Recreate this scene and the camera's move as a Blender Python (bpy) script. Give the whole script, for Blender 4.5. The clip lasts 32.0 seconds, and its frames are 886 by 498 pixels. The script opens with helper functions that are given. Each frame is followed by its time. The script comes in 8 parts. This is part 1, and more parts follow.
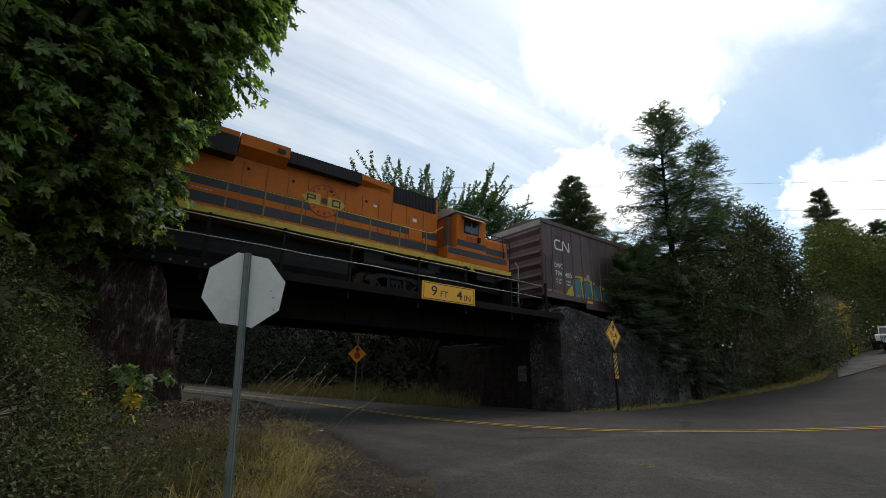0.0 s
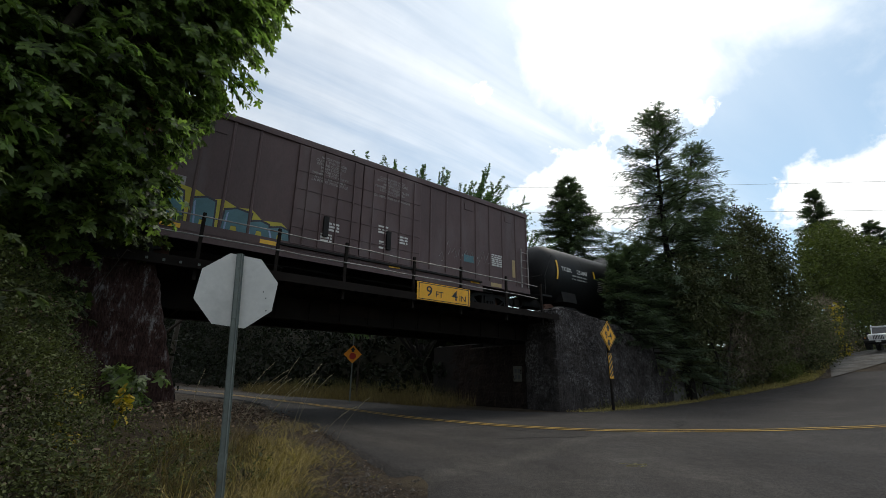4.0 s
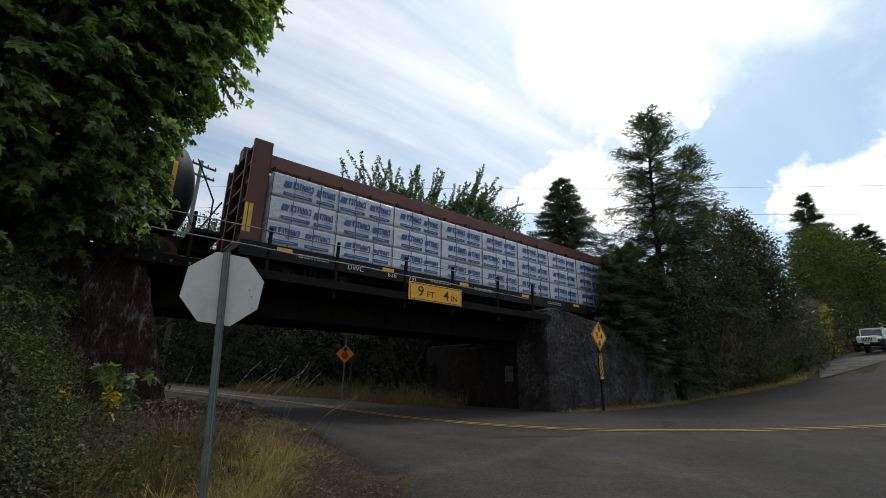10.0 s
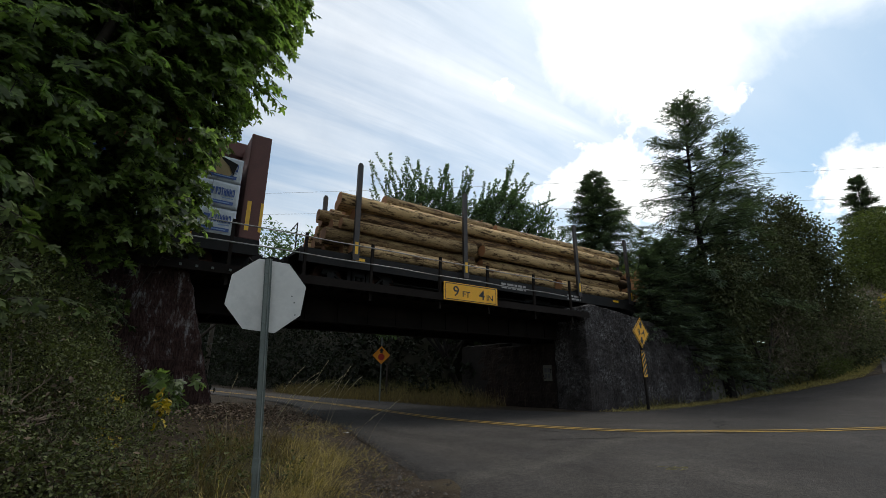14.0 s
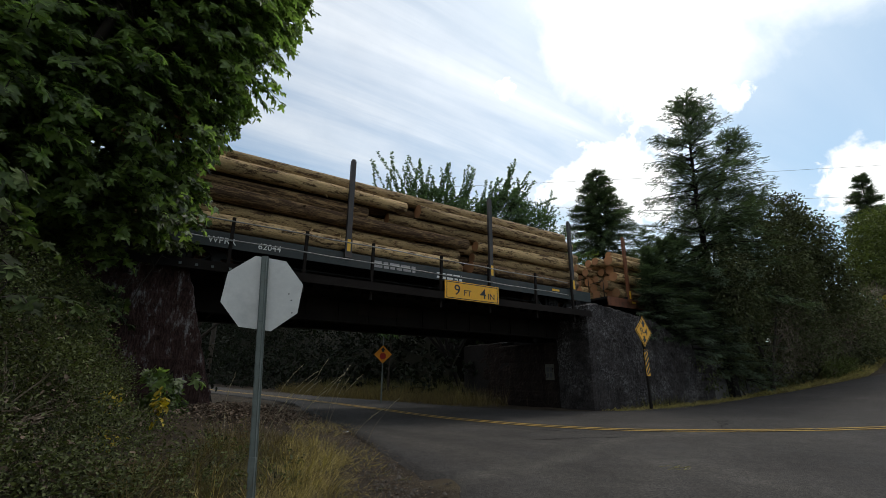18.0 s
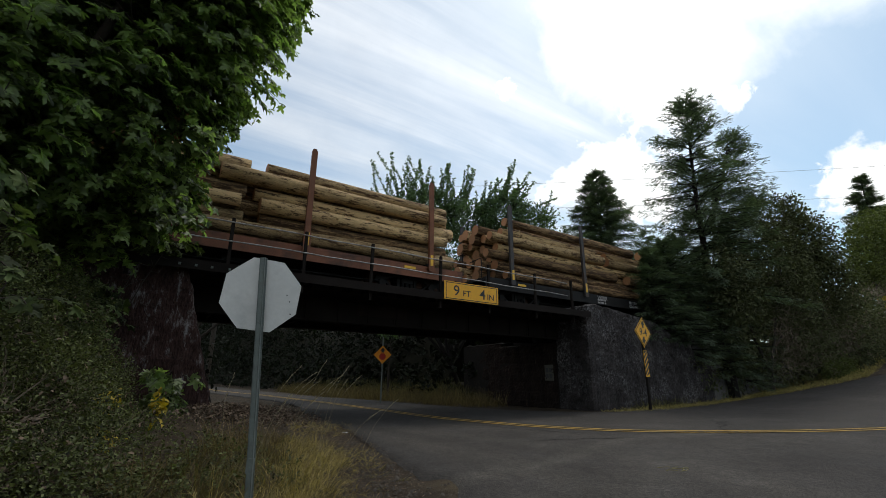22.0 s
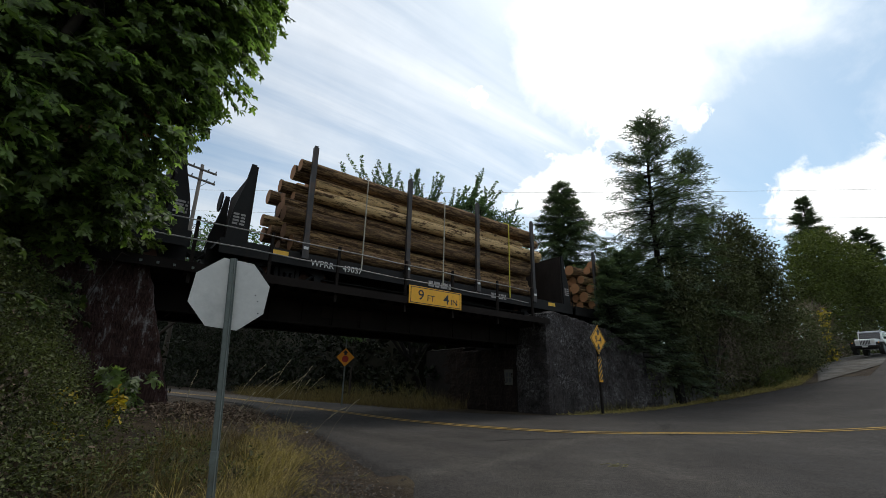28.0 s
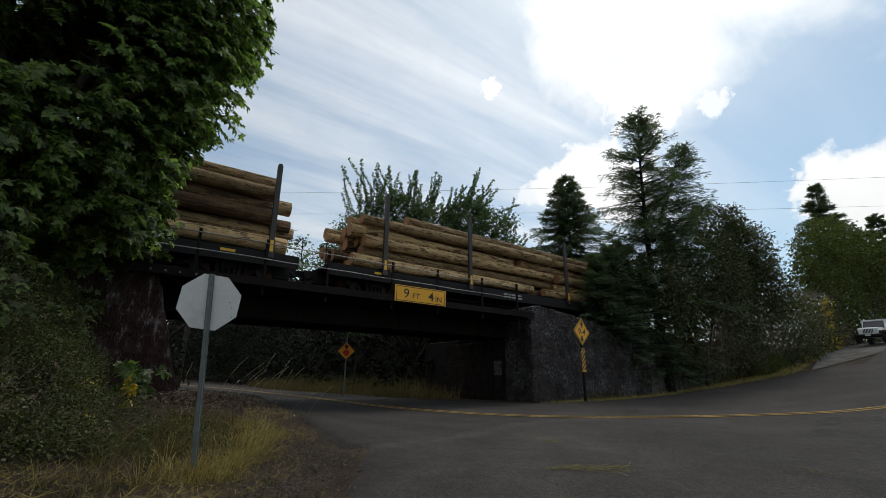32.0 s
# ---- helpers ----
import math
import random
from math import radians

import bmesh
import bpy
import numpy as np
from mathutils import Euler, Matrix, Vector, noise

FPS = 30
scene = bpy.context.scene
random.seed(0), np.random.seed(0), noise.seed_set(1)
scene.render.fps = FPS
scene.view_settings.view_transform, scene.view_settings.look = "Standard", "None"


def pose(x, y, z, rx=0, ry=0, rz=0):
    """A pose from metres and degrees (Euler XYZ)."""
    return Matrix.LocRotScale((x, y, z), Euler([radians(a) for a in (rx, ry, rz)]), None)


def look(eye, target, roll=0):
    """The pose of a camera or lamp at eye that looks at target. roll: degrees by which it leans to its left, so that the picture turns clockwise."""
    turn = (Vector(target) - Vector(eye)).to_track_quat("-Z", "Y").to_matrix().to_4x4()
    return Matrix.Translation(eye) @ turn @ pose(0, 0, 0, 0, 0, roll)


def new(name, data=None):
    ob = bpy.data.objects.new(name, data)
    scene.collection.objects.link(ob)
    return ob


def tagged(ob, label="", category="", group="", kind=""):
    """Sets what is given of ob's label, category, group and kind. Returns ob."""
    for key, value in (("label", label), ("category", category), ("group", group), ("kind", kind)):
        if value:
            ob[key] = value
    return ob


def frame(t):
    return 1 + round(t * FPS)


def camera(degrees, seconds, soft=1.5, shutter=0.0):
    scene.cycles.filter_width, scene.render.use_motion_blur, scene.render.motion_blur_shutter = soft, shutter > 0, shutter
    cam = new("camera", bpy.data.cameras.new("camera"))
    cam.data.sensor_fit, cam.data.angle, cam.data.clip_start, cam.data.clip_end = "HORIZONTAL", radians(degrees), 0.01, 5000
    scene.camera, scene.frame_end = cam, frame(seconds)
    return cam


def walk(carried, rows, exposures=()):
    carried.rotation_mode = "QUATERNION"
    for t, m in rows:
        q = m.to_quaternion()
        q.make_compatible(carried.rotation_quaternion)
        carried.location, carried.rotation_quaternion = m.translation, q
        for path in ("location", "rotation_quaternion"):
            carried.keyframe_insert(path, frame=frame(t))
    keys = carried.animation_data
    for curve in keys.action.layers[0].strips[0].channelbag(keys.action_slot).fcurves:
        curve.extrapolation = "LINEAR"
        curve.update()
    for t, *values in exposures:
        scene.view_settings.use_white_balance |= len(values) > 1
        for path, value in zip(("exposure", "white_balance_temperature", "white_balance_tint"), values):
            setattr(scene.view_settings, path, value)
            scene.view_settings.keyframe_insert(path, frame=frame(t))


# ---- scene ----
# ---- camera and its walk ----
cam = camera(90.3, 32.0, soft=0.65)
PATH = [
    (0, pose(-0.031, 0.007, 1.513, 106.53, -0.87, -0.40)),
    (0.5, pose(-0.028, 0.017, 1.513, 106.45, -0.90, -0.52)),
    (1, pose(-0.033, 0.037, 1.512, 106.51, -0.88, -0.55)),
    (1.5, pose(-0.033, 0.026, 1.509, 106.56, -0.85, -0.49)),
    (2, pose(-0.048, 0.036, 1.530, 106.39, -1.01, -0.48)),
    (2.5, pose(-0.047, 0.040, 1.517, 106.44, -0.81, -0.34)),
    (3, pose(-0.026, 0.035, 1.519, 106.43, -0.85, -0.36)),
    (3.5, pose(0.014, 0.009, 1.513, 106.55, -0.76, -0.61)),
    (5.5, pose(-0.010, -0.026, 1.524, 106.60, -0.89, -1.15)),
    (6, pose(0.000, -0.031, 1.528, 106.46, -1.01, -0.93)),
    (6.5, pose(0.019, -0.035, 1.519, 106.55, -0.91, -0.85)),
    (7, pose(0.040, -0.050, 1.514, 106.60, -0.78, -0.71)),
    (7.5, pose(0.084, -0.085, 1.521, 106.67, -0.85, -0.86)),
    (8, pose(0.095, -0.107, 1.516, 106.58, -0.89, -1.21)),
    (8.5, pose(0.107, -0.127, 1.505, 106.60, -1.05, -1.47)),
    (9, pose(0.120, -0.106, 1.505, 106.52, -1.04, -1.63)),
    (9.5, pose(0.117, -0.089, 1.493, 106.64, -1.08, -1.71)),
    (10, pose(0.125, -0.080, 1.492, 106.64, -0.99, -1.49)),
    (10.5, pose(0.120, -0.069, 1.508, 106.53, -1.04, -1.26)),
    (11, pose(0.105, -0.043, 1.505, 106.54, -0.76, 0.09)),
    (11.5, pose(0.079, 0.003, 1.523, 106.54, -0.56, 1.38)),
    (12, pose(0.026, 0.048, 1.541, 106.39, -0.63, 2.00)),
    (12.5, pose(-0.035, 0.088, 1.549, 106.42, -0.71, 2.17)),
    (13, pose(-0.047, 0.076, 1.540, 106.62, -0.30, 2.30)),
    (13.5, pose(-0.028, 0.066, 1.549, 106.44, -0.39, 2.49)),
    (14, pose(-0.008, 0.060, 1.545, 106.46, -0.28, 2.71)),
    (14.5, pose(-0.014, 0.052, 1.559, 106.43, -0.30, 2.81)),
    (16.5, pose(0.027, 0.100, 1.542, 106.43, -0.26, 2.86)),
    (17, pose(0.032, 0.111, 1.536, 106.45, -0.18, 2.97)),
    (17.5, pose(0.026, 0.114, 1.531, 106.47, -0.23, 2.96)),
    (18, pose(0.028, 0.124, 1.536, 106.39, -0.26, 3.04)),
    (18.5, pose(0.016, 0.132, 1.540, 106.45, -0.24, 3.11)),
    (19, pose(0.013, 0.120, 1.538, 106.45, -0.25, 3.19)),
    (19.5, pose(0.006, 0.112, 1.546, 106.45, -0.28, 3.26)),
    (20, pose(0.016, 0.118, 1.532, 106.46, -0.10, 3.39)),
    (20.5, pose(0.023, 0.103, 1.545, 106.43, -0.23, 3.52)),
    (21, pose(0.029, 0.095, 1.547, 106.40, -0.27, 3.55)),
    (21.5, pose(0.048, 0.111, 1.534, 106.43, -0.06, 3.38)),
    (22, pose(0.052, 0.108, 1.547, 106.41, -0.32, 3.05)),
    (22.5, pose(0.043, 0.101, 1.544, 106.50, -0.33, 2.90)),
    (23, pose(0.036, 0.118, 1.557, 106.43, -0.44, 2.57)),
    (23.5, pose(0.041, 0.103, 1.554, 106.36, -0.51, 2.27)),
    (24, pose(0.051, 0.098, 1.541, 106.41, -0.43, 2.16)),
    (24.5, pose(0.055, 0.108, 1.545, 106.39, -0.54, 2.03)),
    (25, pose(0.058, 0.111, 1.539, 106.44, -0.45, 1.96)),
    (25.5, pose(0.066, 0.113, 1.533, 106.48, -0.48, 1.99)),
    (27.5, pose(0.082, 0.015, 1.536, 106.57, -0.93, 0.32)),
    (28, pose(0.100, -0.200, 1.489, 107.04, -0.95, -1.57)),
    (28.5, pose(0.089, -0.468, 1.531, 106.78, -1.40, -1.95)),
    (29, pose(0.194, -0.668, 1.502, 106.79, -0.90, -1.87)),
    (29.5, pose(0.280, -0.946, 1.485, 107.00, -1.12, -1.75)),
    (30, pose(0.374, -1.167, 1.470, 106.42, -1.11, -1.46)),
    (30.5, pose(0.505, -1.185, 1.474, 106.17, -1.25, -0.71)),
    (31, pose(0.626, -1.288, 1.463, 106.51, -1.28, -0.26)),
    (31.5, pose(0.754, -1.377, 1.428, 106.25, -0.94, -0.20)),
    (32, pose(1.144, -1.355, 1.429, 106.14, -0.50, 0.71)),
]
# the clip's camera closes down a little at the end
walk(cam, PATH, exposures=((0.0, 0.0), (28.5, 0.0), (30.0, -0.03), (31.0, -0.14), (32.0, -0.2)))

# ---- world, sun ----
SUN_AZ, SUN_EL = 33.0, 58.0          # degrees clockwise from +y, above the horizon
SKY, CLOUD = 0.13, 1.12


def heading(az, el):
    a, e = radians(az), radians(el)
    return Vector((math.sin(a) * math.cos(e), math.cos(a) * math.cos(e), math.sin(e)))


def make_world():
    w = bpy.data.worlds.new("sky")
    scene.world = w
    w.use_nodes = True
    nt = w.node_tree
    N, L = nt.nodes, nt.links
    N.clear()

    def node(kind, **kw):
        n = N.new(kind)
        for k, v in kw.items():
            n.inputs[k].default_value = v
        return n

    def math_(op, a, b=None, c=None, clamp=False):
        n = N.new("ShaderNodeMath")
        n.operation, n.use_clamp = op, clamp
        for i, x in enumerate((a, b, c)):
            if x is None:
                continue
            if isinstance(x, (int, float)):
                n.inputs[i].default_value = x
            else:
                L.new(x, n.inputs[i])
        return n.outputs[0]

    def ramp(x, lo, hi, a=0.0, b=1.0):
        n = N.new("ShaderNodeMapRange")
        n.interpolation_type = "SMOOTHSTEP"
        L.new(x, n.inputs["Value"])
        for k, v in (("From Min", lo), ("From Max", hi), ("To Min", a), ("To Max", b)):
            n.inputs[k].default_value = v
        return n.outputs[0]

    co = N.new("ShaderNodeTexCoord").outputs["Generated"]
    sep = N.new("ShaderNodeSeparateXYZ")
    L.new(co, sep.inputs[0])
    zz = math_("MAXIMUM", sep.outputs[2], 0.06)
    flat = N.new("ShaderNodeCombineXYZ")
    L.new(math_("DIVIDE", sep.outputs[0], zz), flat.inputs[0])
    L.new(math_("DIVIDE", sep.outputs[1], zz), flat.inputs[1])

    def noise_(vec, scale, detail=6.0, rough=0.55, warp=0.0, turn=0.0, stretch=(1, 1, 1), shift=(0, 0, 0)):
        m = N.new("ShaderNodeMapping")
        m.inputs["Rotation"].default_value = (0, 0, radians(turn))
        m.inputs["Scale"].default_value = stretch
        m.inputs["Location"].default_value = shift
        L.new(vec, m.inputs[0])
        n = node("ShaderNodeTexNoise", Scale=scale, Detail=detail, Roughness=rough, Distortion=warp)
        L.new(m.outputs[0], n.inputs["Vector"])
        return n.outputs[0]

    def lump(az, el, size, puff, strength=0.9):
        """A cloud of that angular size (degrees) round a heading, with an uneven rim."""
        dot = N.new("ShaderNodeVectorMath")
        dot.operation = "DOT_PRODUCT"
        L.new(co, dot.inputs[0])
        dot.inputs[1].default_value = heading(az, el)
        ang = math_("MULTIPLY", math_("ARCCOSINE", math_("MINIMUM", dot.outputs["Value"], 1.0)), 57.2958 / size)
        rim = math_("ADD", ang, math_("MULTIPLY", math_("SUBTRACT", puff, 0.5), -2.4))
        return math_("MULTIPLY", ramp(rim, 1.75 if size > 6 else 1.2, 0.45 if size > 6 else 0.68), strength)

    puff = noise_(co, 5.5, 7, 0.55, 0.2)
    fine = noise_(co, 13.0, 7, 0.6, 0.3, shift=(3, 1, 2))
    tiny = noise_(co, 38.0, 6, 0.6, 0.4, shift=(5, 2, 1))
    turned = N.new("ShaderNodeVectorRotate")
    turned.rotation_type = "Z_AXIS"
    L.new(flat.outputs[0], turned.inputs["Vector"])
    turned.inputs["Angle"].default_value = radians(-38)
    streak = noise_(turned.outputs[0], 1.15, 8, 0.55, 0.4, stretch=(0.4, 2.4, 1))
    veil = noise_(turned.outputs[0], 0.6, 4, 0.5, 0.3, stretch=(0.7, 1.6, 1), shift=(4, 2, 0))
    cirrus = math_("MULTIPLY", ramp(streak, 0.2, 0.8, 0.12, 1.0), ramp(veil, 0.25, 0.6, 0.7, 1.0))
    # the high veil thins out to the east
    east = N.new("ShaderNodeVectorMath")
    east.operation = "DOT_PRODUCT"
    L.new(co, east.inputs[0])
    east.inputs[1].default_value = heading(75, 20)
    cirrus = math_("MULTIPLY", cirrus, ramp(east.outputs["Value"], 0.62, 0.9, 1.0, 0.12))
    mask = math_("MULTIPLY", cirrus, 0.85)
    # the last lumps lie out of view: unseen clouds added for their light
    for az, el, size, s in ((33, 46, 12, 1.0), (24, 42, 8, 1.0), (30, 37, 7, 1.0), (41, 41, 7, 1.0), (26, 33, 5, 1.0), (19, 24, 5, 1.0), (22, 22, 5, 1.0), (15, 24, 3.2, 1.0), (45, 17, 4.5, 1.0),
                            (49, 16, 5.5, 1.0), (42, 18, 2.6, 0.95), (6, 36, 1.3, 0.95), (34, 29.5, 1.6, 0.8), (11, 22.5, 1.6, 0.8), (58, 15, 8, 1.0), (75, 20, 10, 0.9), (-60, 22, 10, 0.8), (150, 30, 22, 0.9),
                            (-120, 35, 24, 0.9), (100, 45, 14, 0.8)):
        mask = math_("MAXIMUM", mask, lump(az, el, size, puff if size > 6 else (fine if size > 3 else tiny), s))
    glow = N.new("ShaderNodeVectorMath")
    glow.operation = "DOT_PRODUCT"
    L.new(co, glow.inputs[0])
    glow.inputs[1].default_value = heading(SUN_AZ, SUN_EL)
    bright = math_("ADD", ramp(glow.outputs["Value"], 0.5, 1.0, 0.84, 1.2), math_("MULTIPLY", math_("SUBTRACT", fine, 0.5), 0.25))

    sky = N.new("ShaderNodeTexSky")
    sky.sky_type, sky.sun_disc = "NISHITA", False
    sky.sun_elevation, sky.sun_rotation = radians(SUN_EL), radians(SUN_AZ)
    sky.air_density, sky.dust_density = 1.0, 1.2
    blue = N.new("ShaderNodeVectorMath")
    blue.operation = "MULTIPLY"
    L.new(sky.outputs[0], blue.inputs[0])
    blue.inputs[1].default_value = (SKY * 0.93, SKY * 1.07, SKY * 1.02)
    white = N.new("ShaderNodeVectorMath")
    white.operation = "SCALE"
    white.inputs[0].default_value = (0.985, 1.0, 1.0)
    L.new(math_("MULTIPLY", bright, CLOUD), white.inputs["Scale"])
    mix = N.new("ShaderNodeMix")
    mix.data_type = "RGBA"
    L.new(mask, mix.inputs[0])
    L.new(blue.outputs[0], mix.inputs[6])
    L.new(white.outputs[0], mix.inputs[7])
    bg = N.new("ShaderNodeBackground")
    L.new(mix.outputs[2], bg.inputs[0])
    out = N.new("ShaderNodeOutputWorld")
    L.new(bg.outputs[0], out.inputs[0])


make_world()
sun = new("sun", bpy.data.lights.new("sun", "SUN"))
sun.data.energy, sun.data.angle, sun.data.color = 0.9, radians(12), (1.0, 0.95, 0.87)
sun.matrix_world = look(heading(SUN_AZ, SUN_EL) * 60, (0, 0, 0))


# ---- materials ----
def mat(name, col, rough=0.8, var=0.25, scale=3.0, fine=45.0, bump=0.2, metal=0.0, dirt=None, dirt_at=(0.5, 0.72), dirt_scale=1.5,
        stretch=(1, 1, 1), rnd=0.0, island=0.0, spec=0.5, thin=0.0, grain=0.45, dirt_rough=0.6, dirt_patch=0.0):
    """A painted, mineral or organic surface: colour that drifts at two scales, stains of a second colour, fine relief."""
    m = bpy.data.materials.new(name)
    m.use_nodes = True
    nt = m.node_tree
    N, L = nt.nodes, nt.links
    b = N["Principled BSDF"]
    b.inputs["Roughness"].default_value = rough
    b.inputs["Metallic"].default_value = metal
    b.inputs["Specular IOR Level"].default_value = spec
    tc = N.new("ShaderNodeTexCoord")
    mp = N.new("ShaderNodeMapping")
    mp.inputs["Scale"].default_value = stretch
    L.new(tc.outputs["Object"], mp.inputs[0])
    if rnd:
        inf = N.new("ShaderNodeObjectInfo")
        off = N.new("ShaderNodeVectorMath")
        off.operation = "MULTIPLY_ADD"
        L.new(inf.outputs["Random"], off.inputs[0])
        off.inputs[1].default_value = (37, 53, 71)
        L.new(mp.outputs[0], off.inputs[2])
        vec = off.outputs[0]
    else:
        vec = mp.outputs[0]

    def noise_(s, d, r=0.6):
        n = N.new("ShaderNodeTexNoise")
        n.inputs["Scale"].default_value, n.inputs["Detail"].default_value = s, d
        n.inputs["Roughness"].default_value = r
        L.new(vec, n.inputs["Vector"])
        return n.outputs[0]

    big, small = noise_(scale, 5), noise_(fine, 3)
    add = N.new("ShaderNodeMath")
    add.operation = "MULTIPLY_ADD"
    L.new(small, add.inputs[0])
    add.inputs[1].default_value = grain
    L.new(big, add.inputs[2])
    value = add.outputs[0]
    for amount, kind in ((rnd, "ShaderNodeObjectInfo"), (island, "ShaderNodeNewGeometry")):
        if amount:
            src = N.new(kind)
            ad = N.new("ShaderNodeMath")
            ad.operation = "MULTIPLY_ADD"
            L.new(src.outputs["Random" if kind == "ShaderNodeObjectInfo" else "Random Per Island"], ad.inputs[0])
            ad.inputs[1].default_value = amount
            L.new(value, ad.inputs[2])
            value = ad.outputs[0]
    mr = N.new("ShaderNodeMapRange")
    extra = (rnd + island) / 2
    mid = (grain - 0.45) * 0.5
    for k, v in (("From Min", 0.42 + mid + extra * 0.4), ("From Max", 1.03 + mid + extra * 1.4), ("To Min", 1 - var), ("To Max", 1 + var)):
        mr.inputs[k].default_value = v
    L.new(value, mr.inputs["Value"])
    sc = N.new("ShaderNodeVectorMath")
    sc.operation = "SCALE"
    sc.inputs[0].default_value = col
    L.new(mr.outputs[0], sc.inputs["Scale"])
    colour = sc.outputs[0]
    if dirt:
        st = noise_(dirt_scale, 6, dirt_rough)
        r = N.new("ShaderNodeMapRange")
        r.inputs["From Min"].default_value, r.inputs["From Max"].default_value = dirt_at
        L.new(st, r.inputs["Value"])
        fac = r.outputs[0]
        if dirt_patch:
            broad = N.new("ShaderNodeMapRange")
            broad.inputs["From Min"].default_value, broad.inputs["From Max"].default_value = 0.42, 0.62
            L.new(noise_(dirt_patch, 4), broad.inputs["Value"])
            both = N.new("ShaderNodeMath")
            both.operation = "MULTIPLY"
            L.new(fac, both.inputs[0])
            L.new(broad.outputs[0], both.inputs[1])
            fac = both.outputs[0]
        mx = N.new("ShaderNodeMix")
        mx.data_type = "RGBA"
        L.new(fac, mx.inputs[0])
        L.new(colour, mx.inputs[6])
        mx.inputs[7].default_value = (*dirt, 1)
        colour = mx.outputs[2]
    L.new(colour, b.inputs["Base Color"])
    if bump:
        bp = N.new("ShaderNodeBump")
        bp.inputs["Strength"].default_value = bump
        bp.inputs["Distance"].default_value = 0.02
        L.new(value if not island else big, bp.inputs["Height"])
        L.new(bp.outputs[0], b.inputs["Normal"])
    if thin:
        tl = N.new("ShaderNodeBsdfTranslucent")
        br = N.new("ShaderNodeVectorMath")
        br.operation = "MULTIPLY"
        L.new(colour, br.inputs[0])
        br.inputs[1].default_value = (1.5, 1.7, 0.8)
        L.new(br.outputs[0], tl.inputs[0])
        ms = N.new("ShaderNodeMixShader")
        ms.inputs[0].default_value = thin
        L.new(b.outputs[0], ms.inputs[1])
        L.new(tl.outputs[0], ms.inputs[2])
        L.new(ms.outputs[0], N["Material Output"].inputs[0])
    return m


def glass(name, col, rough=0.05):
    m = bpy.data.materials.new(name)
    m.use_nodes = True
    b = m.node_tree.nodes["Principled BSDF"]
    b.inputs["Base Color"].default_value = (*col, 1)
    b.inputs["Roughness"].default_value = rough
    b.inputs["Specular IOR Level"].default_value = 0.8
    return m


def asphalt():
    """Old asphalt: pale and dark aggregate, broad mottling, wheel paths worn pale, darker under the bridge and along
    the edge.
    """
    m = bpy.data.materials.new("asphalt")
    m.use_nodes = True
    nt = m.node_tree
    N, L = nt.nodes, nt.links
    b = N["Principled BSDF"]
    b.inputs["Roughness"].default_value, b.inputs["Specular IOR Level"].default_value = 0.88, 0.22
    co = N.new("ShaderNodeTexCoord").outputs["Object"]

    def noise_(s, d, r=0.6):
        n = N.new("ShaderNodeTexNoise")
        n.inputs["Scale"].default_value, n.inputs["Detail"].default_value, n.inputs["Roughness"].default_value = s, d, r
        L.new(co, n.inputs["Vector"])
        return n.outputs[0]

    def ramp(x, lo, hi, a, c):
        n = N.new("ShaderNodeMapRange")
        L.new(x, n.inputs["Value"])
        for k, v in (("From Min", lo), ("From Max", hi), ("To Min", a), ("To Max", c)):
            n.inputs[k].default_value = v
        return n.outputs[0]

    def mul(x, y, op="MULTIPLY"):
        n = N.new("ShaderNodeMath")
        n.operation = op
        L.new(x, n.inputs[0])
        L.new(y, n.inputs[1])
        return n.outputs[0]

    def mix(f, a, c):
        n = N.new("ShaderNodeMix")
        n.data_type = "RGBA"
        L.new(f, n.inputs[0])
        for k, v in ((6, a), (7, c)):
            if isinstance(v, tuple):
                n.inputs[k].default_value = (*v, 1)
            else:
                L.new(v, n.inputs[k])
        return n.outputs[2]

    def read(name):
        n = N.new("ShaderNodeAttribute")
        n.attribute_name = name
        return n.outputs["Fac"]

    cells = N.new("ShaderNodeTexVoronoi")
    cells.inputs["Scale"].default_value = 75
    L.new(co, cells.inputs["Vector"])
    sep = N.new("ShaderNodeSeparateColor")
    L.new(cells.outputs["Color"], sep.inputs[0])
    grit = mul(ramp(sep.outputs[0], 0.0, 1.0, 0.5, 1.5), ramp(noise_(26, 4), 0.3, 0.7, 0.75, 1.25))
    broad = mul(ramp(noise_(0.45, 5), 0.3, 0.7, 0.72, 1.3), ramp(noise_(2.6, 5, 0.7), 0.3, 0.7, 0.82, 1.2))
    base = mix(ramp(noise_(0.9, 6, 0.7), 0.48, 0.68, 0.0, 0.6), (0.044, 0.038, 0.033), (0.038, 0.035, 0.033))
    patchy = ramp(noise_(3.2, 6, 0.75), 0.3, 0.62, 0.35, 1.0)
    base = mix(mul(read("wear"), patchy), base, (0.078, 0.07, 0.058))
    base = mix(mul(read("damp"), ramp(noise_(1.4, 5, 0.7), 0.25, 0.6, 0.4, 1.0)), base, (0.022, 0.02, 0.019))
    sc = N.new("ShaderNodeVectorMath")
    sc.operation = "SCALE"
    L.new(base, sc.inputs[0])
    L.new(mul(grit, broad), sc.inputs["Scale"])
    L.new(sc.outputs[0], b.inputs["Base Color"])
    bp = N.new("ShaderNodeBump")
    bp.inputs["Strength"].default_value, bp.inputs["Distance"].default_value = 0.55, 0.008
    L.new(cells.outputs["Distance"], bp.inputs["Height"])
    L.new(bp.outputs[0], b.inputs["Normal"])
    return m


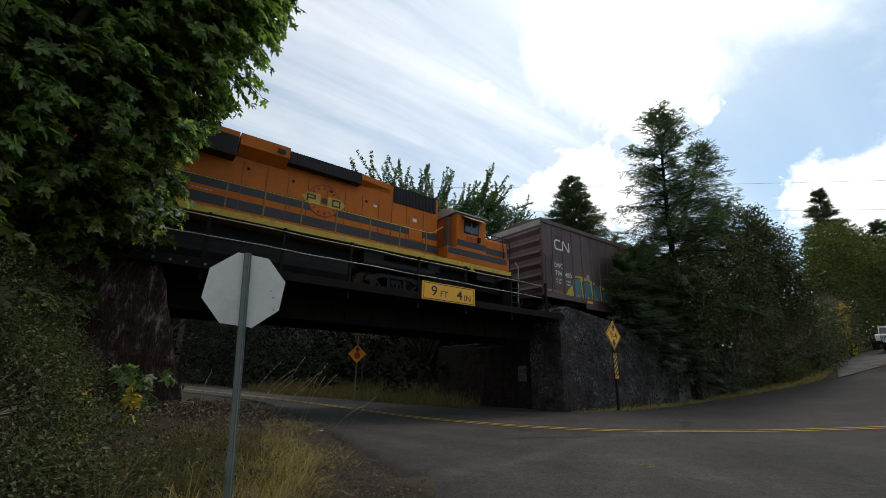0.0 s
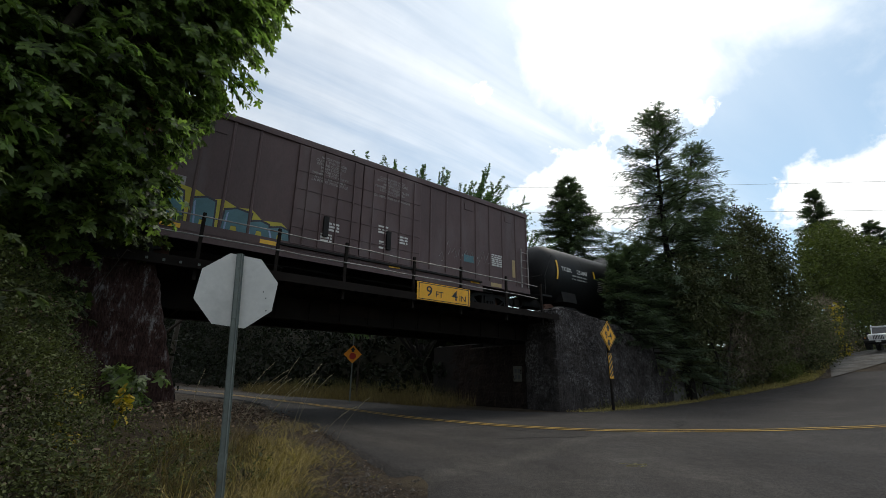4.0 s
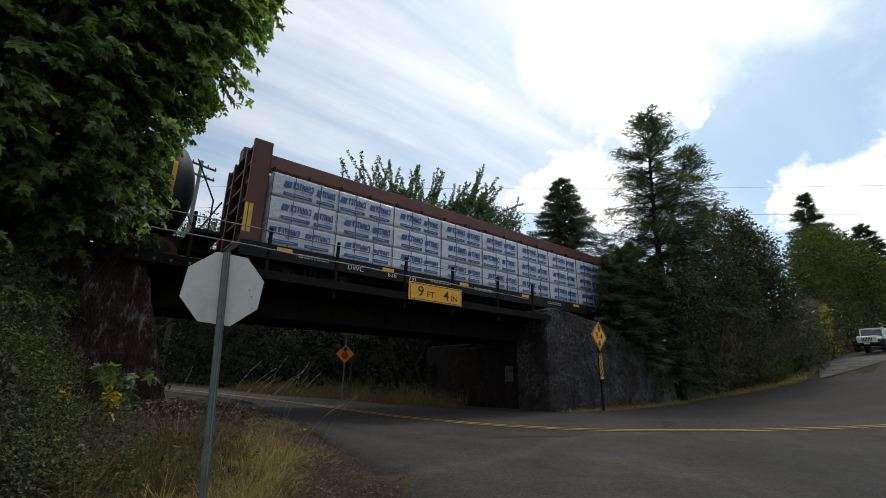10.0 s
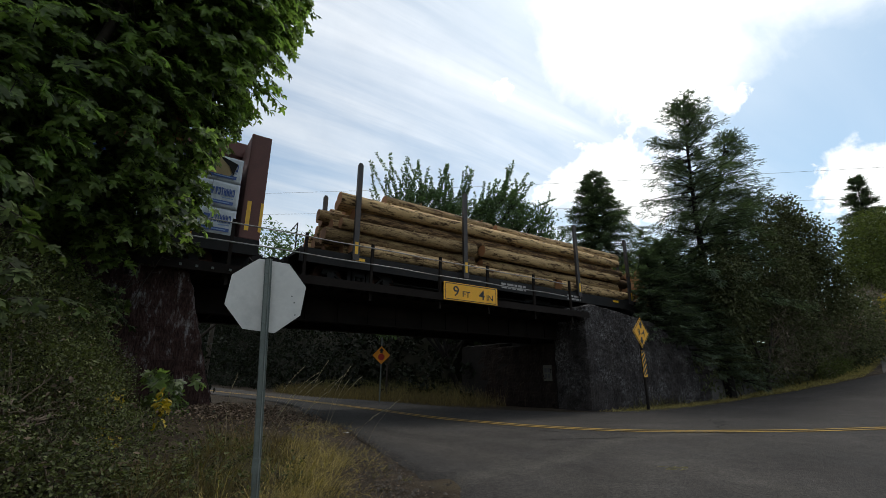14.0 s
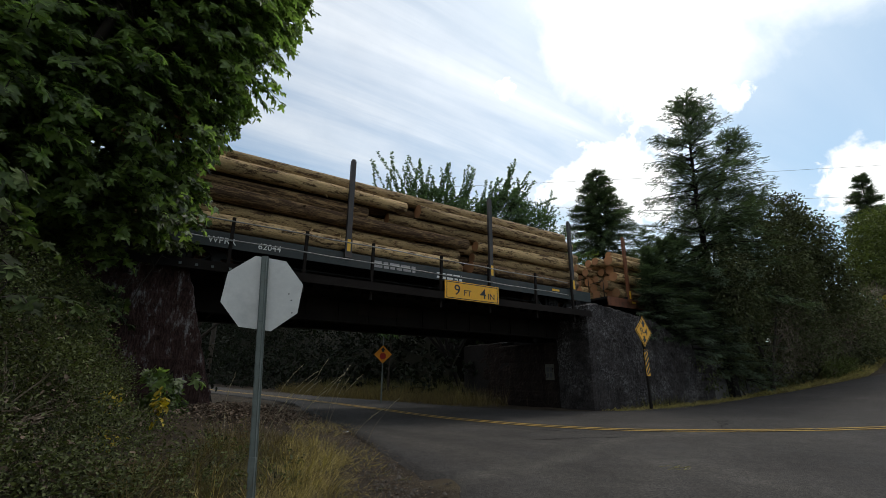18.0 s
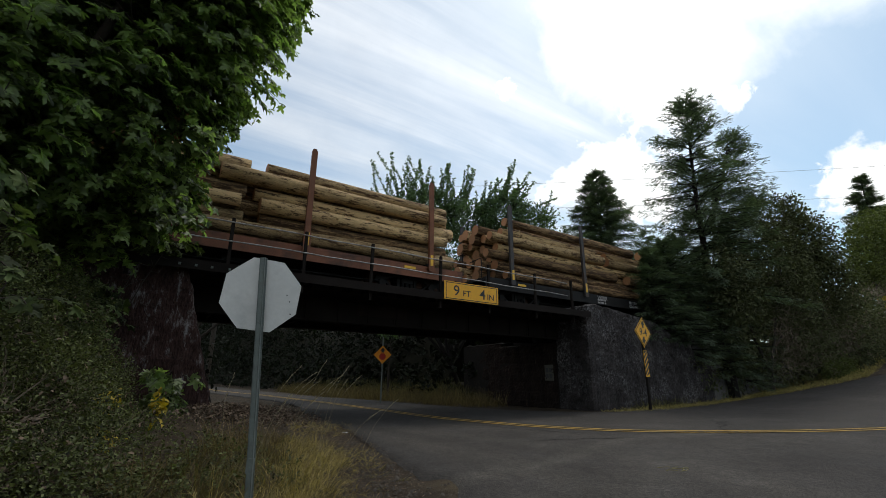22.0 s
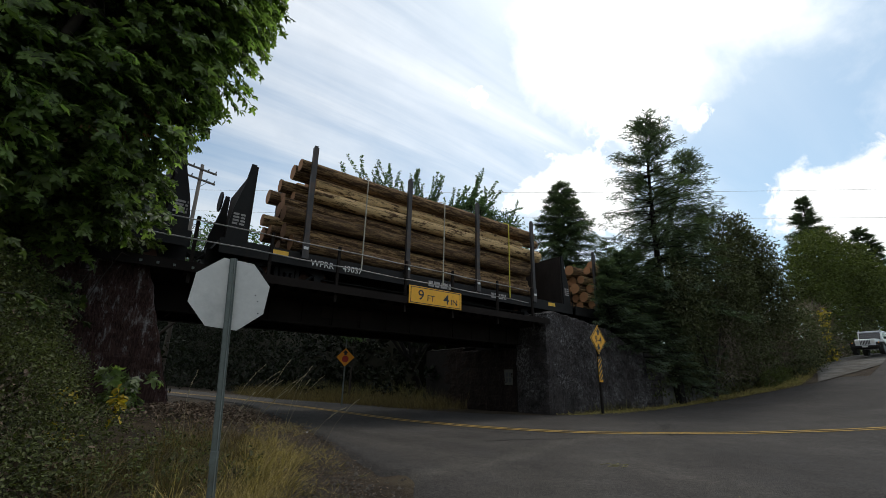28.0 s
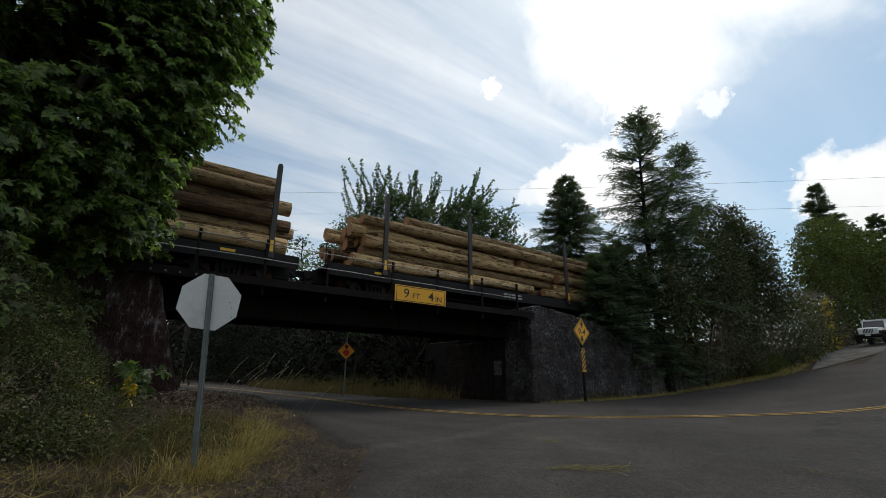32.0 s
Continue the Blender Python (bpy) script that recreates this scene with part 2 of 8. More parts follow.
ASPHALT = asphalt()
PATCHED = mat("patched_asphalt", (0.066, 0.061, 0.054), 0.9, 0.5, 1.5, 60, 0.5, spec=0.15, grain=1.6, dirt=(0.044, 0.039, 0.035), dirt_at=(0.42, 0.6), dirt_scale=1.6)
TAR = mat("tar", (0.022, 0.021, 0.02), 0.95, 0.3, 5, spec=0.1)
EARTH = mat("earth", (0.046, 0.034, 0.023), 0.95, 0.5, 1.6, 45, 1.0, grain=1.5, spec=0.15, dirt=(0.075, 0.058, 0.036), dirt_at=(0.48, 0.7), dirt_scale=0.8)
PULLOUT = mat("pullout_gravel", (0.13, 0.122, 0.112), 0.95, 0.5, 1.2, 30, 1.0, grain=1.4, spec=0.15, dirt=(0.07, 0.06, 0.045), dirt_at=(0.5, 0.7), dirt_scale=0.8)
GRAVEL = mat("gravel", (0.05, 0.041, 0.033), 0.95, 0.5, 3, 60, 0.9, island=0.8)
MORTAR = mat("mortar", (0.015, 0.013, 0.012), 0.95, 0.3, 4, 50, 0.6, spec=0.15)
RUBBLE = mat("rubble_wall", (0.03, 0.026, 0.025), 0.95, 0.65, 2.2, 26, 1.0, spec=0.15, grain=1.2, dirt=(0.24, 0.23, 0.235), dirt_at=(0.49, 0.62), dirt_scale=9.0, dirt_rough=0.95, dirt_patch=0.75)
STAINED = mat("stained_wall", (0.04, 0.022, 0.019), 0.95, 0.6, 3, 30, 1.0, spec=0.15, grain=1.2, dirt=(0.2, 0.19, 0.19), dirt_at=(0.54, 0.64), dirt_scale=3.0, dirt_rough=0.82, stretch=(1, 1, 0.3))
# darker rubble with brown stains; the shade under the bridge is in its colour
SHADED_WALL = mat("sooty_wall", (0.017, 0.012, 0.010), 0.95, 0.6, 2.2, 26, 1.0, spec=0.1, grain=1.2, dirt=(0.05, 0.035, 0.028), dirt_at=(0.56, 0.7), dirt_scale=5.0, dirt_rough=0.8, stretch=(1, 1, 0.4))
GIRDER = mat("girder_paint", (0.016, 0.013, 0.0115), 0.85, 0.4, 1.0, 40, 0.3, dirt=(0.014, 0.010, 0.009), dirt_at=(0.5, 0.8), dirt_scale=1.3, spec=0.08)
RUST = mat("rust", (0.075, 0.035, 0.022), 0.9, 0.4, 2, 40, 0.5)
GALV = mat("galvanized_steel", (0.12, 0.14, 0.13), 0.6, 0.3, 5, 60, 0.25, metal=0.25, dirt=(0.1, 0.08, 0.06), dirt_at=(0.6, 0.75), dirt_scale=4)
ALU = mat("sign_back", (0.5, 0.5, 0.48), 0.5, 0.1, 2, 30, 0.05, metal=0.1, dirt=(0.36, 0.36, 0.35), dirt_at=(0.5, 0.8), dirt_scale=3)
SIGN_Y = mat("sign_yellow", (0.78, 0.38, 0.012), 0.5, 0.12, 4, 40, 0.05, dirt=(0.45, 0.22, 0.02), dirt_at=(0.6, 0.85), dirt_scale=5)
SIGN_O = mat("sign_amber", (0.72, 0.27, 0.01), 0.5, 0.15, 4, 40, 0.05)
SIGN_K = mat("sign_black", (0.012, 0.012, 0.014), 0.5, 0.2)
SIGN_R = mat("sign_red", (0.36, 0.02, 0.012), 0.5, 0.2)
LINE_Y = mat("line_yellow", (0.42, 0.25, 0.03), 0.8, 0.3, 3, 40, 0.3, dirt=(0.1, 0.085, 0.055), dirt_at=(0.5, 0.7), dirt_scale=6)
WOOD_OLD = mat("weathered_wood", (0.1, 0.088, 0.076), 0.9, 0.35, 3, 40, 0.5, stretch=(1, 1, 0.2))
TIE = mat("tie_wood", (0.02, 0.017, 0.015), 0.95, 0.3, 3, 40, 0.5, spec=0.1)
BALLAST = mat("ballast", (0.09, 0.085, 0.08), 0.95, 0.5, 8, 30, 1.0)
# train
ORANGE = mat("loco_orange", (0.44, 0.115, 0.008), 0.55, 0.2, 1.2, 30, 0.08, spec=0.2, dirt=(0.22, 0.07, 0.014), dirt_at=(0.52, 0.9), dirt_scale=1.4, stretch=(1, 1, 0.4))
NAVY = mat("loco_navy", (0.011, 0.012, 0.018), 0.55, 0.2, 2, 30, 0.05)
POST_Y = mat("stanchion_yellow", (0.2, 0.13, 0.02), 0.6, 0.3, 3, 30, 0.1)
OCHRE = mat("ochre", (0.17, 0.095, 0.028), 0.7, 0.3, 3)
YELLOW = mat("loco_yellow", (0.46, 0.31, 0.025), 0.55, 0.25, 3, 30, 0.08, dirt=(0.25, 0.16, 0.03), dirt_at=(0.52, 0.75), dirt_scale=4)
LOCO_ROOF = mat("loco_roof", (0.11, 0.06, 0.035), 0.8, 0.3, 2, 30, 0.1)
CAB_ROOF = mat("cab_roof", (0.27, 0.26, 0.245), 0.7, 0.3, 3)
SHADE_B = mat("dusty_sunshade", (0.2, 0.15, 0.1), 0.8, 0.4, 4)
PIPE = mat("dull_pipe", (0.24, 0.235, 0.225), 0.55, 0.4, 5, 60, 0.15, metal=0.35, dirt=(0.1, 0.07, 0.05), dirt_at=(0.5, 0.7), dirt_scale=3)
BLACK = mat("black_paint", (0.015, 0.0145, 0.0145), 0.7, 0.35, 2, 30, 0.15, dirt=(0.024, 0.02, 0.017), dirt_at=(0.5, 0.75), dirt_scale=2.5, spec=0.18)
PATCH = mat("patch_plate", (0.02, 0.014, 0.012), 0.8, 0.4, 2, 30, 0.2, spec=0.1)
GRILLE = mat("grille", (0.008, 0.008, 0.009), 0.7, 0.3)
BOXCAR = mat("boxcar_brown", (0.078, 0.044, 0.044), 0.6, 0.35, 0.8, 30, 0.1, dirt=(0.13, 0.1, 0.1), dirt_at=(0.52, 0.8), dirt_scale=0.9, stretch=(1, 1, 0.35))
TANK = mat("tank_black", (0.011, 0.012, 0.013), 0.5, 0.3, 0.7, 25, 0.05, spec=0.22, dirt=(0.024, 0.023, 0.022), dirt_at=(0.45, 0.8), dirt_scale=0.8)
CBEAM = mat("flatcar_brown", (0.11, 0.04, 0.032), 0.65, 0.25, 1, 30, 0.12, dirt=(0.05, 0.025, 0.02), dirt_at=(0.5, 0.8), dirt_scale=1.5)
WRAP = mat("white_wrap", (0.52, 0.56, 0.6), 0.3, 0.16, 4.5, 14, 1.0, rnd=0.5)
PRINT = mat("blue_print", (0.025, 0.07, 0.25), 0.4, 0.2, 5, 30, 0.1)
PRINT_L = mat("pale_blue_print", (0.2, 0.29, 0.47), 0.4, 0.2, 5, 30, 0.1)
CARD = mat("card", (0.36, 0.27, 0.14), 0.9, 0.2, 3)
LUMBER = mat("lumber", (0.45, 0.32, 0.17), 0.85, 0.25, 6, 40, 0.2)
MARK = mat("white_marking", (0.6, 0.6, 0.58), 0.6, 0.15, 6, 40, 0)
MARK_D = mat("faded_marking", (0.3, 0.28, 0.27), 0.7, 0.3, 6, 40, 0)
MARK_R = mat("red_marking", (0.2, 0.014, 0.01), 0.6, 0.2)
REFLEX = mat("reflector_yellow", (0.75, 0.42, 0.02), 0.4, 0.2, 6)
OUTLINE = mat("dark_spray", (0.03, 0.03, 0.045), 0.6, 0.2, 3)
TEAL = mat("teal_spray", (0.06, 0.15, 0.18), 0.55, 0.25, 3)
LIME = mat("yellow_spray", (0.4, 0.34, 0.03), 0.55, 0.25, 3)
GREEN_SILL = mat("green_sill", (0.016, 0.022, 0.021), 0.6, 0.3, 2, 30, 0.1, dirt=(0.05, 0.04, 0.03), dirt_at=(0.5, 0.8))
STAKE = mat("stake_paint", (0.035, 0.03, 0.03), 0.6, 0.3, 3, 30, 0.1, dirt=(0.07, 0.04, 0.025), dirt_at=(0.5, 0.75), dirt_scale=3)
STAKE_O = mat("stake_rust_red", (0.17, 0.06, 0.025), 0.7, 0.3, 3)
BARK = mat("peeled_log", (0.42, 0.29, 0.145), 0.85, 0.6, 2.6, 30, 1.0, stretch=(0.5, 2.4, 2.4), rnd=0.9, spec=0.2, dirt=(0.085, 0.048, 0.026), dirt_at=(0.5, 0.58), dirt_scale=3.6, dirt_rough=0.8, grain=1.4)
BARK_D = mat("barky_log", (0.26, 0.165, 0.082), 0.9, 0.6, 2.6, 30, 1.0, stretch=(0.35, 2.4, 2.4), rnd=0.9, spec=0.15, grain=1.4, dirt=(0.075, 0.045, 0.027), dirt_at=(0.42, 0.54), dirt_scale=4.5, dirt_rough=0.8)
LOG_END = mat("log_end", (0.33, 0.16, 0.07), 0.85, 0.3, 3, 30, 0.3, rnd=0.8)
BULK = mat("bulkhead_boards", (0.022, 0.018, 0.016), 0.9, 0.4, 2, 30, 0.5, stretch=(1, 1, 0.3), spec=0.15)
STRAP = mat("strap", (0.4, 0.37, 0.3), 0.7, 0.1)
STRAP_Y = mat("strap_yellow", (0.6, 0.5, 0.05), 0.7, 0.1)
# plants
MAPLE = mat("maple_leaf", (0.115, 0.16, 0.055), 0.42, 0.9, 0.7, 20, 0.0, island=1.0, thin=0.6, spec=0.5)
# darker leaf for the young maple and the ivy, shade put into its colour
SHADED_LEAF = mat("ivy_leaf", (0.052, 0.07, 0.024), 0.8, 0.75, 0.8, 20, 0.0, island=1.0, thin=0.22, spec=0.25)
BRAMBLE = mat("bramble_leaf", (0.064, 0.073, 0.027), 0.65, 0.95, 0.8, 20, 0.0, island=1.0, thin=0.22, spec=0.25)
SAMARA = mat("maple_seeds", (0.16, 0.085, 0.04), 0.8, 0.4, 2, 20, 0, island=0.7, thin=0.2, spec=0.2)
# leaves of the far woods, near black: their shade is put into the colour
WOODS_SHADED = mat("woods_leaf", (0.0085, 0.0115, 0.006), 0.75, 0.8, 0.5, 10, 0.0, island=1.0, thin=0.12, spec=0.15)
DEADLEAF = mat("dead_leaf", (0.135, 0.098, 0.07), 0.85, 0.6, 2, 20, 0, island=0.9, spec=0.2)
YELLOWLEAF = mat("yellow_leaf", (0.34, 0.25, 0.015), 0.6, 0.3, 2, 20, 0, island=0.5, thin=0.3)
FIR = mat("fir_needles", (0.092, 0.12, 0.082), 0.75, 0.6, 0.5, 10, 0.0, island=0.8, thin=0.3, spec=0.2)
CHERRY = mat("cherry_leaf", (0.074, 0.114, 0.06), 0.6, 0.6, 0.5, 10, 0.0, island=0.8, thin=0.4, spec=0.25)
THICKET = mat("thicket_leaf", (0.075, 0.082, 0.042), 0.75, 0.55, 0.4, 10, 0.0, island=1.0, thin=0.18, spec=0.12)
ASH = mat("pale_green_leaf", (0.072, 0.086, 0.028), 0.7, 0.6, 0.3, 10, 0.0, island=0.8, thin=0.28, spec=0.15)
DRY = mat("dry_grass", (0.27, 0.205, 0.075), 0.85, 0.85, 1.0, 20, 0.0, island=0.9, thin=0.25)
VERGE = mat("verge_grass", (0.27, 0.215, 0.08), 0.85, 0.8, 0.8, 20, 0.0, island=0.9, thin=0.3)
BANKGRASS = mat("bank_grass", (0.125, 0.094, 0.042), 0.85, 0.6, 1.0, 20, 0.0, island=0.9, thin=0.2, spec=0.2)
GRASS = mat("green_grass", (0.09, 0.08, 0.028), 0.8, 0.85, 1.0, 20, 0.0, island=0.9, thin=0.25)
TRUNK = mat("tree_bark", (0.045, 0.038, 0.032), 0.95, 0.4, 3, 30, 0.8, stretch=(1, 1, 0.3), spec=0.1)
TRUNK_F = mat("fir_bark", (0.015, 0.013, 0.012), 0.95, 0.4, 3, 30, 0.6, stretch=(1, 1, 0.3), spec=0.1)
TWIG = mat("dry_twig", (0.2, 0.155, 0.115), 0.9, 0.4, 3)
# car
CAR_W = mat("car_white", (0.72, 0.73, 0.74), 0.25, 0.05, 2, 20, 0.0)
RUBBER = mat("rubber", (0.015, 0.015, 0.015), 0.85, 0.2)
PANE = glass("dark_glass", (0.012, 0.016, 0.02), 0.25)
SKYPANE = glass("cab_glass", (0.03, 0.04, 0.055), 0.08)


# ---- shapes ----
def link(name, bm, material, parent=None, label="", smooth=False):
    me = bpy.data.meshes.new(name)
    bm.to_mesh(me)
    bm.free()
    if smooth:
        me.polygons.foreach_set("use_smooth", [True] * len(me.polygons))
    me.materials.append(material)
    ob = new(name, me)
    ob.parent = parent
    if label:
        ob["label"] = label
    return ob


def part(name, bm, material, parent, label="", smooth=False):
    """One mesh under a thing or under a part."""
    return link(name, bm, material, parent, label, smooth)


def again(ob, parent, m, label=""):
    """The same mesh once more, as a part of parent."""
    o = new(ob.name.split(".")[0], ob.data)
    o.parent = parent
    o.matrix_local = m
    if label:
        o["label"] = label
    return o


def thing(name, m, label, category, group=""):
    e = new(name)
    e.empty_display_size = 0.3
    e.matrix_world = m
    return tagged(e, label, category, group)


def setting(ob, label=""):
    return tagged(ob, label, kind="structure")


def box(bm, x0, x1, y0, y1, z0, z1, bevel=0.0):
    v = [bm.verts.new(p) for p in ((x0, y0, z0), (x1, y0, z0), (x1, y1, z0), (x0, y1, z0),
                                   (x0, y0, z1), (x1, y0, z1), (x1, y1, z1), (x0, y1, z1))]
    fs = [bm.faces.new([v[i] for i in f]) for f in ((3, 2, 1, 0), (4, 5, 6, 7), (0, 1, 5, 4), (1, 2, 6, 5), (2, 3, 7, 6), (3, 0, 4, 7))]
    if bevel:
        es = list({e for f in fs for e in f.edges})
        bmesh.ops.bevel(bm, geom=es, offset=bevel, segments=2, affect="EDGES", profile=0.5)
    return bm


def B(*a, bevel=0.0):
    return box(bmesh.new(), *a, bevel=bevel)


def tube(bm, p, q, r, r2=None, seg=8, caps=True):
    p, q = Vector(p), Vector(q)
    r2 = r if r2 is None else r2
    z = (q - p).normalized()
    x = z.orthogonal().normalized()
    y = z.cross(x)
    rings = []
    for c, rr in ((p, r), (q, r2)):
        rings.append([bm.verts.new(c + (x * math.cos(a) + y * math.sin(a)) * rr) for a in (2 * math.pi * i / seg for i in range(seg))])
    for i in range(seg):
        bm.faces.new((rings[0][i], rings[0][(i + 1) % seg], rings[1][(i + 1) % seg], rings[1][i]))
    if caps:
        bm.faces.new(rings[0][::-1])
        bm.faces.new(rings[1])
    return bm


def pipe(bm, pts, r, seg=6):
    """One bent round bar through the points."""
    pts = [Vector(p) for p in pts]
    rings = []
    x = None
    for i, p in enumerate(pts):
        d = (pts[min(i + 1, len(pts) - 1)] - pts[max(i - 1, 0)]).normalized()
        x = d.orthogonal().normalized() if x is None else (x - d * x.dot(d)).normalized()
        y = d.cross(x)
        rings.append([bm.verts.new(p + (x * math.cos(a) + y * math.sin(a)) * r) for a in (2 * math.pi * k / seg for k in range(seg))])
    for a, b in zip(rings, rings[1:]):
        for k in range(seg):
            bm.faces.new((a[k], a[(k + 1) % seg], b[(k + 1) % seg], b[k]))
    bm.faces.new(rings[0][::-1])
    bm.faces.new(rings[-1])
    return bm


def prism(bm, pts, y0, y1):
    """A flat outline in x and z, drawn out along y."""
    a = [bm.verts.new((x, y0, z)) for x, z in pts]
    b = [bm.verts.new((x, y1, z)) for x, z in pts]
    bm.faces.new(a)
    bm.faces.new(b[::-1])
    n = len(pts)
    for i in range(n):
        bm.faces.new((a[(i + 1) % n], a[i], b[i], b[(i + 1) % n]))
    bmesh.ops.recalc_face_normals(bm, faces=bm.faces)
    return bm


def P(pts, y0, y1):
    return prism(bmesh.new(), pts, y0, y1)


def text(body, size, material, parent, m, label="", align="LEFT", name="lettering", wide=1.0):
    cu = bpy.data.curves.new(name, "FONT")
    cu.body, cu.size, cu.align_x, cu.extrude, cu.offset = body, size, align, 0.002, 0.004 * size
    cu.resolution_u = 3
    tmp = bpy.data.objects.new(name, cu)
    me = bpy.data.meshes.new_from_object(tmp)
    bpy.data.objects.remove(tmp)
    me.name = name
    me.materials.clear()
    me.materials.append(material)
    ob = new(name, me)
    ob.parent = parent
    ob.matrix_local = m @ Matrix.Diagonal((wide, 1, 1, 1))
    if label:
        ob["label"] = label
    return ob


def ribbon(pts, width, y0, y1):
    """A flat band along a line of (x, z) points, mitred at its bends."""
    bm = bmesh.new()
    pts = [Vector(q) for q in pts]
    rows = []
    for i, q in enumerate(pts):
        a = (q - pts[i - 1]).normalized() if i else (pts[1] - q).normalized()
        b = (pts[i + 1] - q).normalized() if i + 1 < len(pts) else a
        m = Vector((-(a.y + b.y), a.x + b.x)).normalized()
        k = width / 2 / max(0.45, m.dot(Vector((-a.y, a.x))))
        rows.append([bm.verts.new((v.x, y, v.y)) for v in (q - m * k, q + m * k) for y in (y0, y1)])
    for a, b in zip(rows, rows[1:]):
        for i, j in ((0, 2), (3, 1), (1, 0), (2, 3)):
            bm.faces.new((a[i], b[i], b[j], a[j]))
    bm.faces.new([rows[0][i] for i in (0, 2, 3, 1)])
    bm.faces.new([rows[-1][i] for i in (0, 1, 3, 2)])
    bmesh.ops.recalc_face_normals(bm, faces=bm.faces)
    return bm


def side(x, y, z, tilt=0.0):
    """Where lettering stands upright on a face that looks along -y."""
    return Matrix.Translation((x, y, z)) @ Matrix.Rotation(radians(90 + tilt), 4, "X")


def scatter(name, co, ax, up, size, shape, material, parent=None, label=""):
    """Many small leaves or blades as one mesh. co, ax, up: arrays n x 3; shape: points (along, across, lift) and faces."""
    pts, faces = shape
    pts = np.array(pts, float)
    co, ax, up = np.asarray(co, float), np.asarray(ax, float), np.asarray(up, float)
    n, k = len(co), len(pts)
    ax = ax / (np.linalg.norm(ax, axis=1, keepdims=True) + 1e-9)
    wd = np.cross(ax, up)
    wd = wd / (np.linalg.norm(wd, axis=1, keepdims=True) + 1e-9)
    nm = np.cross(wd, ax)
    s = np.broadcast_to(np.asarray(size, float), (n,)) if np.ndim(size) < 2 else np.asarray(size)
    if np.ndim(size) < 2:
        s = np.stack([s, s, s], 1)
    v = (co[:, None, :] + ax[:, None, :] * (pts[None, :, 0:1] * s[:, None, 0:1]) + wd[:, None, :] * (pts[None, :, 1:2] * s[:, None, 1:2])
         + nm[:, None, :] * (pts[None, :, 2:3] * s[:, None, 2:3])).reshape(-1, 3)
    sizes = np.array([len(f) for f in faces])
    flat = np.concatenate([np.array(f) for f in faces])
    loops = (flat[None, :] + (np.arange(n) * k)[:, None]).reshape(-1)
    totals = np.tile(sizes, n)
    starts = np.concatenate([[0], np.cumsum(totals)[:-1]])
    me = bpy.data.meshes.new(name)
    me.vertices.add(len(v))
    me.vertices.foreach_set("co", v.ravel().astype(np.float32))
    me.loops.add(len(loops))
    me.loops.foreach_set("vertex_index", loops.astype(np.int32))
    me.polygons.add(len(totals))
    me.polygons.foreach_set("loop_start", starts.astype(np.int32))
    me.update(calc_edges=True)
    me.materials.append(material)
    ob = new(name, me)
    ob.parent = parent
    if label:
        ob["label"] = label
    return ob


RNG = np.random.default_rng(7)


def unit(n):
    v = RNG.normal(size=(n, 3))
    return v / np.linalg.norm(v, axis=1, keepdims=True)


QUAD_LEAF = ([(0, 0, 0), (0.5, 0.27, 0.07), (1, 0, -0.05), (0.5, -0.27, 0.07)], [(0, 1, 2), (0, 2, 3)])
OVAL_LEAF = ([(0, 0, 0), (0.3, 0.26, 0.06), (0.7, 0.24, 0.04), (1, 0, -0.1), (0.7, -0.24, 0.04), (0.3, -0.26, 0.06)], [(0, 1, 2, 3), (0, 3, 4, 5)])
HALF = [(0.03, 0.2, 0.02), (-0.04, 0.46, -0.08), (0.2, 0.28, 0.03), (0.34, 0.64, -0.1), (0.5, 0.48, -0.03), (0.46, 0.16, 0.04), (0.74, 0.19, -0.02)]
MAPLE_LEAF = ([(0, 0, 0)] + HALF + [(1.0, 0, -0.14)] + [(a, -b, c) for a, b, c in HALF[::-1]],
              [(0, 1, 2, 3), (0, 3, 4, 5, 6), (0, 6, 7, 8), (0, 8, 9, 10), (0, 10, 11, 12, 13), (0, 13, 14, 15)])
SPRAY = ([(0, 0.02, 0), (0, -0.02, 0), (1, 0, -0.14)] + [(0.1 + 0.2 * (k // 2) + q, s * w * (1 - 0.17 * (k // 2)), -0.02 - 0.03 * (k // 2))
         for k in range(8) for s in ((1, -1)[k % 2],) for q, w in ((0.0, 0.02), (0.13, 0.02), (0.2, 0.24))],
         [(0, 1, 2)] + [(3 + 3 * k, 4 + 3 * k, 5 + 3 * k) for k in range(8)])
NEEDLE = ([(0, 0, 0), (0.3, 0.16, 0.0), (0.62, 0.1, -0.06), (1, 0, -0.16), (0.62, -0.1, -0.06), (0.3, -0.16, 0.0)], [(0, 1, 2, 3), (0, 3, 4, 5)])
BLADE = ([(0, 0.5, 0), (0, -0.5, 0), (0.5, -0.35, 0.06), (0.5, 0.35, 0.06), (1, 0, 0.3)], [(0, 1, 2, 3), (3, 2, 4)])


# ---- the plan: the track runs along u, n is the distance across it from the eye ----
TH = radians(37.1)
DX, DY = math.cos(TH), math.sin(TH)
NC, RAIL = 13.1, 3.9


def tp(u, n, z=0.0):
    return Vector((u * DX - n * DY, u * DY + n * DX, z))


def track(u, z=0.0, n=NC):
    return Matrix.Translation(tp(u, n, z)) @ Matrix.Rotation(TH, 4, "Z")


def soft(x, k=1.5):
    return math.log1p(math.exp(max(-30, min(30, x / k)))) * k


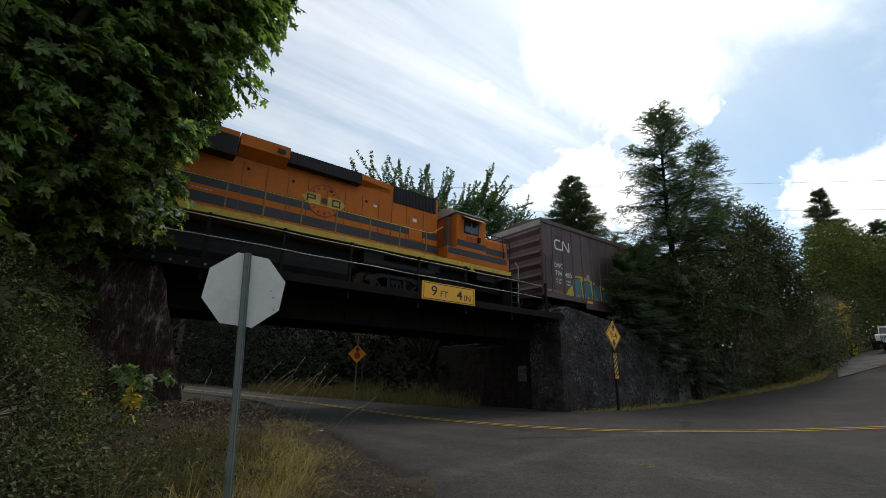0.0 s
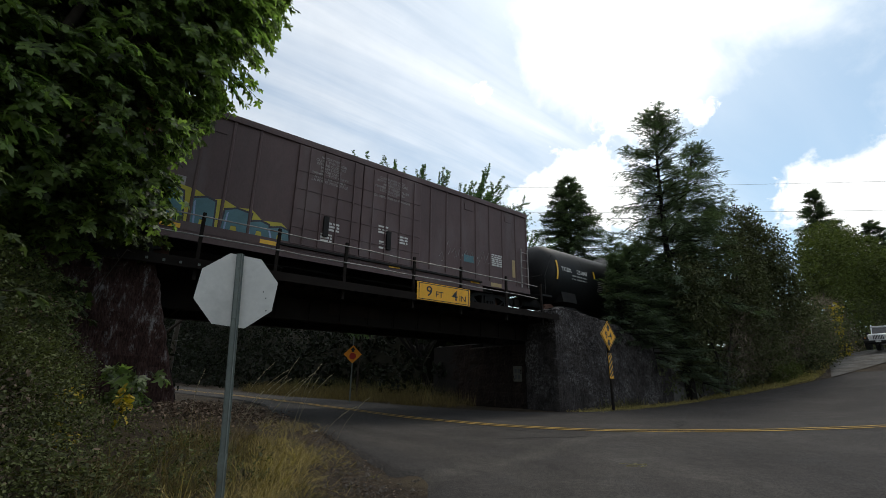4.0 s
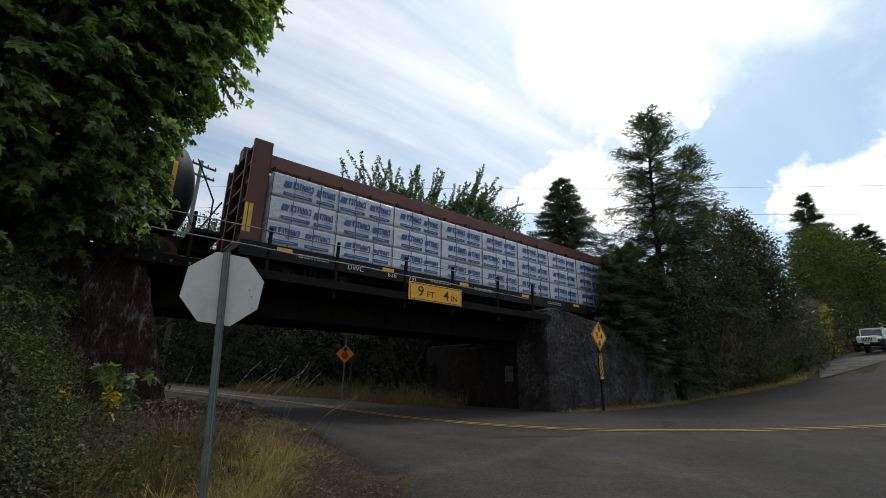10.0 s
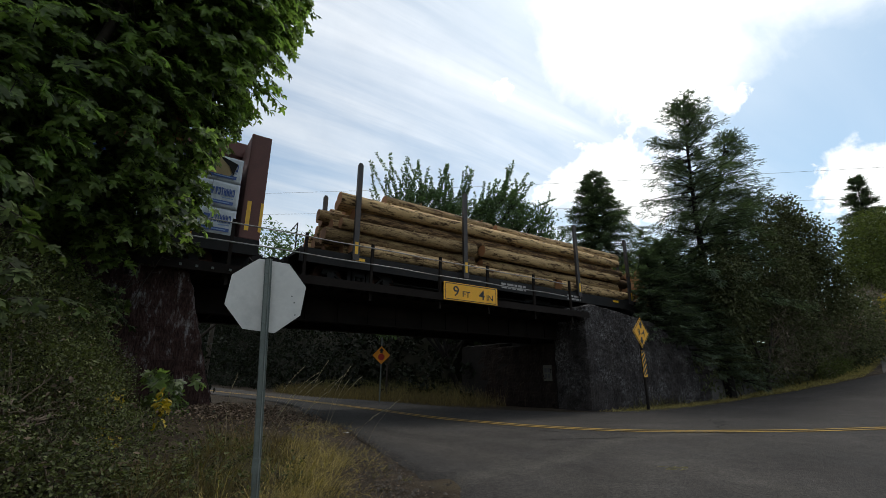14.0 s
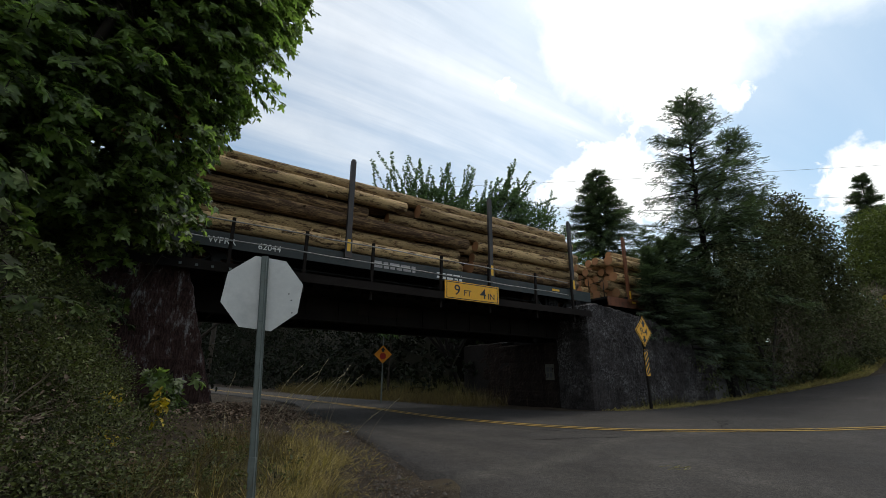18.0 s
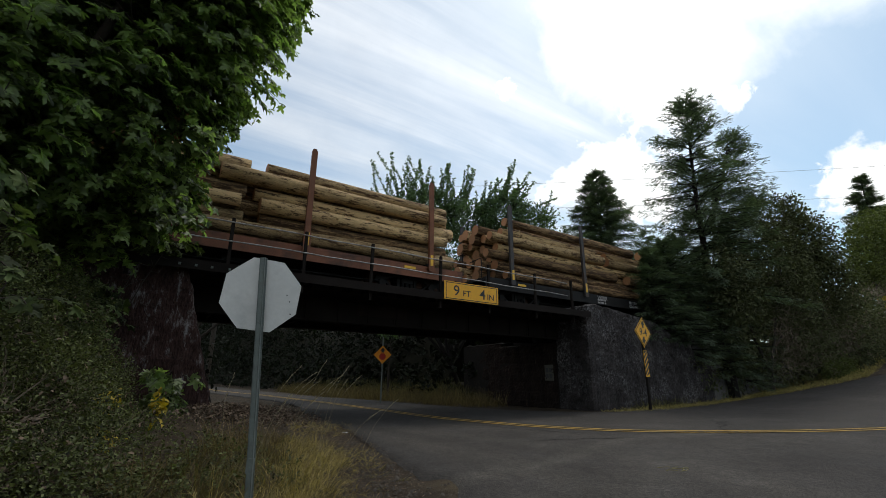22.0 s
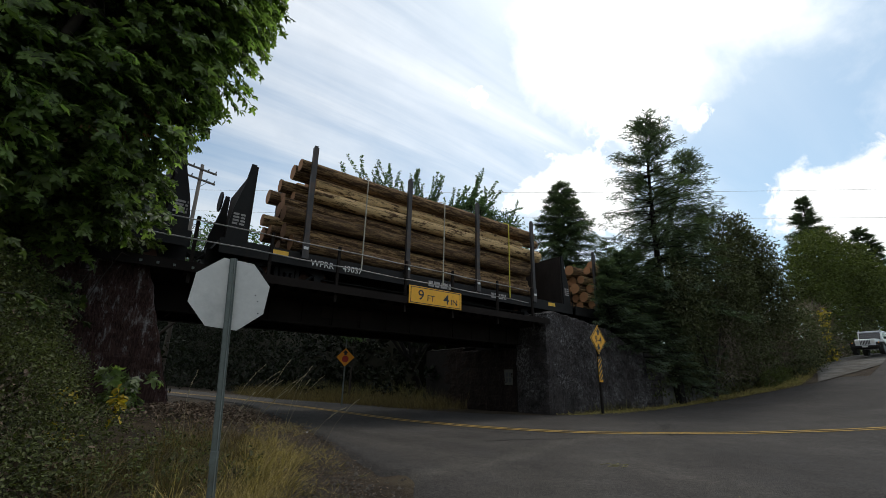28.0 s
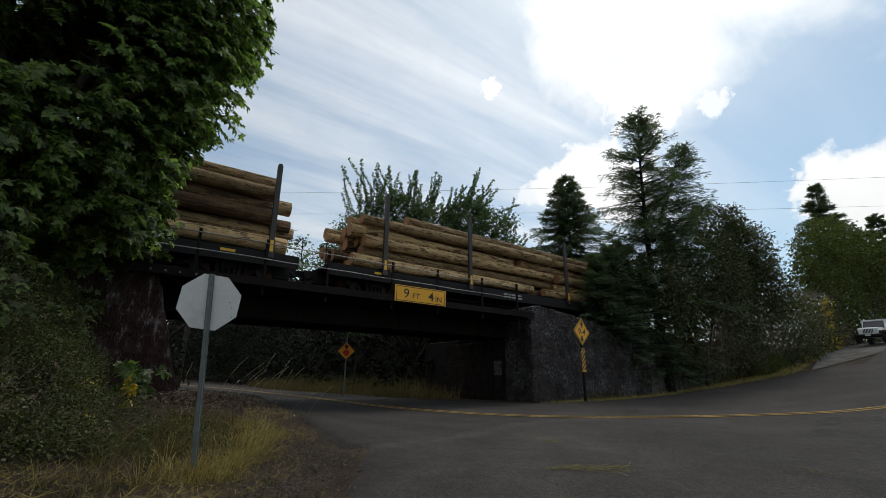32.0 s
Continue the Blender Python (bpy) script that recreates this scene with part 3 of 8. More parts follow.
def ground_z(x, y):
    z = 0.56 * (1 - math.exp(-max(0, y) / 7.0))
    z += 0.135 * soft(x - 12.5, 2.0) * (1 if x < 60 else 60 / x)
    z += 0.15 * soft(-x - 1.3, 0.5) * (1 if y < 9 else math.exp(-(y - 9) / 4)) * (1 if x > -30 else 30 / -x)
    return z + 0.62 * math.exp(-((x - 36.0) ** 2 + (y - 35.5) ** 2) / 150.0)


def grid(bm, fn, us, vs):
    rows = [[bm.verts.new(fn(u, v)) for v in vs] for u in us]
    for a, b in zip(rows, rows[1:]):
        for i in range(len(vs) - 1):
            bm.faces.new((a[i], b[i], b[i + 1], a[i + 1]))
    return bm


def rough_ground(x, y):
    near = 1.0 if abs(x) < 60 and -20 < y < 70 else 0.0
    h = noise.noise((x * 0.9, y * 0.9, 3.0)) * 0.035 + noise.noise((x * 0.25, y * 0.25, 9.0)) * 0.05
    return Vector((x, y, ground_z(x, y) - 0.06 + h * near))


def build_ground():
    xs = [-900, -400, -200, -100, -60, -40, -30, -24] + [-20 + i * 0.5 for i in range(110)] + [36, 38, 40, 44, 48, 54, 62, 75, 100, 200, 400, 900]
    ys = [-900, -300, -100, -40, -20, -12, -8] + [-6 + i * 0.5 for i in range(100)] + [46, 50, 56, 64, 75, 90, 120, 200, 400, 900]
    bm = grid(bmesh.new(), rough_ground, xs, ys)
    setting(link("ground", bm, EARTH, smooth=True), "bare brown earth with dry grass and gravel")


build_ground()


def smooth_line(pts, steps):
    out = []
    for i in range(len(pts) - 1):
        p0, p1, p2, p3 = (Vector(pts[max(0, min(len(pts) - 1, j))]) for j in (i - 1, i, i + 1, i + 2))
        for k in range(steps):
            t = k / steps
            out.append(0.5 * (2 * p1 + (p2 - p0) * t + (2 * p0 - 5 * p1 + 4 * p2 - p3) * t * t + (3 * p1 - p0 - 3 * p2 + p3) * t ** 3))
    return out + [Vector(pts[-1])]


FAR_EDGE = [(-44, 70), (-16.9, 36), (-8.9, 26), (-4.4, 21.9), (-1.5, 19.0), (1.8, 16.7), (4.4, 16.2), (6.9, 17.5), (12.7, 22.0), (16.7, 23.9), (20.9, 25.3), (24.2, 26.3), (28.5, 28.0), (90, 80)]
NEAR_EDGE = [(-48, 66), (-19.5, 33), (-10.2, 22.3), (-6.6, 17.5), (-4.6, 13.3), (-3.3, 10.9), (-1.8, 8.55), (-0.65, 6.5), (0.02, 4.3), (0.5, -14), (18, -14), (26, 14), (48, 34), (110, 88)]
CENTRE = [(-46, 68), (-18.9, 34.6), (-12.6, 27.4), (-6.9, 20.3), (-3.5, 16.2), (-1.0, 13.6), (0.6, 12.35), (1.7, 11.65), (3.2, 11.05), (4.7, 10.9), (6.2, 11.0), (7.8, 11.15), (9.4, 11.4), (11, 11.55), (12.6, 11.75), (17, 12.9), (24, 16.5), (40, 29), (92, 80)]


def build_road():
    fa, ne = smooth_line(FAR_EDGE, 22), smooth_line(NEAR_EDGE, 22)
    n = 90
    bm = bmesh.new()
    rows = []
    for k, (a, b) in enumerate(zip(fa, ne)):
        row = []
        for i in range(n + 1):
            t = i / n
            p = a.lerp(b, t)
            if i in (0, n):
                out = (a - b).normalized() * (noise.noise((p.x * 1.7, p.y * 1.7, 1.0)) * 0.1 + noise.noise((p.x * 6, p.y * 6, 4.0)) * 0.04)
                p = p + out
            z = ground_z(p.x, p.y) + (0.0 if 0 < i < n else -0.05)
            row.append(bm.verts.new((p.x, p.y, z)))
        rows.append(row)
    for a, b in zip(rows, rows[1:]):
        for i in range(n):
            bm.faces.new((a[i], a[i + 1], b[i + 1], b[i]))
    bmesh.ops.recalc_face_normals(bm, faces=bm.faces)
    road = setting(link("road", bm, ASPHALT, smooth=True), "worn grey asphalt road bending under the railway bridge")
    c = smooth_line(CENTRE, 14)
    # wheel paths of both lanes and of cars that turn off beside the sign
    paths = []
    for off in (-2.5, -1.0, 1.0, 2.5):
        for a, b in zip(c, c[1:]):
            d = (b - a).normalized()
            paths.append((a.x - d.y * off, a.y + d.x * off, 0.3, 0.3))
    for pts, wide, amount in (([(-0.3, 5.6), (0.0, 6.33), (1.14, 7.24), (2.0, 8.27), (3.22, 9.78), (5.5, 10.9)], 0.16, 0.85), ([(0.9, 4.6), (1.3, 5.5), (2.4, 6.6), (4.0, 8.4), (6.6, 9.9)], 0.3, 0.4),
                              ([(-1.6, 10.4), (0.0, 9.8), (1.3, 9.0), (2.9, 7.5), (4.2, 5.2)], 0.28, 0.5), ([(-2.2, 9.6), (-0.6, 8.6), (0.7, 7.2), (1.8, 5.4), (2.4, 3.4)], 0.3, 0.45), ([(9.0, 6.2), (10.6, 8.6), (11.2, 10.6)], 0.2, 0.35)):
        paths += [(q.x, q.y, wide, amount) for q in smooth_line(pts, 16)]
    paths = np.array(paths)
    co = np.empty(len(road.data.vertices) * 3)
    road.data.vertices.foreach_get("co", co)
    co = co.reshape(-1, 3)
    near = (np.abs(co[:, 0]) < 32) & (co[:, 1] > -3) & (co[:, 1] < 40)
    wear = np.zeros(len(co))
    for k in np.nonzero(near)[0]:
        d2 = (paths[:, 0] - co[k, 0]) ** 2 + (paths[:, 1] - co[k, 1]) ** 2
        wear[k] = np.max(paths[:, 3] * np.exp(-d2 / (2 * paths[:, 2] ** 2)))
    # the road is darker in a band under the bridge and along the crumbled edge
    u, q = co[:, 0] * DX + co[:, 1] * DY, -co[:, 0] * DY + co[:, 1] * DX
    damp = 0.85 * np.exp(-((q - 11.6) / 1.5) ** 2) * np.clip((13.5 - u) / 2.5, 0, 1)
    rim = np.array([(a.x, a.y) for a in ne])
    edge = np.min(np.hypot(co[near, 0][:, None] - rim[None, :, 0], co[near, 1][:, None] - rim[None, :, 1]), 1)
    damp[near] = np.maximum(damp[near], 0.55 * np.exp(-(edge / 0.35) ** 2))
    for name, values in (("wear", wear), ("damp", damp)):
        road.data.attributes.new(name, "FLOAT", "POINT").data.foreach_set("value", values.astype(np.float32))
    # gravel pull-out where the car is parked
    bm = bmesh.new()
    rows = []
    for k in range(25):
        t = k / 24
        a = Vector((22.5, 25.8)).lerp(Vector((46, 42.5)), t)
        w = 2.3 * min(1, t * 3) + 0.3 * noise.noise((t * 9, 2.0, 1.0))
        rows.append([bm.verts.new((a.x - 0.55 * w * f, a.y + 0.83 * w * f, ground_z(a.x - 0.55 * w * f, a.y + 0.83 * w * f) - (0.012 if f < 1 else 0.06))) for f in (-0.9, -0.4, 0.2, 0.6, 0.95, 1)])
    for a, b in zip(rows, rows[1:]):
        for i in range(5):
            bm.faces.new((a[i], b[i], b[i + 1], a[i + 1]))
    bmesh.ops.recalc_face_normals(bm, faces=bm.faces)
    setting(link("gravel_shoulder", bm, PULLOUT, smooth=True), "grey gravel pull-out beside the road")
    for off in (-0.13, 0.13):
        bm = bmesh.new()
        last = None
        for a, b in zip(c, c[1:]):
            d = (b - a).normalized()
            s = Vector((-d.y, d.x))
            now = []
            for w in (off - 0.05, off + 0.05):
                p = a + s * w
                now.append(bm.verts.new((p.x, p.y, ground_z(p.x, p.y) + 0.012)))
            if last:
                bm.faces.new((last[0], now[0], now[1], last[1]))
            last = now
        bmesh.ops.recalc_face_normals(bm, faces=bm.faces)
        part("lane_line", bm, LINE_Y, road, "faded yellow painted line")
    # an old utility cut, filled with paler asphalt
    bm = bmesh.new()
    for a, b in (((10.3, 10.45), (11.05, 10.6)), ((9.0, 8.9), (9.65, 9.05)), ((7.9, 7.65), (8.45, 7.8))):
        bm.verts.new((*a, ground_z(*a) + 0.005))
        bm.verts.new((*b, ground_z(*b) + 0.005))
    bm.verts.ensure_lookup_table()
    for k in (0, 2):
        bm.faces.new([bm.verts[i] for i in (k, k + 1, k + 3, k + 2)])
    bmesh.ops.recalc_face_normals(bm, faces=bm.faces)
    part("road_patch", bm, PATCHED, road, "paler strip of patched asphalt")
    # sealed cracks across the bend
    rs = random.Random(5)
    for x, y, ang, ln in ((5.6, 10.4, 62, 3.4), (2.2, 10.6, 155, 3.0), (1.0, 9.4, 20, 2.6), (6.3, 11.9, 75, 2.2)):
        bm = bmesh.new()
        last = None
        px, py = x, y
        for k in range(16):
            a = radians(ang) + rs.uniform(-0.5, 0.5)
            px, py = px + math.cos(a) * ln / 16, py + math.sin(a) * ln / 16
            w = rs.uniform(0.008, 0.02)
            now = [bm.verts.new((px + math.sin(a) * q, py - math.cos(a) * q, ground_z(px, py) + 0.006)) for q in (-w, w)]
            if last:
                bm.faces.new((last[0], now[0], now[1], last[1]))
            last = now
        bmesh.ops.recalc_face_normals(bm, faces=bm.faces)
        part("crack", bm, TAR, road, "dark crack in the asphalt")


build_road()


# ---- embankments and abutments ----
def bank(name, u0, u1, label, near_toe, far_toe=19.5, top=3.55):
    us = [u0 + (u1 - u0) * i / 60 for i in range(61)]
    prof = [(near_toe, 0.3), (10.95, top), (11.3, top + 0.02), (NC, top + 0.12), (15.4, top + 0.02), (15.9, top - 0.1), (far_toe, 0.2)]

    def fn(u, i):
        n, z = prof[i]
        w = tp(u, n)
        base = ground_z(w.x, w.y) - 0.3
        h = noise.noise((u * 0.6, n * 0.6, 5.0)) * (0.18 if i in (0, 6) else 0.05)
        return tp(u, n + h, max(z, base) if i in (0, 6) else z + h)
    bm = grid(bmesh.new(), fn, us, range(len(prof)))
    bmesh.ops.recalc_face_normals(bm, faces=bm.faces)
    setting(link(name, bm, BALLAST, smooth=False), label)


bank("embankment_east", 14.6, 260, "gravelled railway embankment overgrown with shrubs", 10.75)
bank("embankment_west", -160, 0.0, "gravelled railway embankment under the trees", 10.9)


def wall_mass(name, outline, n0, n1, material, label):
    bm = P(outline, n0, n1)
    ob = link(name, bm, material)
    ob.matrix_world = track(0, 0, 0)
    return setting(ob, label)


WALL_E = wall_mass("wall_east", [(13.76, -0.2), (13.76, 4.08), (14.3, 4.14), (18.2, 3.75), (22.3, 2.2), (22.3, -0.2)], 10.76, 12.2, MORTAR,
                   "wing wall of rough dark stone with pale lime stains")
wall_mass("abutment_east", [(13.68, -0.2), (13.68, 2.9), (14.55, 2.9), (14.55, 3.6), (15.4, 3.6), (15.4, -0.2)], 12.2, 15.6, MORTAR, "dark stone bridge abutment")
WALL_W = wall_mass("wall_west", [(1.76, -0.2), (0.6, 3.86), (-5, 3.86), (-5, -0.2)], 10.76, 11.5, MORTAR, "rust-stained stone abutment half covered in ivy")
wall_mass("abutment_west", [(1.75, -0.2), (0.86, 2.9), (0.1, 2.9), (0.1, 3.6), (-5, 3.6), (-5, -0.2)], 11.5, 15.6, MORTAR, "dark stone bridge abutment")


def rough_face(name, parent, line, top, material, seed, label, step=0.08, depth=0.8):
    """The weathered face of a wall: worn courses along a line of (u, n) points, rolled over its top."""
    pts = []
    for (a, b) in zip(line, line[1:]):
        k = max(1, int((Vector(b) - Vector(a)).length / step))
        pts += [Vector(a).lerp(Vector(b), i / k) for i in range(k)]
    pts.append(Vector(line[-1]))
    rows = 44
    bm = bmesh.new()
    g = []
    for i, p in enumerate(pts):
        d = (pts[min(i + 1, len(pts) - 1)] - pts[max(i - 1, 0)]).normalized()
        out = Vector((d.y, -d.x))
        t = top(p.x)
        col = []
        for j in range(rows + 4):
            z = -0.15 + (t + 0.15) * min(1.0, j / rows)
            back = (0, 0.0, 0.1, 0.3, depth)[max(0, j - rows + 1)] if j >= rows else 0.0
            if j >= rows:
                z = t + (0.0, 0.05, 0.07, 0.05)[j - rows]
            h = noise.noise((p.x * 3 + p.y * 3, z * 4, seed)) * 0.05 + noise.noise((p.x * 9 + p.y * 9, z * 11, seed + 3)) * 0.034
            if (z + 0.04 * noise.noise((p.x, seed, 1.0))) % 0.36 < 0.05:
                h -= 0.016
            q = p + out * (h - back)
            col.append(bm.verts.new((q.x, q.y, z + h * 0.4)))
        g.append(col)
    for a, b in zip(g, g[1:]):
        for j in range(rows + 3):
            bm.faces.new((a[j], b[j], b[j + 1], a[j + 1]))
    bmesh.ops.recalc_face_normals(bm, faces=bm.faces)
    return part(name, bm, material, parent, label)


def east_top(u):
    for (a, za), (b, zb) in (((13.0, 4.1), (13.68, 4.19)), ((13.68, 4.19), (14.3, 4.28)), ((14.3, 4.28), (16.4, 4.07)), ((16.4, 4.07), (18.2, 3.88)), ((18.2, 3.88), (22.4, 2.3))):
        if u <= b:
            return za + (zb - za) * (u - a) / (b - a)
    return 2.3


rough_face("wall_face", WALL_E, [(13.66, 12.18), (13.66, 10.8), (13.7, 10.69), (13.8, 10.66), (22.3, 10.66)], east_top, RUBBLE, 3.0, "dark rubble face with pale lime speckles", depth=0.5)
wf = rough_face("wall_face", WALL_W, [(-3.0, 10.66), (0.62, 10.66), (0.68, 10.7), (0.7, 10.8), (0.7, 11.45)], lambda u: 3.9, STAINED, 8.0, "red-brown face with white lime streaks", depth=0.5)
WALL_F = wall_mass("wall_far", [(13.9, -0.2), (13.9, 3.1), (15.4, 3.3), (15.4, -0.2)], 15.6, 18.6, MORTAR, "dark stone wing wall beyond the bridge")
rough_face("wall_face", WALL_E, [(13.66, 15.6), (13.62, 12.2)], lambda u: 2.9, SHADED_WALL, 5.0, "brown-black abutment face, darkened for the shade under the deck", depth=0.3)
rough_face("wall_face", WALL_F, [(14.0, 18.6), (13.82, 15.62)], lambda u: 3.1, SHADED_WALL, 6.0, "dark rubble face in the shade", depth=0.3)
# the end of this wall leans back towards the bridge seat
for v in wf.data.vertices:
    v.co.x += max(0.0, min(1.0, (v.co.x + 0.6) / 1.2)) * 0.286 * (3.9 - v.co.z)


# ---- the bridge ----
def build_bridge():
    br = thing("railway_bridge", track(0, 0, 0), "low black steel girder railway bridge with pipe handrail", "bridge")
    for nm, y in (("girder", 12.1), ("girder", 14.2)):
        bm = bmesh.new()
        box(bm, 0.3, 14.4, y, y + 0.03, 3.09, 3.66)
        box(bm, 0.3, 14.4, y - 0.1, y + 0.2, 3.66, 3.7)
        box(bm, 0.3, 14.4, y - 0.1, y + 0.2, 3.05, 3.09)
        for i in range(15):
            u = 0.9 + i * 0.93
            box(bm, u, u + 0.02, y - 0.05, y + 0.16, 3.09, 3.66)
            box(bm, u - 0.07, u - 0.003, y - 0.012, y, 3.09, 3.66)
        part(nm, bm, GIRDER, br, "riveted black steel plate girder")
    bm = B(5.2, 6.86, 12.07, 12.085, 3.3, 3.62)
    part("patch_plate", bm, PATCH, br, "dull brown-black patch plate on the girder")
    bm = bmesh.new()
    for i in range(6):
        box(bm, 1.5 + i * 2.2, 1.56 + i * 2.2, 12.14, 14.2, 3.12, 3.5)
    for u in (1.5, 3.7, 5.9, 8.1, 10.3):
        tube(bm, (u, 12.14, 3.2), (u + 2.2, 14.2, 3.2), 0.04, seg=4)
    part("cross_frame", bm, GIRDER, br)
    # added plate and board: unseen, they keep light from coming through the ties
    part("deck_plate", B(-0.3, 13.62, 10.9, 15.2, 3.702, 3.715), GIRDER, br, "added dark plate that closes the gaps under the ties")
    part("fascia", B(-0.4, 13.62, 11.12, 11.16, 3.716, 3.9), TIE, br, "added dark board that closes the gap behind the walkway")
    part("raking_strut", tube(bmesh.new(), (0.74, 11.2, 3.6), (1.86, 11.2, -0.1), 0.075, seg=6), GIRDER, br, "dark slanting strut beside the abutment")
    # ties stick out under the walkway
    me = None
    for i in range(27):
        u = -0.2 + i * 0.52
        if me is None:
            tie = part("tie", B(0, 0.22, 10.75, 15.4, 3.7, 3.86), TIE, br, "tarred timber tie")
            me = tie
            tie.matrix_local = Matrix.Translation((u, 0, 0))
        else:
            again(me, br, Matrix.Translation((u, random.uniform(-0.05, 0.05), 0)))
    part("walkway", B(-0.4, 13.62, 10.42, 11.1, 3.865, 3.91), TIE, br, "dark plank walkway")
    part("edge_angle", B(-0.4, 13.62, 10.4, 10.416, 3.72, 3.93), GIRDER, br)
    post = None
    for u in (-0.35, 1.45, 3.1, 4.85, 7.05, 8.95, 10.95, 12.9):
        if post is None:
            bm = B(-0.035, 0.035, 10.56, 10.57, 3.5, 5.04)
            box(bm, -0.035, -0.025, 10.57, 10.63, 3.5, 5.04)
            post = part("handrail_post", bm, GIRDER, br, "black angle-iron handrail post")
            post.matrix_local = Matrix.Translation((u, 0, 0))
        else:
            again(post, br, Matrix.Translation((u, 0, 0)) @ Matrix.Rotation(radians(random.uniform(-1, 1)), 4, "Y"))
    for z, u1 in ((4.95, 12.6), (4.5, 12.6)):
        bm = bmesh.new()
        pts = [(-1.2 + (u1 + 1.2) * i / 14, 10.545, z + (0.012 * math.sin(i * 2.1) - 0.004 * i)) for i in range(15)]
        pipe(bm, pts, 0.016)
        part("handrail_pipe", bm, PIPE, br, "dull bare steel handrail pipe")
    for u in (0.5, 0.8, 1.1, 1.45):
        part("bolt_washer", B(u, u + 0.05, 10.385, 10.396, 3.78, 3.83), GALV, br)
    # track on the whole line
    tr = thing("railway_track", track(0, 0, 0), "steel rails on dark ties", "track")
    for y in (NC - 0.75, NC + 0.75):
        bm = B(-160, 260, y - 0.035, y + 0.035, 3.865, 3.9)
        box(bm, -160, 260, y - 0.01, y + 0.01, 3.76, 3.865)
        box(bm, -160, 260, y - 0.07, y + 0.07, 3.74, 3.765)
        part("rail", bm, RUST, tr, "brown steel rail")


build_bridge()


PLATE = mat("dull_plate", (0.05, 0.046, 0.036), 0.7, 0.4, 4, 30, 0.1)


# ---- signs ----
def octagon(r, y0, y1, bm=None):
    return prism(bm or bmesh.new(), [(r * math.cos(radians(22.5 + 45 * i)), r * math.sin(radians(22.5 + 45 * i))) for i in range(8)], y0, y1)


def build_signs():
    # the stop sign is seen from behind
    st = thing("stop_sign", Matrix.Translation((-1.775, 4.218, 0.35)),
               "octagonal stop sign showing its bare metal back, on steel post", "road sign")
    R = 0.381
    pl = part("panel", octagon(R, 0.045, 0.048), ALU, st, "bare aluminium back with slight smudges")
    pl.matrix_local = Matrix.Translation((-0.163, 0.02, 1.982)) @ Matrix.Rotation(radians(24), 4, "Z") @ Matrix.Rotation(radians(5.8), 4, "Y")
    fr = part("face", octagon(R, 0.0485, 0.0495), SIGN_R, pl, "red front")
    bm = bmesh.new()
    box(bm, -0.022, 0.022, 0.0, 0.006, -0.3, 2.345)
    for k in (-1, 1):
        box(bm, k * 0.022 - 0.004, k * 0.022 + 0.004, 0.0, 0.03, -0.3, 2.345)
        box(bm, k * 0.026 if k > 0 else -0.036, 0.036 if k > 0 else -0.026, 0.028, 0.033, -0.3, 2.345)
    po = part("post", bm, GALV, st, "weathered grey-green steel channel post")
    po.matrix_local = Matrix.Translation((-0.045, 0, 0)) @ Matrix.Rotation(radians(-3.5), 4, "Y")
    for z in (1.7, 2.2):
        part("bolt", tube(bmesh.new(), (-0.045 - 0.0612 * z, -0.012, z), (-0.045 - 0.0612 * z, 0.06, z), 0.009), GALV, st)
    for x, z in ((0.27, -0.03), (0.3, -0.15), (0.235, 0.03)):
        part("hole", tube(bmesh.new(), (x, 0.043, z), (x, 0.0445, z), 0.007), SIGN_K, pl, "small dark dent")
    part("splice", B(-0.101, -0.042, -0.006, 0.03, 0.4, 0.52), GALV, st)

    # clearance sign on the bridge
    cl = thing("clearance_sign", track(8.115, 4.01, 10.36), "yellow clearance sign fixed to the bridge edge", "road sign")
    part("panel", B(-1.015, 1.015, 0.0, 0.02, -0.268, 0.268, bevel=0.006), SIGN_Y, cl)
    bm = bmesh.new()
    for a in ((-0.96, 0.96, 0.222, 0.242), (-0.96, 0.96, -0.242, -0.222), (-0.96, -0.94, -0.222, 0.222), (0.94, 0.96, -0.222, 0.222)):
        box(bm, a[0], a[1], -0.004, -0.001, a[2], a[3])
    part("border", bm, SIGN_K, cl, "thin black border")
    for s, size, x, z in (("9", 0.43, -0.7, -0.13), ("FT", 0.25, -0.36, -0.13), ("4", 0.43, 0.27, -0.15), ("IN", 0.25, 0.56, -0.15)):
        text(s, size, SIGN_K, cl, side(x, -0.003, z), wide=1.12)
    for u in (-0.6, 0.6):
        part("bracket", B(u - 0.03, u + 0.03, 0.02, 0.06, -0.3, 0.3), GIRDER, cl)

    # diamond clearance marker in front of the wing wall
    dm = thing("clearance_marker", Matrix.Translation((6.62, 17.3, 0.5)) @ Matrix.Rotation(radians(40), 4, "Z"),
               "yellow diamond clearance sign over a black and yellow striped marker", "road sign")
    r = 0.57
    part("panel", P([(0, -r), (r, 0), (0, r), (-r, 0)], 0.0, 0.01), SIGN_Y, dm).matrix_local = Matrix.Translation((0.02, -0.05, 2.77)) @ Matrix.Rotation(radians(3), 4, "Y")
    pan = [o for o in dm.children][0]
    bm = bmesh.new()
    q = r - 0.05
    for a, b in (((0, -q), (q, 0)), ((q, 0), (0, q)), ((0, q), (-q, 0)), ((-q, 0), (0, -q))):
        p0, p1 = Vector((a[0], -0.004, a[1])), Vector((b[0], -0.004, b[1]))
        tube(bm, p0, p1, 0.012, seg=4)
    part("border", bm, SIGN_K, pan, "black border")
    text("9-4", 0.38, SIGN_K, pan, side(0, -0.004, -0.13), align="CENTER")
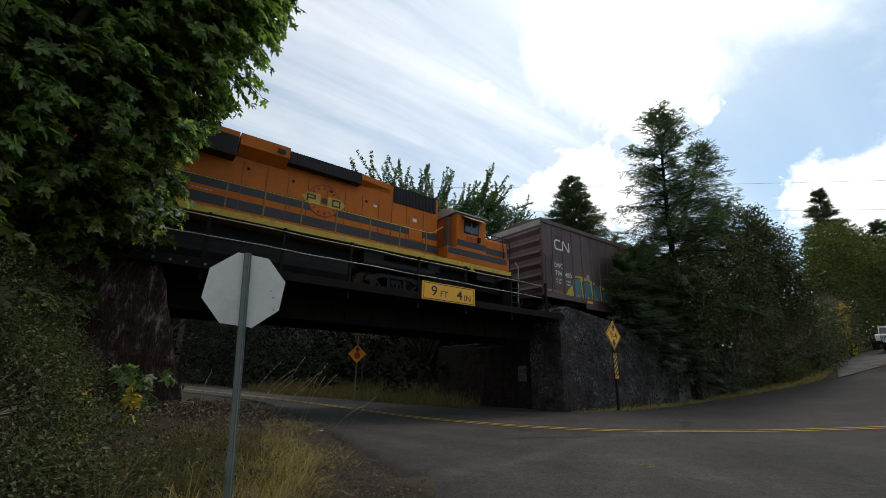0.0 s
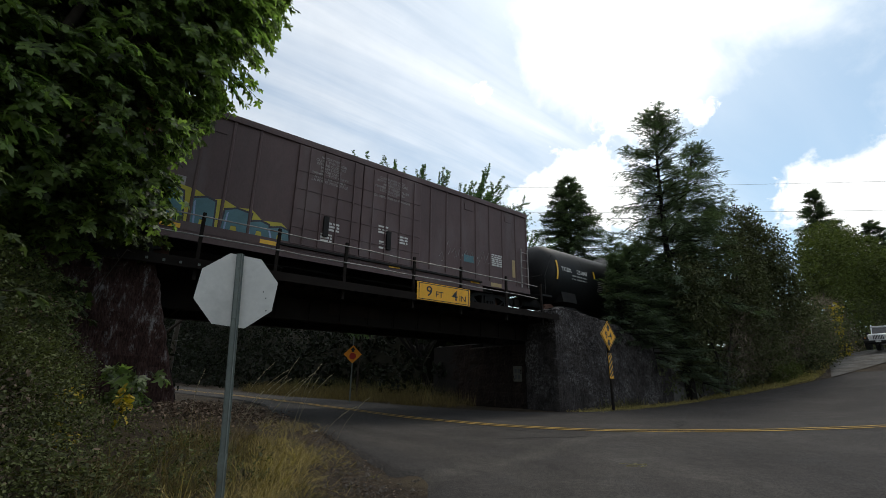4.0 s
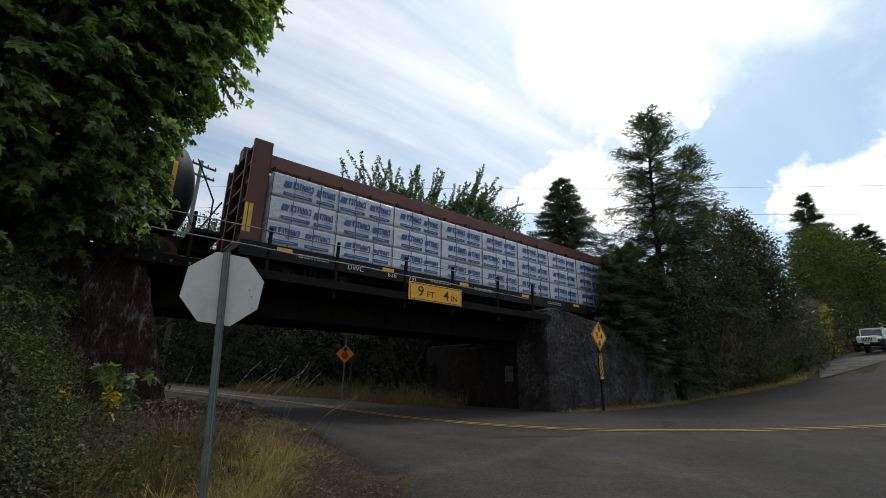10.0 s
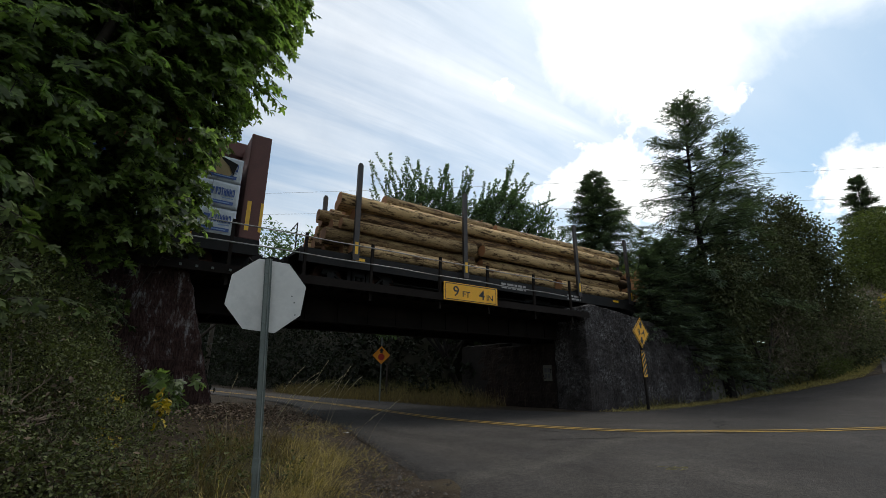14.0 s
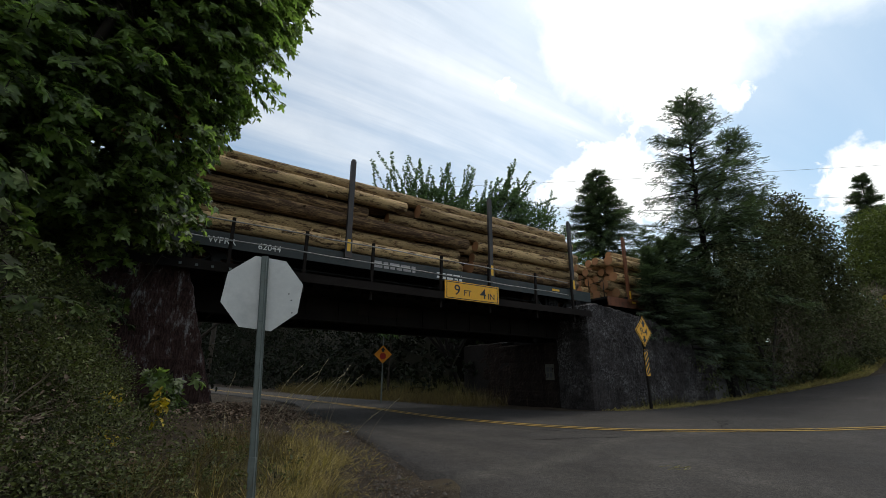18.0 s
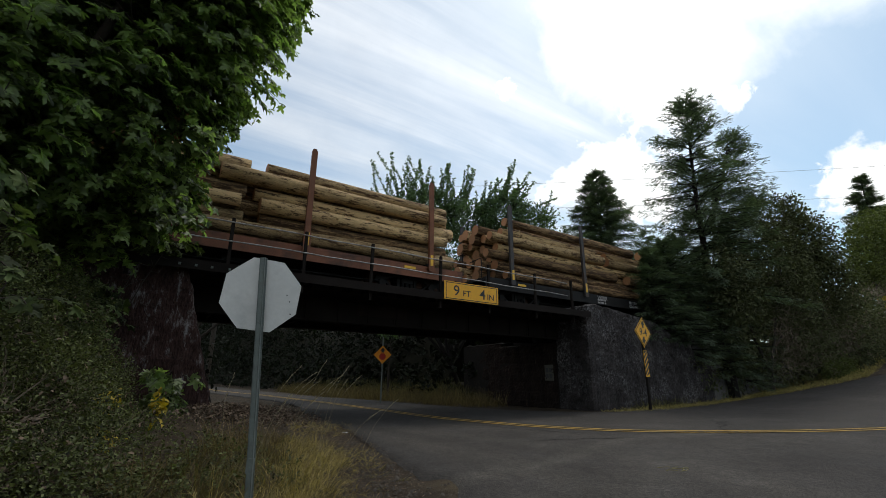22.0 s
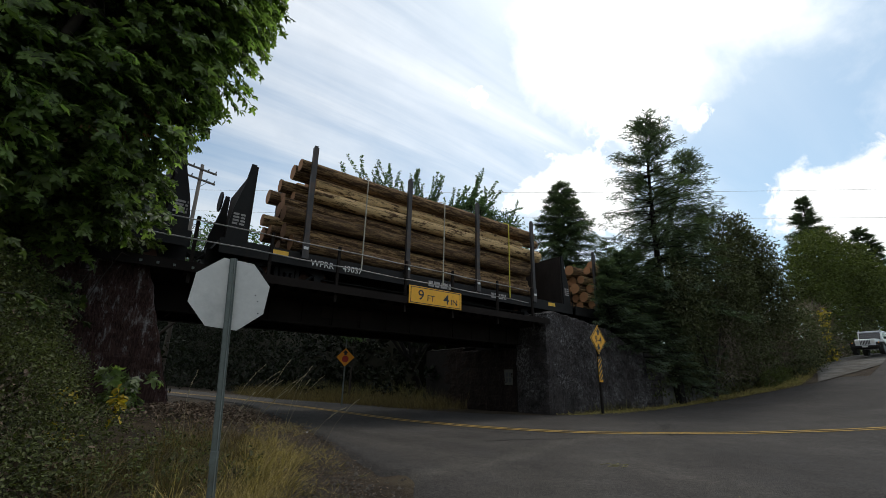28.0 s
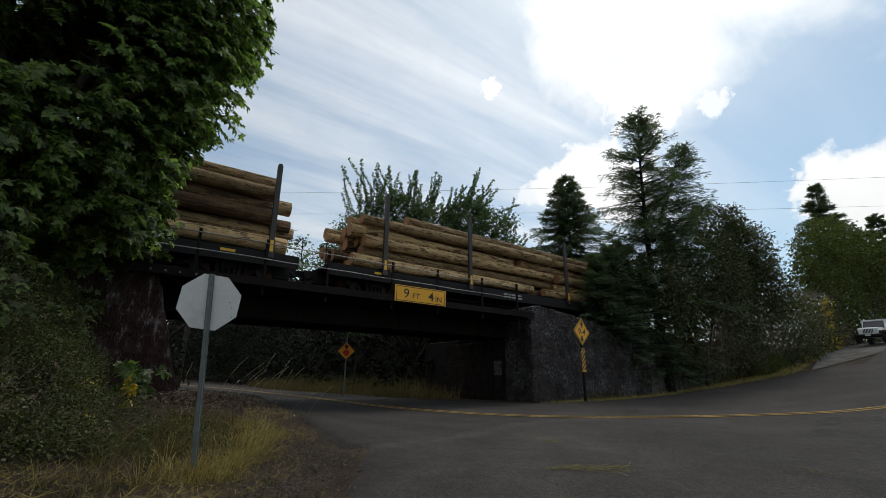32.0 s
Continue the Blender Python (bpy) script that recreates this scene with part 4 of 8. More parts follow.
    for s in (1, -1):
        part("arrow", P([(0, s * 0.44), (0.13, s * 0.28), (0.055, s * 0.28), (0.055, s * 0.17), (-0.055, s * 0.17), (-0.055, s * 0.28), (-0.13, s * 0.28)], -0.006, -0.002), SIGN_K, pan, "black arrow")
    stp = part("striped_panel", B(-0.13, 0.13, -0.052, -0.042, 1.16, 2.1), SIGN_Y, dm, "black and yellow striped hazard panel")
    for k in range(7):
        z = 1.02 + k * 0.19
        pts = [(-0.13, z), (0.13, z + 0.26), (0.13, z + 0.375), (-0.13, z + 0.115)]
        pts = [(x, min(2.09, max(1.165, zz))) for x, zz in pts]
        bm = bmesh.new()
        vs = []
        for p in pts:
            if not vs or (Vector(p) - Vector(vs[-1])).length > 0.01:
                vs.append(p)
        if len(vs) > 2:
            part("stripe", P(vs, -0.056, -0.053), SIGN_K, stp, "black stripe")
    part("post", B(-0.04, 0.04, -0.04, 0.04, -0.6, 3.2), TIE, dm, "dark weathered post")

    # stop-ahead sign beyond the bridge
    m = 0.74
    ah = thing("stop_ahead_sign", Matrix.Translation((-3.62, 19.6, 0.6)) @ Matrix.Rotation(radians(10), 4, "Z"), "amber diamond stop-ahead sign on a grey post in tall grass", "road sign")
    r = 0.52 * m
    part("panel", P([(0, -r), (r, 0), (0, r), (-r, 0)], 0.0, 0.01), SIGN_O, ah).matrix_local = Matrix.Translation((0, -0.05, 1.93))
    pan = ah.children[0]
    part("stop_symbol", P([(m * 0.2 * math.cos(radians(22.5 + 45 * i)), m * (-0.1 + 0.2 * math.sin(radians(22.5 + 45 * i)))) for i in range(8)], -0.006, -0.002), SIGN_R, pan, "red octagon")
    part("arrow", P([(m * x, m * z) for x, z in ((0, 0.42), (0.16, 0.24), (0.07, 0.24), (0.07, 0.13), (-0.07, 0.13), (-0.07, 0.24), (-0.16, 0.24))], -0.006, -0.002), SIGN_K, pan, "black arrow")
    part("post", B(-0.03, 0.03, -0.035, 0.025, -0.5, 2.7), GALV, ah)

    # small plate on the abutment under the bridge
    pt = thing("wall_plate", track(13.62, 1.8, 12.6) @ Matrix.Rotation(radians(-90), 4, "Z"), "small pale square notice on the dark abutment", "notice")
    part("panel", B(-0.22, 0.22, -0.02, 0.0, -0.3, 0.3), PLATE, pt, "dull weathered plate")
    for x in (-0.09, 0.08):
        for z in (-0.12, 0.1):
            part("bar", B(x - 0.06, x + 0.06, -0.025, -0.021, z - 0.08, z + 0.08), SIGN_K, pt, "dark unreadable bar")


build_signs()


# ---- utility pole and wires ----
def build_pole():
    x, y = -17.1, 29.45
    po = thing("utility_pole", Matrix.Translation((x, y, 0.3)) @ Matrix.Rotation(radians(0.3), 4, "Y"), "grey wooden utility pole with two crossarms", "pole")
    part("pole", tube(bmesh.new(), (0, 0, 0), (0, 0, 16.3), 0.17, 0.12, 10), WOOD_OLD, po, smooth=True)
    rot = Matrix.Rotation(radians(-35), 4, "Z")
    for z in (15.9, 15.1):
        a = part("crossarm", B(-1.1, 1.1, -0.06, 0.06, -0.06, 0.06), WOOD_OLD, po)
        a.matrix_local = Matrix.Translation((0, -0.14, z)) @ Matrix.Rotation(radians(30), 4, "Z") @ Matrix.Rotation(radians(10), 4, "Y")
        for q in (-1.0, -0.5, 0.5, 1.0):
            part("insulator", tube(bmesh.new(), (q, 0, 0.06), (q, 0, 0.24), 0.05, 0.03, 8), SIGN_K, a)
    br = part("brace", tube(bmesh.new(), (0, -0.1, 14.4), (0.6, 0.2, 15.1), 0.02), GALV, po)
    part("number_tag", B(-0.06, 0.06, -0.19, -0.18, 1.9, 2.1), GALV, po, "small tag")
    for k, (z0, z1) in enumerate(((16.2, 17.6), (14.6, 14.9))):
        w = thing("overhead_wire", Matrix.Translation((x, y, 0)), "thin dark overhead wire across the sky", "wire", "overhead wires")
        bm = bmesh.new()
        pts = []
        for i in range(41):
            t = i / 40
            pts.append((-20 + t * 110, 4 - t * 6, z0 + (z1 - z0) * t - 1.0 * math.sin(math.pi * t)))
        pipe(bm, pts, 0.009, 4)
        part("strand", bm, SIGN_K, w)


build_pole()


# ---- the train; x runs along the train, y to its far side, z up from the rail ----
TRAIN = []


def travelled(t):
    return 3.9937 * t + 0.0033047 * t ** 2 + 0.002437 * t ** 3 - 0.000031653 * t ** 4


def rail_car(name, w, label, category, group=""):
    c = thing(name, track(w, RAIL), label, category, group)
    TRAIN.append((c, w))
    return c


WHEEL = None


def wheel_mesh():
    bm = bmesh.new()
    tube(bm, (0, -0.07, 0), (0, 0.06, 0), 0.44, seg=20)
    tube(bm, (0, 0.06, 0), (0, 0.085, 0), 0.47, seg=20)
    tube(bm, (0, -0.12, 0), (0, -0.07, 0), 0.12, seg=10)
    return bm


def bogie(car, x, gauge=0.75, span=0.88, y_frame=1.02):
    """A freight truck: cast side frames with openings, bolster, springs; the wheels and axles are its sub-parts."""
    bm = bmesh.new()
    for s in (-1, 1):
        y0, y1 = s * y_frame - 0.06, s * y_frame + 0.06
        top = [(-span - 0.25, 0.5), (-span - 0.2, 0.66), (-0.55, 0.8), (0.55, 0.8), (span + 0.2, 0.66), (span + 0.25, 0.5), (span + 0.1, 0.48), (span - 0.1, 0.56), (0.5, 0.68), (-0.5, 0.68), (-span + 0.1, 0.56), (-span - 0.1, 0.48)]
        prism(bm, top, y0, y1)
        prism(bm, [(-0.5, 0.3), (0.5, 0.3), (0.42, 0.22), (-0.42, 0.22)], y0, y1)
        for q in (-1, 1):
            prism(bm, [(q * 0.5, 0.3), (q * 0.38, 0.24), (q * (span - 0.16), 0.56), (q * (span - 0.02), 0.58)], y0 + 0.005, y1 - 0.005)
            box(bm, q * 0.3 - 0.05, q * 0.3 + 0.05, y0 + 0.01, y1 - 0.01, 0.3, 0.68)
        for q in (-0.14, 0.02, 0.17):
            tube(bm, (q, s * y_frame, 0.3), (q, s * y_frame, 0.52), 0.06, seg=8)
        for q in (-span, span):
            tube(bm, (q, s * (y_frame - 0.08), 0.46), (q, s * (y_frame + 0.12), 0.46), 0.12, seg=10)
    box(bm, -0.2, 0.2, -1.1, 1.1, 0.52, 0.78)
    tr = part("truck", bm, BLACK, car, "dirty black cast-steel truck")
    tr.matrix_local = Matrix.Translation((x, 0, 0))
    global WHEEL
    for q in (-span, span):
        for s in (-1, 1):
            m = Matrix.Translation((q, s * gauge, 0.44)) @ Matrix.Rotation(0 if s < 0 else math.pi, 4, "Z")
            if WHEEL is None:
                WHEEL = part("wheel", wheel_mesh(), RUST, tr, "brown steel wheel")
                WHEEL.matrix_local = m
            else:
                again(WHEEL, tr, m)
    return tr


def coupler(car, x, s):
    bm = B(min(x, x + s * 0.75), max(x, x + s * 0.75), -0.09, 0.09, 0.78, 0.96)
    box(bm, min(x + s * 0.55, x + s * 0.85), max(x + s * 0.55, x + s * 0.85), -0.16, 0.16, 0.72, 1.0)
    pipe(bm, [(x, -0.3, 0.85), (x + s * 0.3, -0.32, 0.55), (x + s * 0.75, -0.2, 0.5)], 0.03)
    part("coupler", bm, BLACK, car)


def ladder(car, x0, x1, y, z0, z1, n, material, label="grab-iron ladder"):
    bm = bmesh.new()
    for x in (x0, x1):
        box(bm, x - 0.015, x + 0.015, y - 0.04, y, z0, z1)
    for i in range(n):
        z = z0 + (z1 - z0) * (i + 0.5) / n
        tube(bm, (x0, y - 0.04, z), (x1, y - 0.04, z), 0.012, seg=5)
    part("ladder", bm, material, car, label)


def bars(name, car, rows, y, material, label="faded unreadable stencilling"):
    bm = bmesh.new()
    for x0, x1, z0, z1 in rows:
        box(bm, x0, x1, y - 0.003, y, z0, z1)
    return part(name, bm, material, car, label)


def stencil(car, x, z, lines, width, height, y, material, seed=0, label="faded unreadable stencilling"):
    """Lines of small unreadable words."""
    rs = random.Random(seed)
    rows = []
    for i in range(lines):
        zz = z - i * height * 1.6
        a = x
        while a < x + width:
            w = rs.uniform(1.5, 4.5) * height
            rows.append((a, min(a + w, x + width), zz, zz + height))
            a += w + height * 0.7
    return bars("stencil", car, rows, y, material, label)


def build_loco():
    W = 2.3
    c = rail_car("locomotive", W, "orange diesel locomotive with navy stripes and yellow sill", "locomotive")
    X = lambda w: w - W
    part("sill", B(X(-8.2), X(12.08), -1.52, 1.52, 1.45, 1.62), YELLOW, c, "dirty yellow side sill")
    part("underframe", B(X(-7.6), X(12.2), -0.8, 0.8, 0.85, 1.445), BLACK, c)
    part("end_platform", B(X(12.085), X(12.58), -1.5, 1.5, 1.3, 1.4), BLACK, c)
    for w, l, z in ((5.9, 0.7, 1.02), (8.3, 0.5, 1.1), (10.5, 0.9, 1.12)):
        part("equipment_box", B(X(w), X(w + l), -1.3, -0.8, z, 1.44, bevel=0.02), BLACK, c)
    part("sill_drip", B(X(10.0), X(10.16), -1.535, -1.522, 1.36, 1.62), YELLOW, c)
    # long hood with door seams
    bm = B(X(-7.6), X(8.95), -0.95, 0.95, 1.624, 3.98, bevel=0.06)
    part("hood", bm, ORANGE, c, "orange engine hood")
    roof = part("hood_roof", P([(-0.97, 3.98), (-0.75, 4.1), (0.75, 4.1), (0.97, 3.98)], X(-7.5), X(8.9)), LOCO_ROOF, c, "sooty brown roof")
    roof.data.transform(Matrix(((0, 1, 0, 0), (1, 0, 0, 0), (0, 0, 1, 0), (0, 0, 0, 1))))
    for z0, z1 in ((2.37, 2.63), (1.89, 2.17)):
        part("stripe", B(X(-7.6), X(8.93), -0.956, -0.951, z0, z1), NAVY, c, "navy stripe")
    # flared casing over the hood
    flare = [(-1.28, 3.98), (-1.28, 3.64), (-0.94, 3.4), (-0.94, 3.98)]
    small = [(-1.16, 3.95), (-1.16, 3.76), (-0.94, 3.6), (-0.94, 3.97)]
    for a, b in ((-3.5, 1.98), (2.02, 3.36), (5.72, 6.9)):
        bm = bmesh.new()
        fl = small if b > 6 else flare
        vs0 = [bm.verts.new((X(a), y, z)) for y, z in fl]
        k = 0.16 if b > 6 else 0.0
        vs1 = [bm.verts.new((X(b), y + (k if y < -1 else 0), z)) for y, z in fl]
        bm.faces.new(vs0)
        bm.faces.new(vs1[::-1])
        for i in range(4):
            bm.faces.new((vs0[(i + 1) % 4], vs0[i], vs1[i], vs1[(i + 1) % 4]))
        bmesh.ops.recalc_face_normals(bm, faces=bm.faces)
        part("flared_casing", bm, ORANGE, c, "flared orange casing")
    for a, b, z0, z1, y in ((-0.5, 1.96, 3.24, 3.8, -1.33), (3.38, 5.7, 3.56, 3.93, -1.2), (7.03, 8.82, 3.38, 3.95, -0.96)):
        bm = B(X(a), X(b), y - 0.012, -0.9, z0, z1)
        n = int((b - a) / 0.06)
        for i in range(n):
            x = X(a) + (b - a) * (i + 0.5) / n
            box(bm, x - 0.006, x + 0.006, y - 0.03, y - 0.0125, z0, z1)
        part("grille", bm, GRILLE, c, "black radiator grille")
    bm = B(X(3.0), X(3.22), -1.335, -1.325, 3.72, 3.84)
    part("vent", bm, GRILLE, c)
    # doors, seams, latches
    for i, w in enumerate((0.4, 1.05, 2.25, 2.9, 3.5, 4.1, 4.7, 5.3, 5.9, 6.5, 7.0, 7.6, 8.3)):
        bm = B(X(w) - 0.008, X(w) + 0.008, -0.963, -0.957, 1.66, 3.32)
        part("door_seam", bm, LOCO_ROOF, c, "dark door seam")
        if i % 2 == 0 and w < 6.6:
            part("latch", B(X(w) + 0.1, X(w) + 0.17, -0.975, -0.951, 3.1, 3.17), BLACK, c)
    part("service_panel", B(X(7.7), X(8.25), -0.97, -0.951, 2.2, 3.05, bevel=0.01), ORANGE, c)
    part("placard", B(X(7.84), X(8.0), -0.975, -0.971, 2.86, 2.98), MARK, c, "small white notice")
    part("placard", B(X(6.3), X(6.42), -0.96, -0.952, 3.02, 3.1), MARK, c, "small white notice")
    bm = tube(bmesh.new(), (X(0.85), -0.96, 3.0), (X(0.85), -0.952, 3.0), 0.17, seg=16)
    part("round_badge", bm, NAVY, c, "dark oval badge with a pale digit").matrix_local = Matrix.Identity(4)
    part("badge_mark", B(X(0.81), X(0.89), -0.966, -0.961, 2.9, 3.1), PRINT_L, c)
    # emblem: ring, two yellow arrowheads
    em = part("emblem", tube(bmesh.new(), (X(4.62), -0.9595, 2.77), (X(4.62), -0.952, 2.77), 0.52, seg=28), ORANGE, c, "round railway emblem with two yellow arrowheads")
    bm = bmesh.new()
    for i in range(28):
        a0, a1 = 2 * math.pi * i / 28, 2 * math.pi * (i + 1) / 28
        q = [bm.verts.new((X(4.62) + r * math.cos(a), -0.9625, 2.77 + r * math.sin(a))) for r, a in ((0.49, a0), (0.52, a0), (0.52, a1), (0.49, a1))]
        bm.faces.new(q)
        if i % 2:
            q = [bm.verts.new((X(4.62) + r * math.cos(a), -0.9625, 2.77 + r * math.sin(a))) for r, a in ((0.36, a0), (0.45, a0), (0.45, a1 - 0.08), (0.36, a1 - 0.08))]
            bm.faces.new(q)
    part("ring", bm, MARK_R, em, "dark red ring of unreadable letters")
    for s in (-1, 1):
        cx = X(4.62) + s * 0.4
        o = [(cx - s * 0.28, 2.6), (cx - s * 0.28, 2.94), (cx + s * 0.12, 2.94), (cx + s * 0.3, 2.77), (cx + s * 0.12, 2.6)]
        part("arrowhead", P(o, -0.9665, -0.963), YELLOW, em, "yellow arrowhead shape")
        bm = bmesh.new()
        box(bm, cx - 0.15, cx - 0.1, -0.9695, -0.967, 2.65, 2.89)
        box(bm, cx - 0.1, cx + 0.08, -0.9695, -0.967, 2.84, 2.89)
        box(bm, cx + 0.08, cx + 0.13, -0.9695, -0.967, 2.74 if s < 0 else 2.65, 2.89)
        box(bm, cx - 0.1, cx + 0.08, -0.9695, -0.967, 2.74 if s < 0 else 2.65, 2.79 if s < 0 else 2.7)
        part("mark", bm, NAVY, em, "dark letter-like mark")
    part("knot", tube(bmesh.new(), (X(4.62), -0.9665, 2.77), (X(4.62), -0.963, 2.77), 0.1, seg=10), NAVY, em)
    # cab
    cab = part("cab", B(X(9.38), X(10.8), -1.5, 1.5, 1.624, 3.42, bevel=0.03), ORANGE, c, "orange driver's cab")
    part("cab_stripe", B(X(9.4), X(10.78), -1.507, -1.502, 2.2, 2.43), NAVY, cab, "navy stripe")
    part("window_frame", B(X(9.72), X(10.42), -1.53, -1.502, 2.73, 3.2, bevel=0.008), BLACK, cab, "black window frame")
    for a, b in ((9.76, 10.03), (10.1, 10.38)):
        part("window", B(X(a), X(b), -1.536, -1.531, 2.77, 3.16), SKYPANE, cab, "dark cab side window")
    part("mullion", B(X(10.04), X(10.085), -1.545, -1.531, 2.74, 3.18), CAB_ROOF, cab)
    bm = bmesh.new()
    vs = [(X(9.6), -1.51, 3.36), (X(10.6), -1.51, 3.36), (X(10.5), -1.86, 3.14), (X(9.72), -1.86, 3.14)]
    f = [bm.verts.new(v) for v in vs] + [bm.verts.new((a, b, z + 0.02)) for a, b, z in vs]
    for q in ((0, 1, 2, 3), (7, 6, 5, 4), (0, 4, 5, 1), (1, 5, 6, 2), (2, 6, 7, 3), (3, 7, 4, 0)):
        bm.faces.new([f[i] for i in q])
    part("sunshade", bm, SHADE_B, cab, "dusty brown sunshade over the window")
    bm = P([(-1.56, 3.42), (-1.56, 3.47), (-0.9, 3.74), (0.9, 3.74), (1.56, 3.47), (1.56, 3.42)], X(9.3), X(10.88))
    r = part("cab_roof", bm, CAB_ROOF, cab, "grey cab roof")
    r.data.transform(Matrix(((0, 1, 0, 0), (1, 0, 0, 0), (0, 0, 1, 0), (0, 0, 0, 1))))
    part("mirror", B(X(10.36), X(10.46), -1.6, -1.503, 2.46, 2.66, bevel=0.01), BLACK, cab, "black mirror")
    part("front_window", B(X(10.8), X(10.815), -1.3, -0.5, 2.85, 3.25), SKYPANE, cab)
    bm = pipe(bmesh.new(), [(X(9.3), -1.52, 2.1), (X(9.3), -1.56, 2.16), (X(9.3), -1.56, 2.9), (X(9.3), -1.5, 2.98)], 0.016)
    part("grab_iron", bm, ORANGE, cab)
    text("3053", 0.25, MARK_R, cab, side(X(9.8), -1.504, 2.46), "red road number")
    bm = B(X(9.2), X(9.38), -1.2, -0.95, 1.63, 3.3)
    part("cab_door", bm, LOCO_ROOF, cab, "dark rear cab door")
    # side box, nose and its rails
    part("side_box", B(X(8.97), X(12.0), -1.5, 1.5, 1.624, 2.1, bevel=0.035), ORANGE, c, "orange box below the cab")
    part("box_stripe", B(X(9.0), X(11.86), -1.509, -1.504, 1.85, 2.07), NAVY, c, "navy stripe")
    for w in (9.55, 10.25, 10.95, 11.5):
        part("box_latch", B(X(w), X(w) + 0.05, -1.518, -1.505, 1.9, 1.94), LOCO_ROOF, c)
    part("nose", B(X(10.8), X(12.04), -1.4, 1.4, 2.1, 2.8, bevel=0.1), ORANGE, c, "short orange nose with rounded edges")
    part("nose_stripe", B(X(10.84), X(11.92), -1.408, -1.402, 2.2, 2.41), NAVY, c, "navy stripe")
    part("nose_lamp", tube(bmesh.new(), (X(12.03), -0.6, 2.4), (X(12.09), -0.6, 2.4), 0.1, seg=14), BLACK, c)
    bm = bmesh.new()
    pipe(bm, [(X(10.86), -1.42, 2.86), (X(10.97), -1.46, 2.91), (X(11.95), -1.46, 2.93), (X(12.08), -1.46, 2.86), (X(12.1), -1.46, 2.2), (X(12.06), -1.47, 1.6)], 0.018)
    pipe(bm, [(X(11.72), -1.46, 2.93), (X(11.74), -1.47, 2.1)], 0.02)
    part("end_handrail", bm, BLACK, c, "dark bent end handrail")
    bm = pipe(bmesh.new(), [(X(12.5), -1.45, 0.5), (X(12.52), -1.48, 1.9), (X(12.4), -1.44, 2.1)], 0.02)
    part("step_handrail", bm, MARK_D, c, "pale step handrail")
    bm = bmesh.new()
    for i in range(4):
        box(bm, X(12.1), X(12.55), -1.5, -1.1, 0.45 + i * 0.28, 0.48 + i * 0.28)
    box(bm, X(12.08), X(12.1), -1.5, -1.0, 0.4, 1.34)
    part("steps", bm, BLACK, c)
    part("pilot", B(X(12.5), X(12.62), -1.4, 1.4, 0.35, 1.34), BLACK, c)
    # walkway handrail
    ws = [-6.2, -5.0, -3.9, -2.8, -1.6, -0.4, 0.75, 1.86, 2.8, 3.82, 4.86, 5.98, 7.06, 8.1]
    bm = bmesh.new()
    pipe(bm, [(X(w), -1.44, 2.4) for w in ws] + [(X(8.35), -1.44, 2.42), (X(8.75), -1.5, 2.72)], 0.016)
    part("handrail", bm, YELLOW, c, "thin dull yellow handrail")
    st = None
    for w in ws:
        if st is None:
            st = part("stanchion", B(-0.017, 0.017, -1.46, -1.43, 1.5, 2.42), POST_Y, c)
            st.matrix_local = Matrix.Translation((X(w), 0, 0))
        else:
            again(st, c, Matrix.Translation((X(w), 0, 0)))
    # tank and trucks
    bm = tube(bmesh.new(), (X(-1.0), -0.75, 0.72), (X(5.6), -0.75, 0.72), 0.42, seg=14)
    box(bm, X(-1.0), X(5.6), -0.9, 0.9, 0.3, 0.85)
    part("fuel_tank", bm, BLACK, c, "black fuel tank")
    bm = tube(bmesh.new(), (X(5.9), -1.15, 1.05), (X(8.6), -1.15, 1.05), 0.17, seg=10)
    part("air_reservoir", bm, BLACK, c)
    for w in (-5.2, -3.4, 7.2, 9.4):
        bogie(c, X(w), span=0.9, y_frame=1.1)
    coupler(c, X(12.6), 1)
    stencil(c, X(1.1), 2.24, 1, 0.5, 0.03, -0.958, MARK_D, 3)


build_loco()


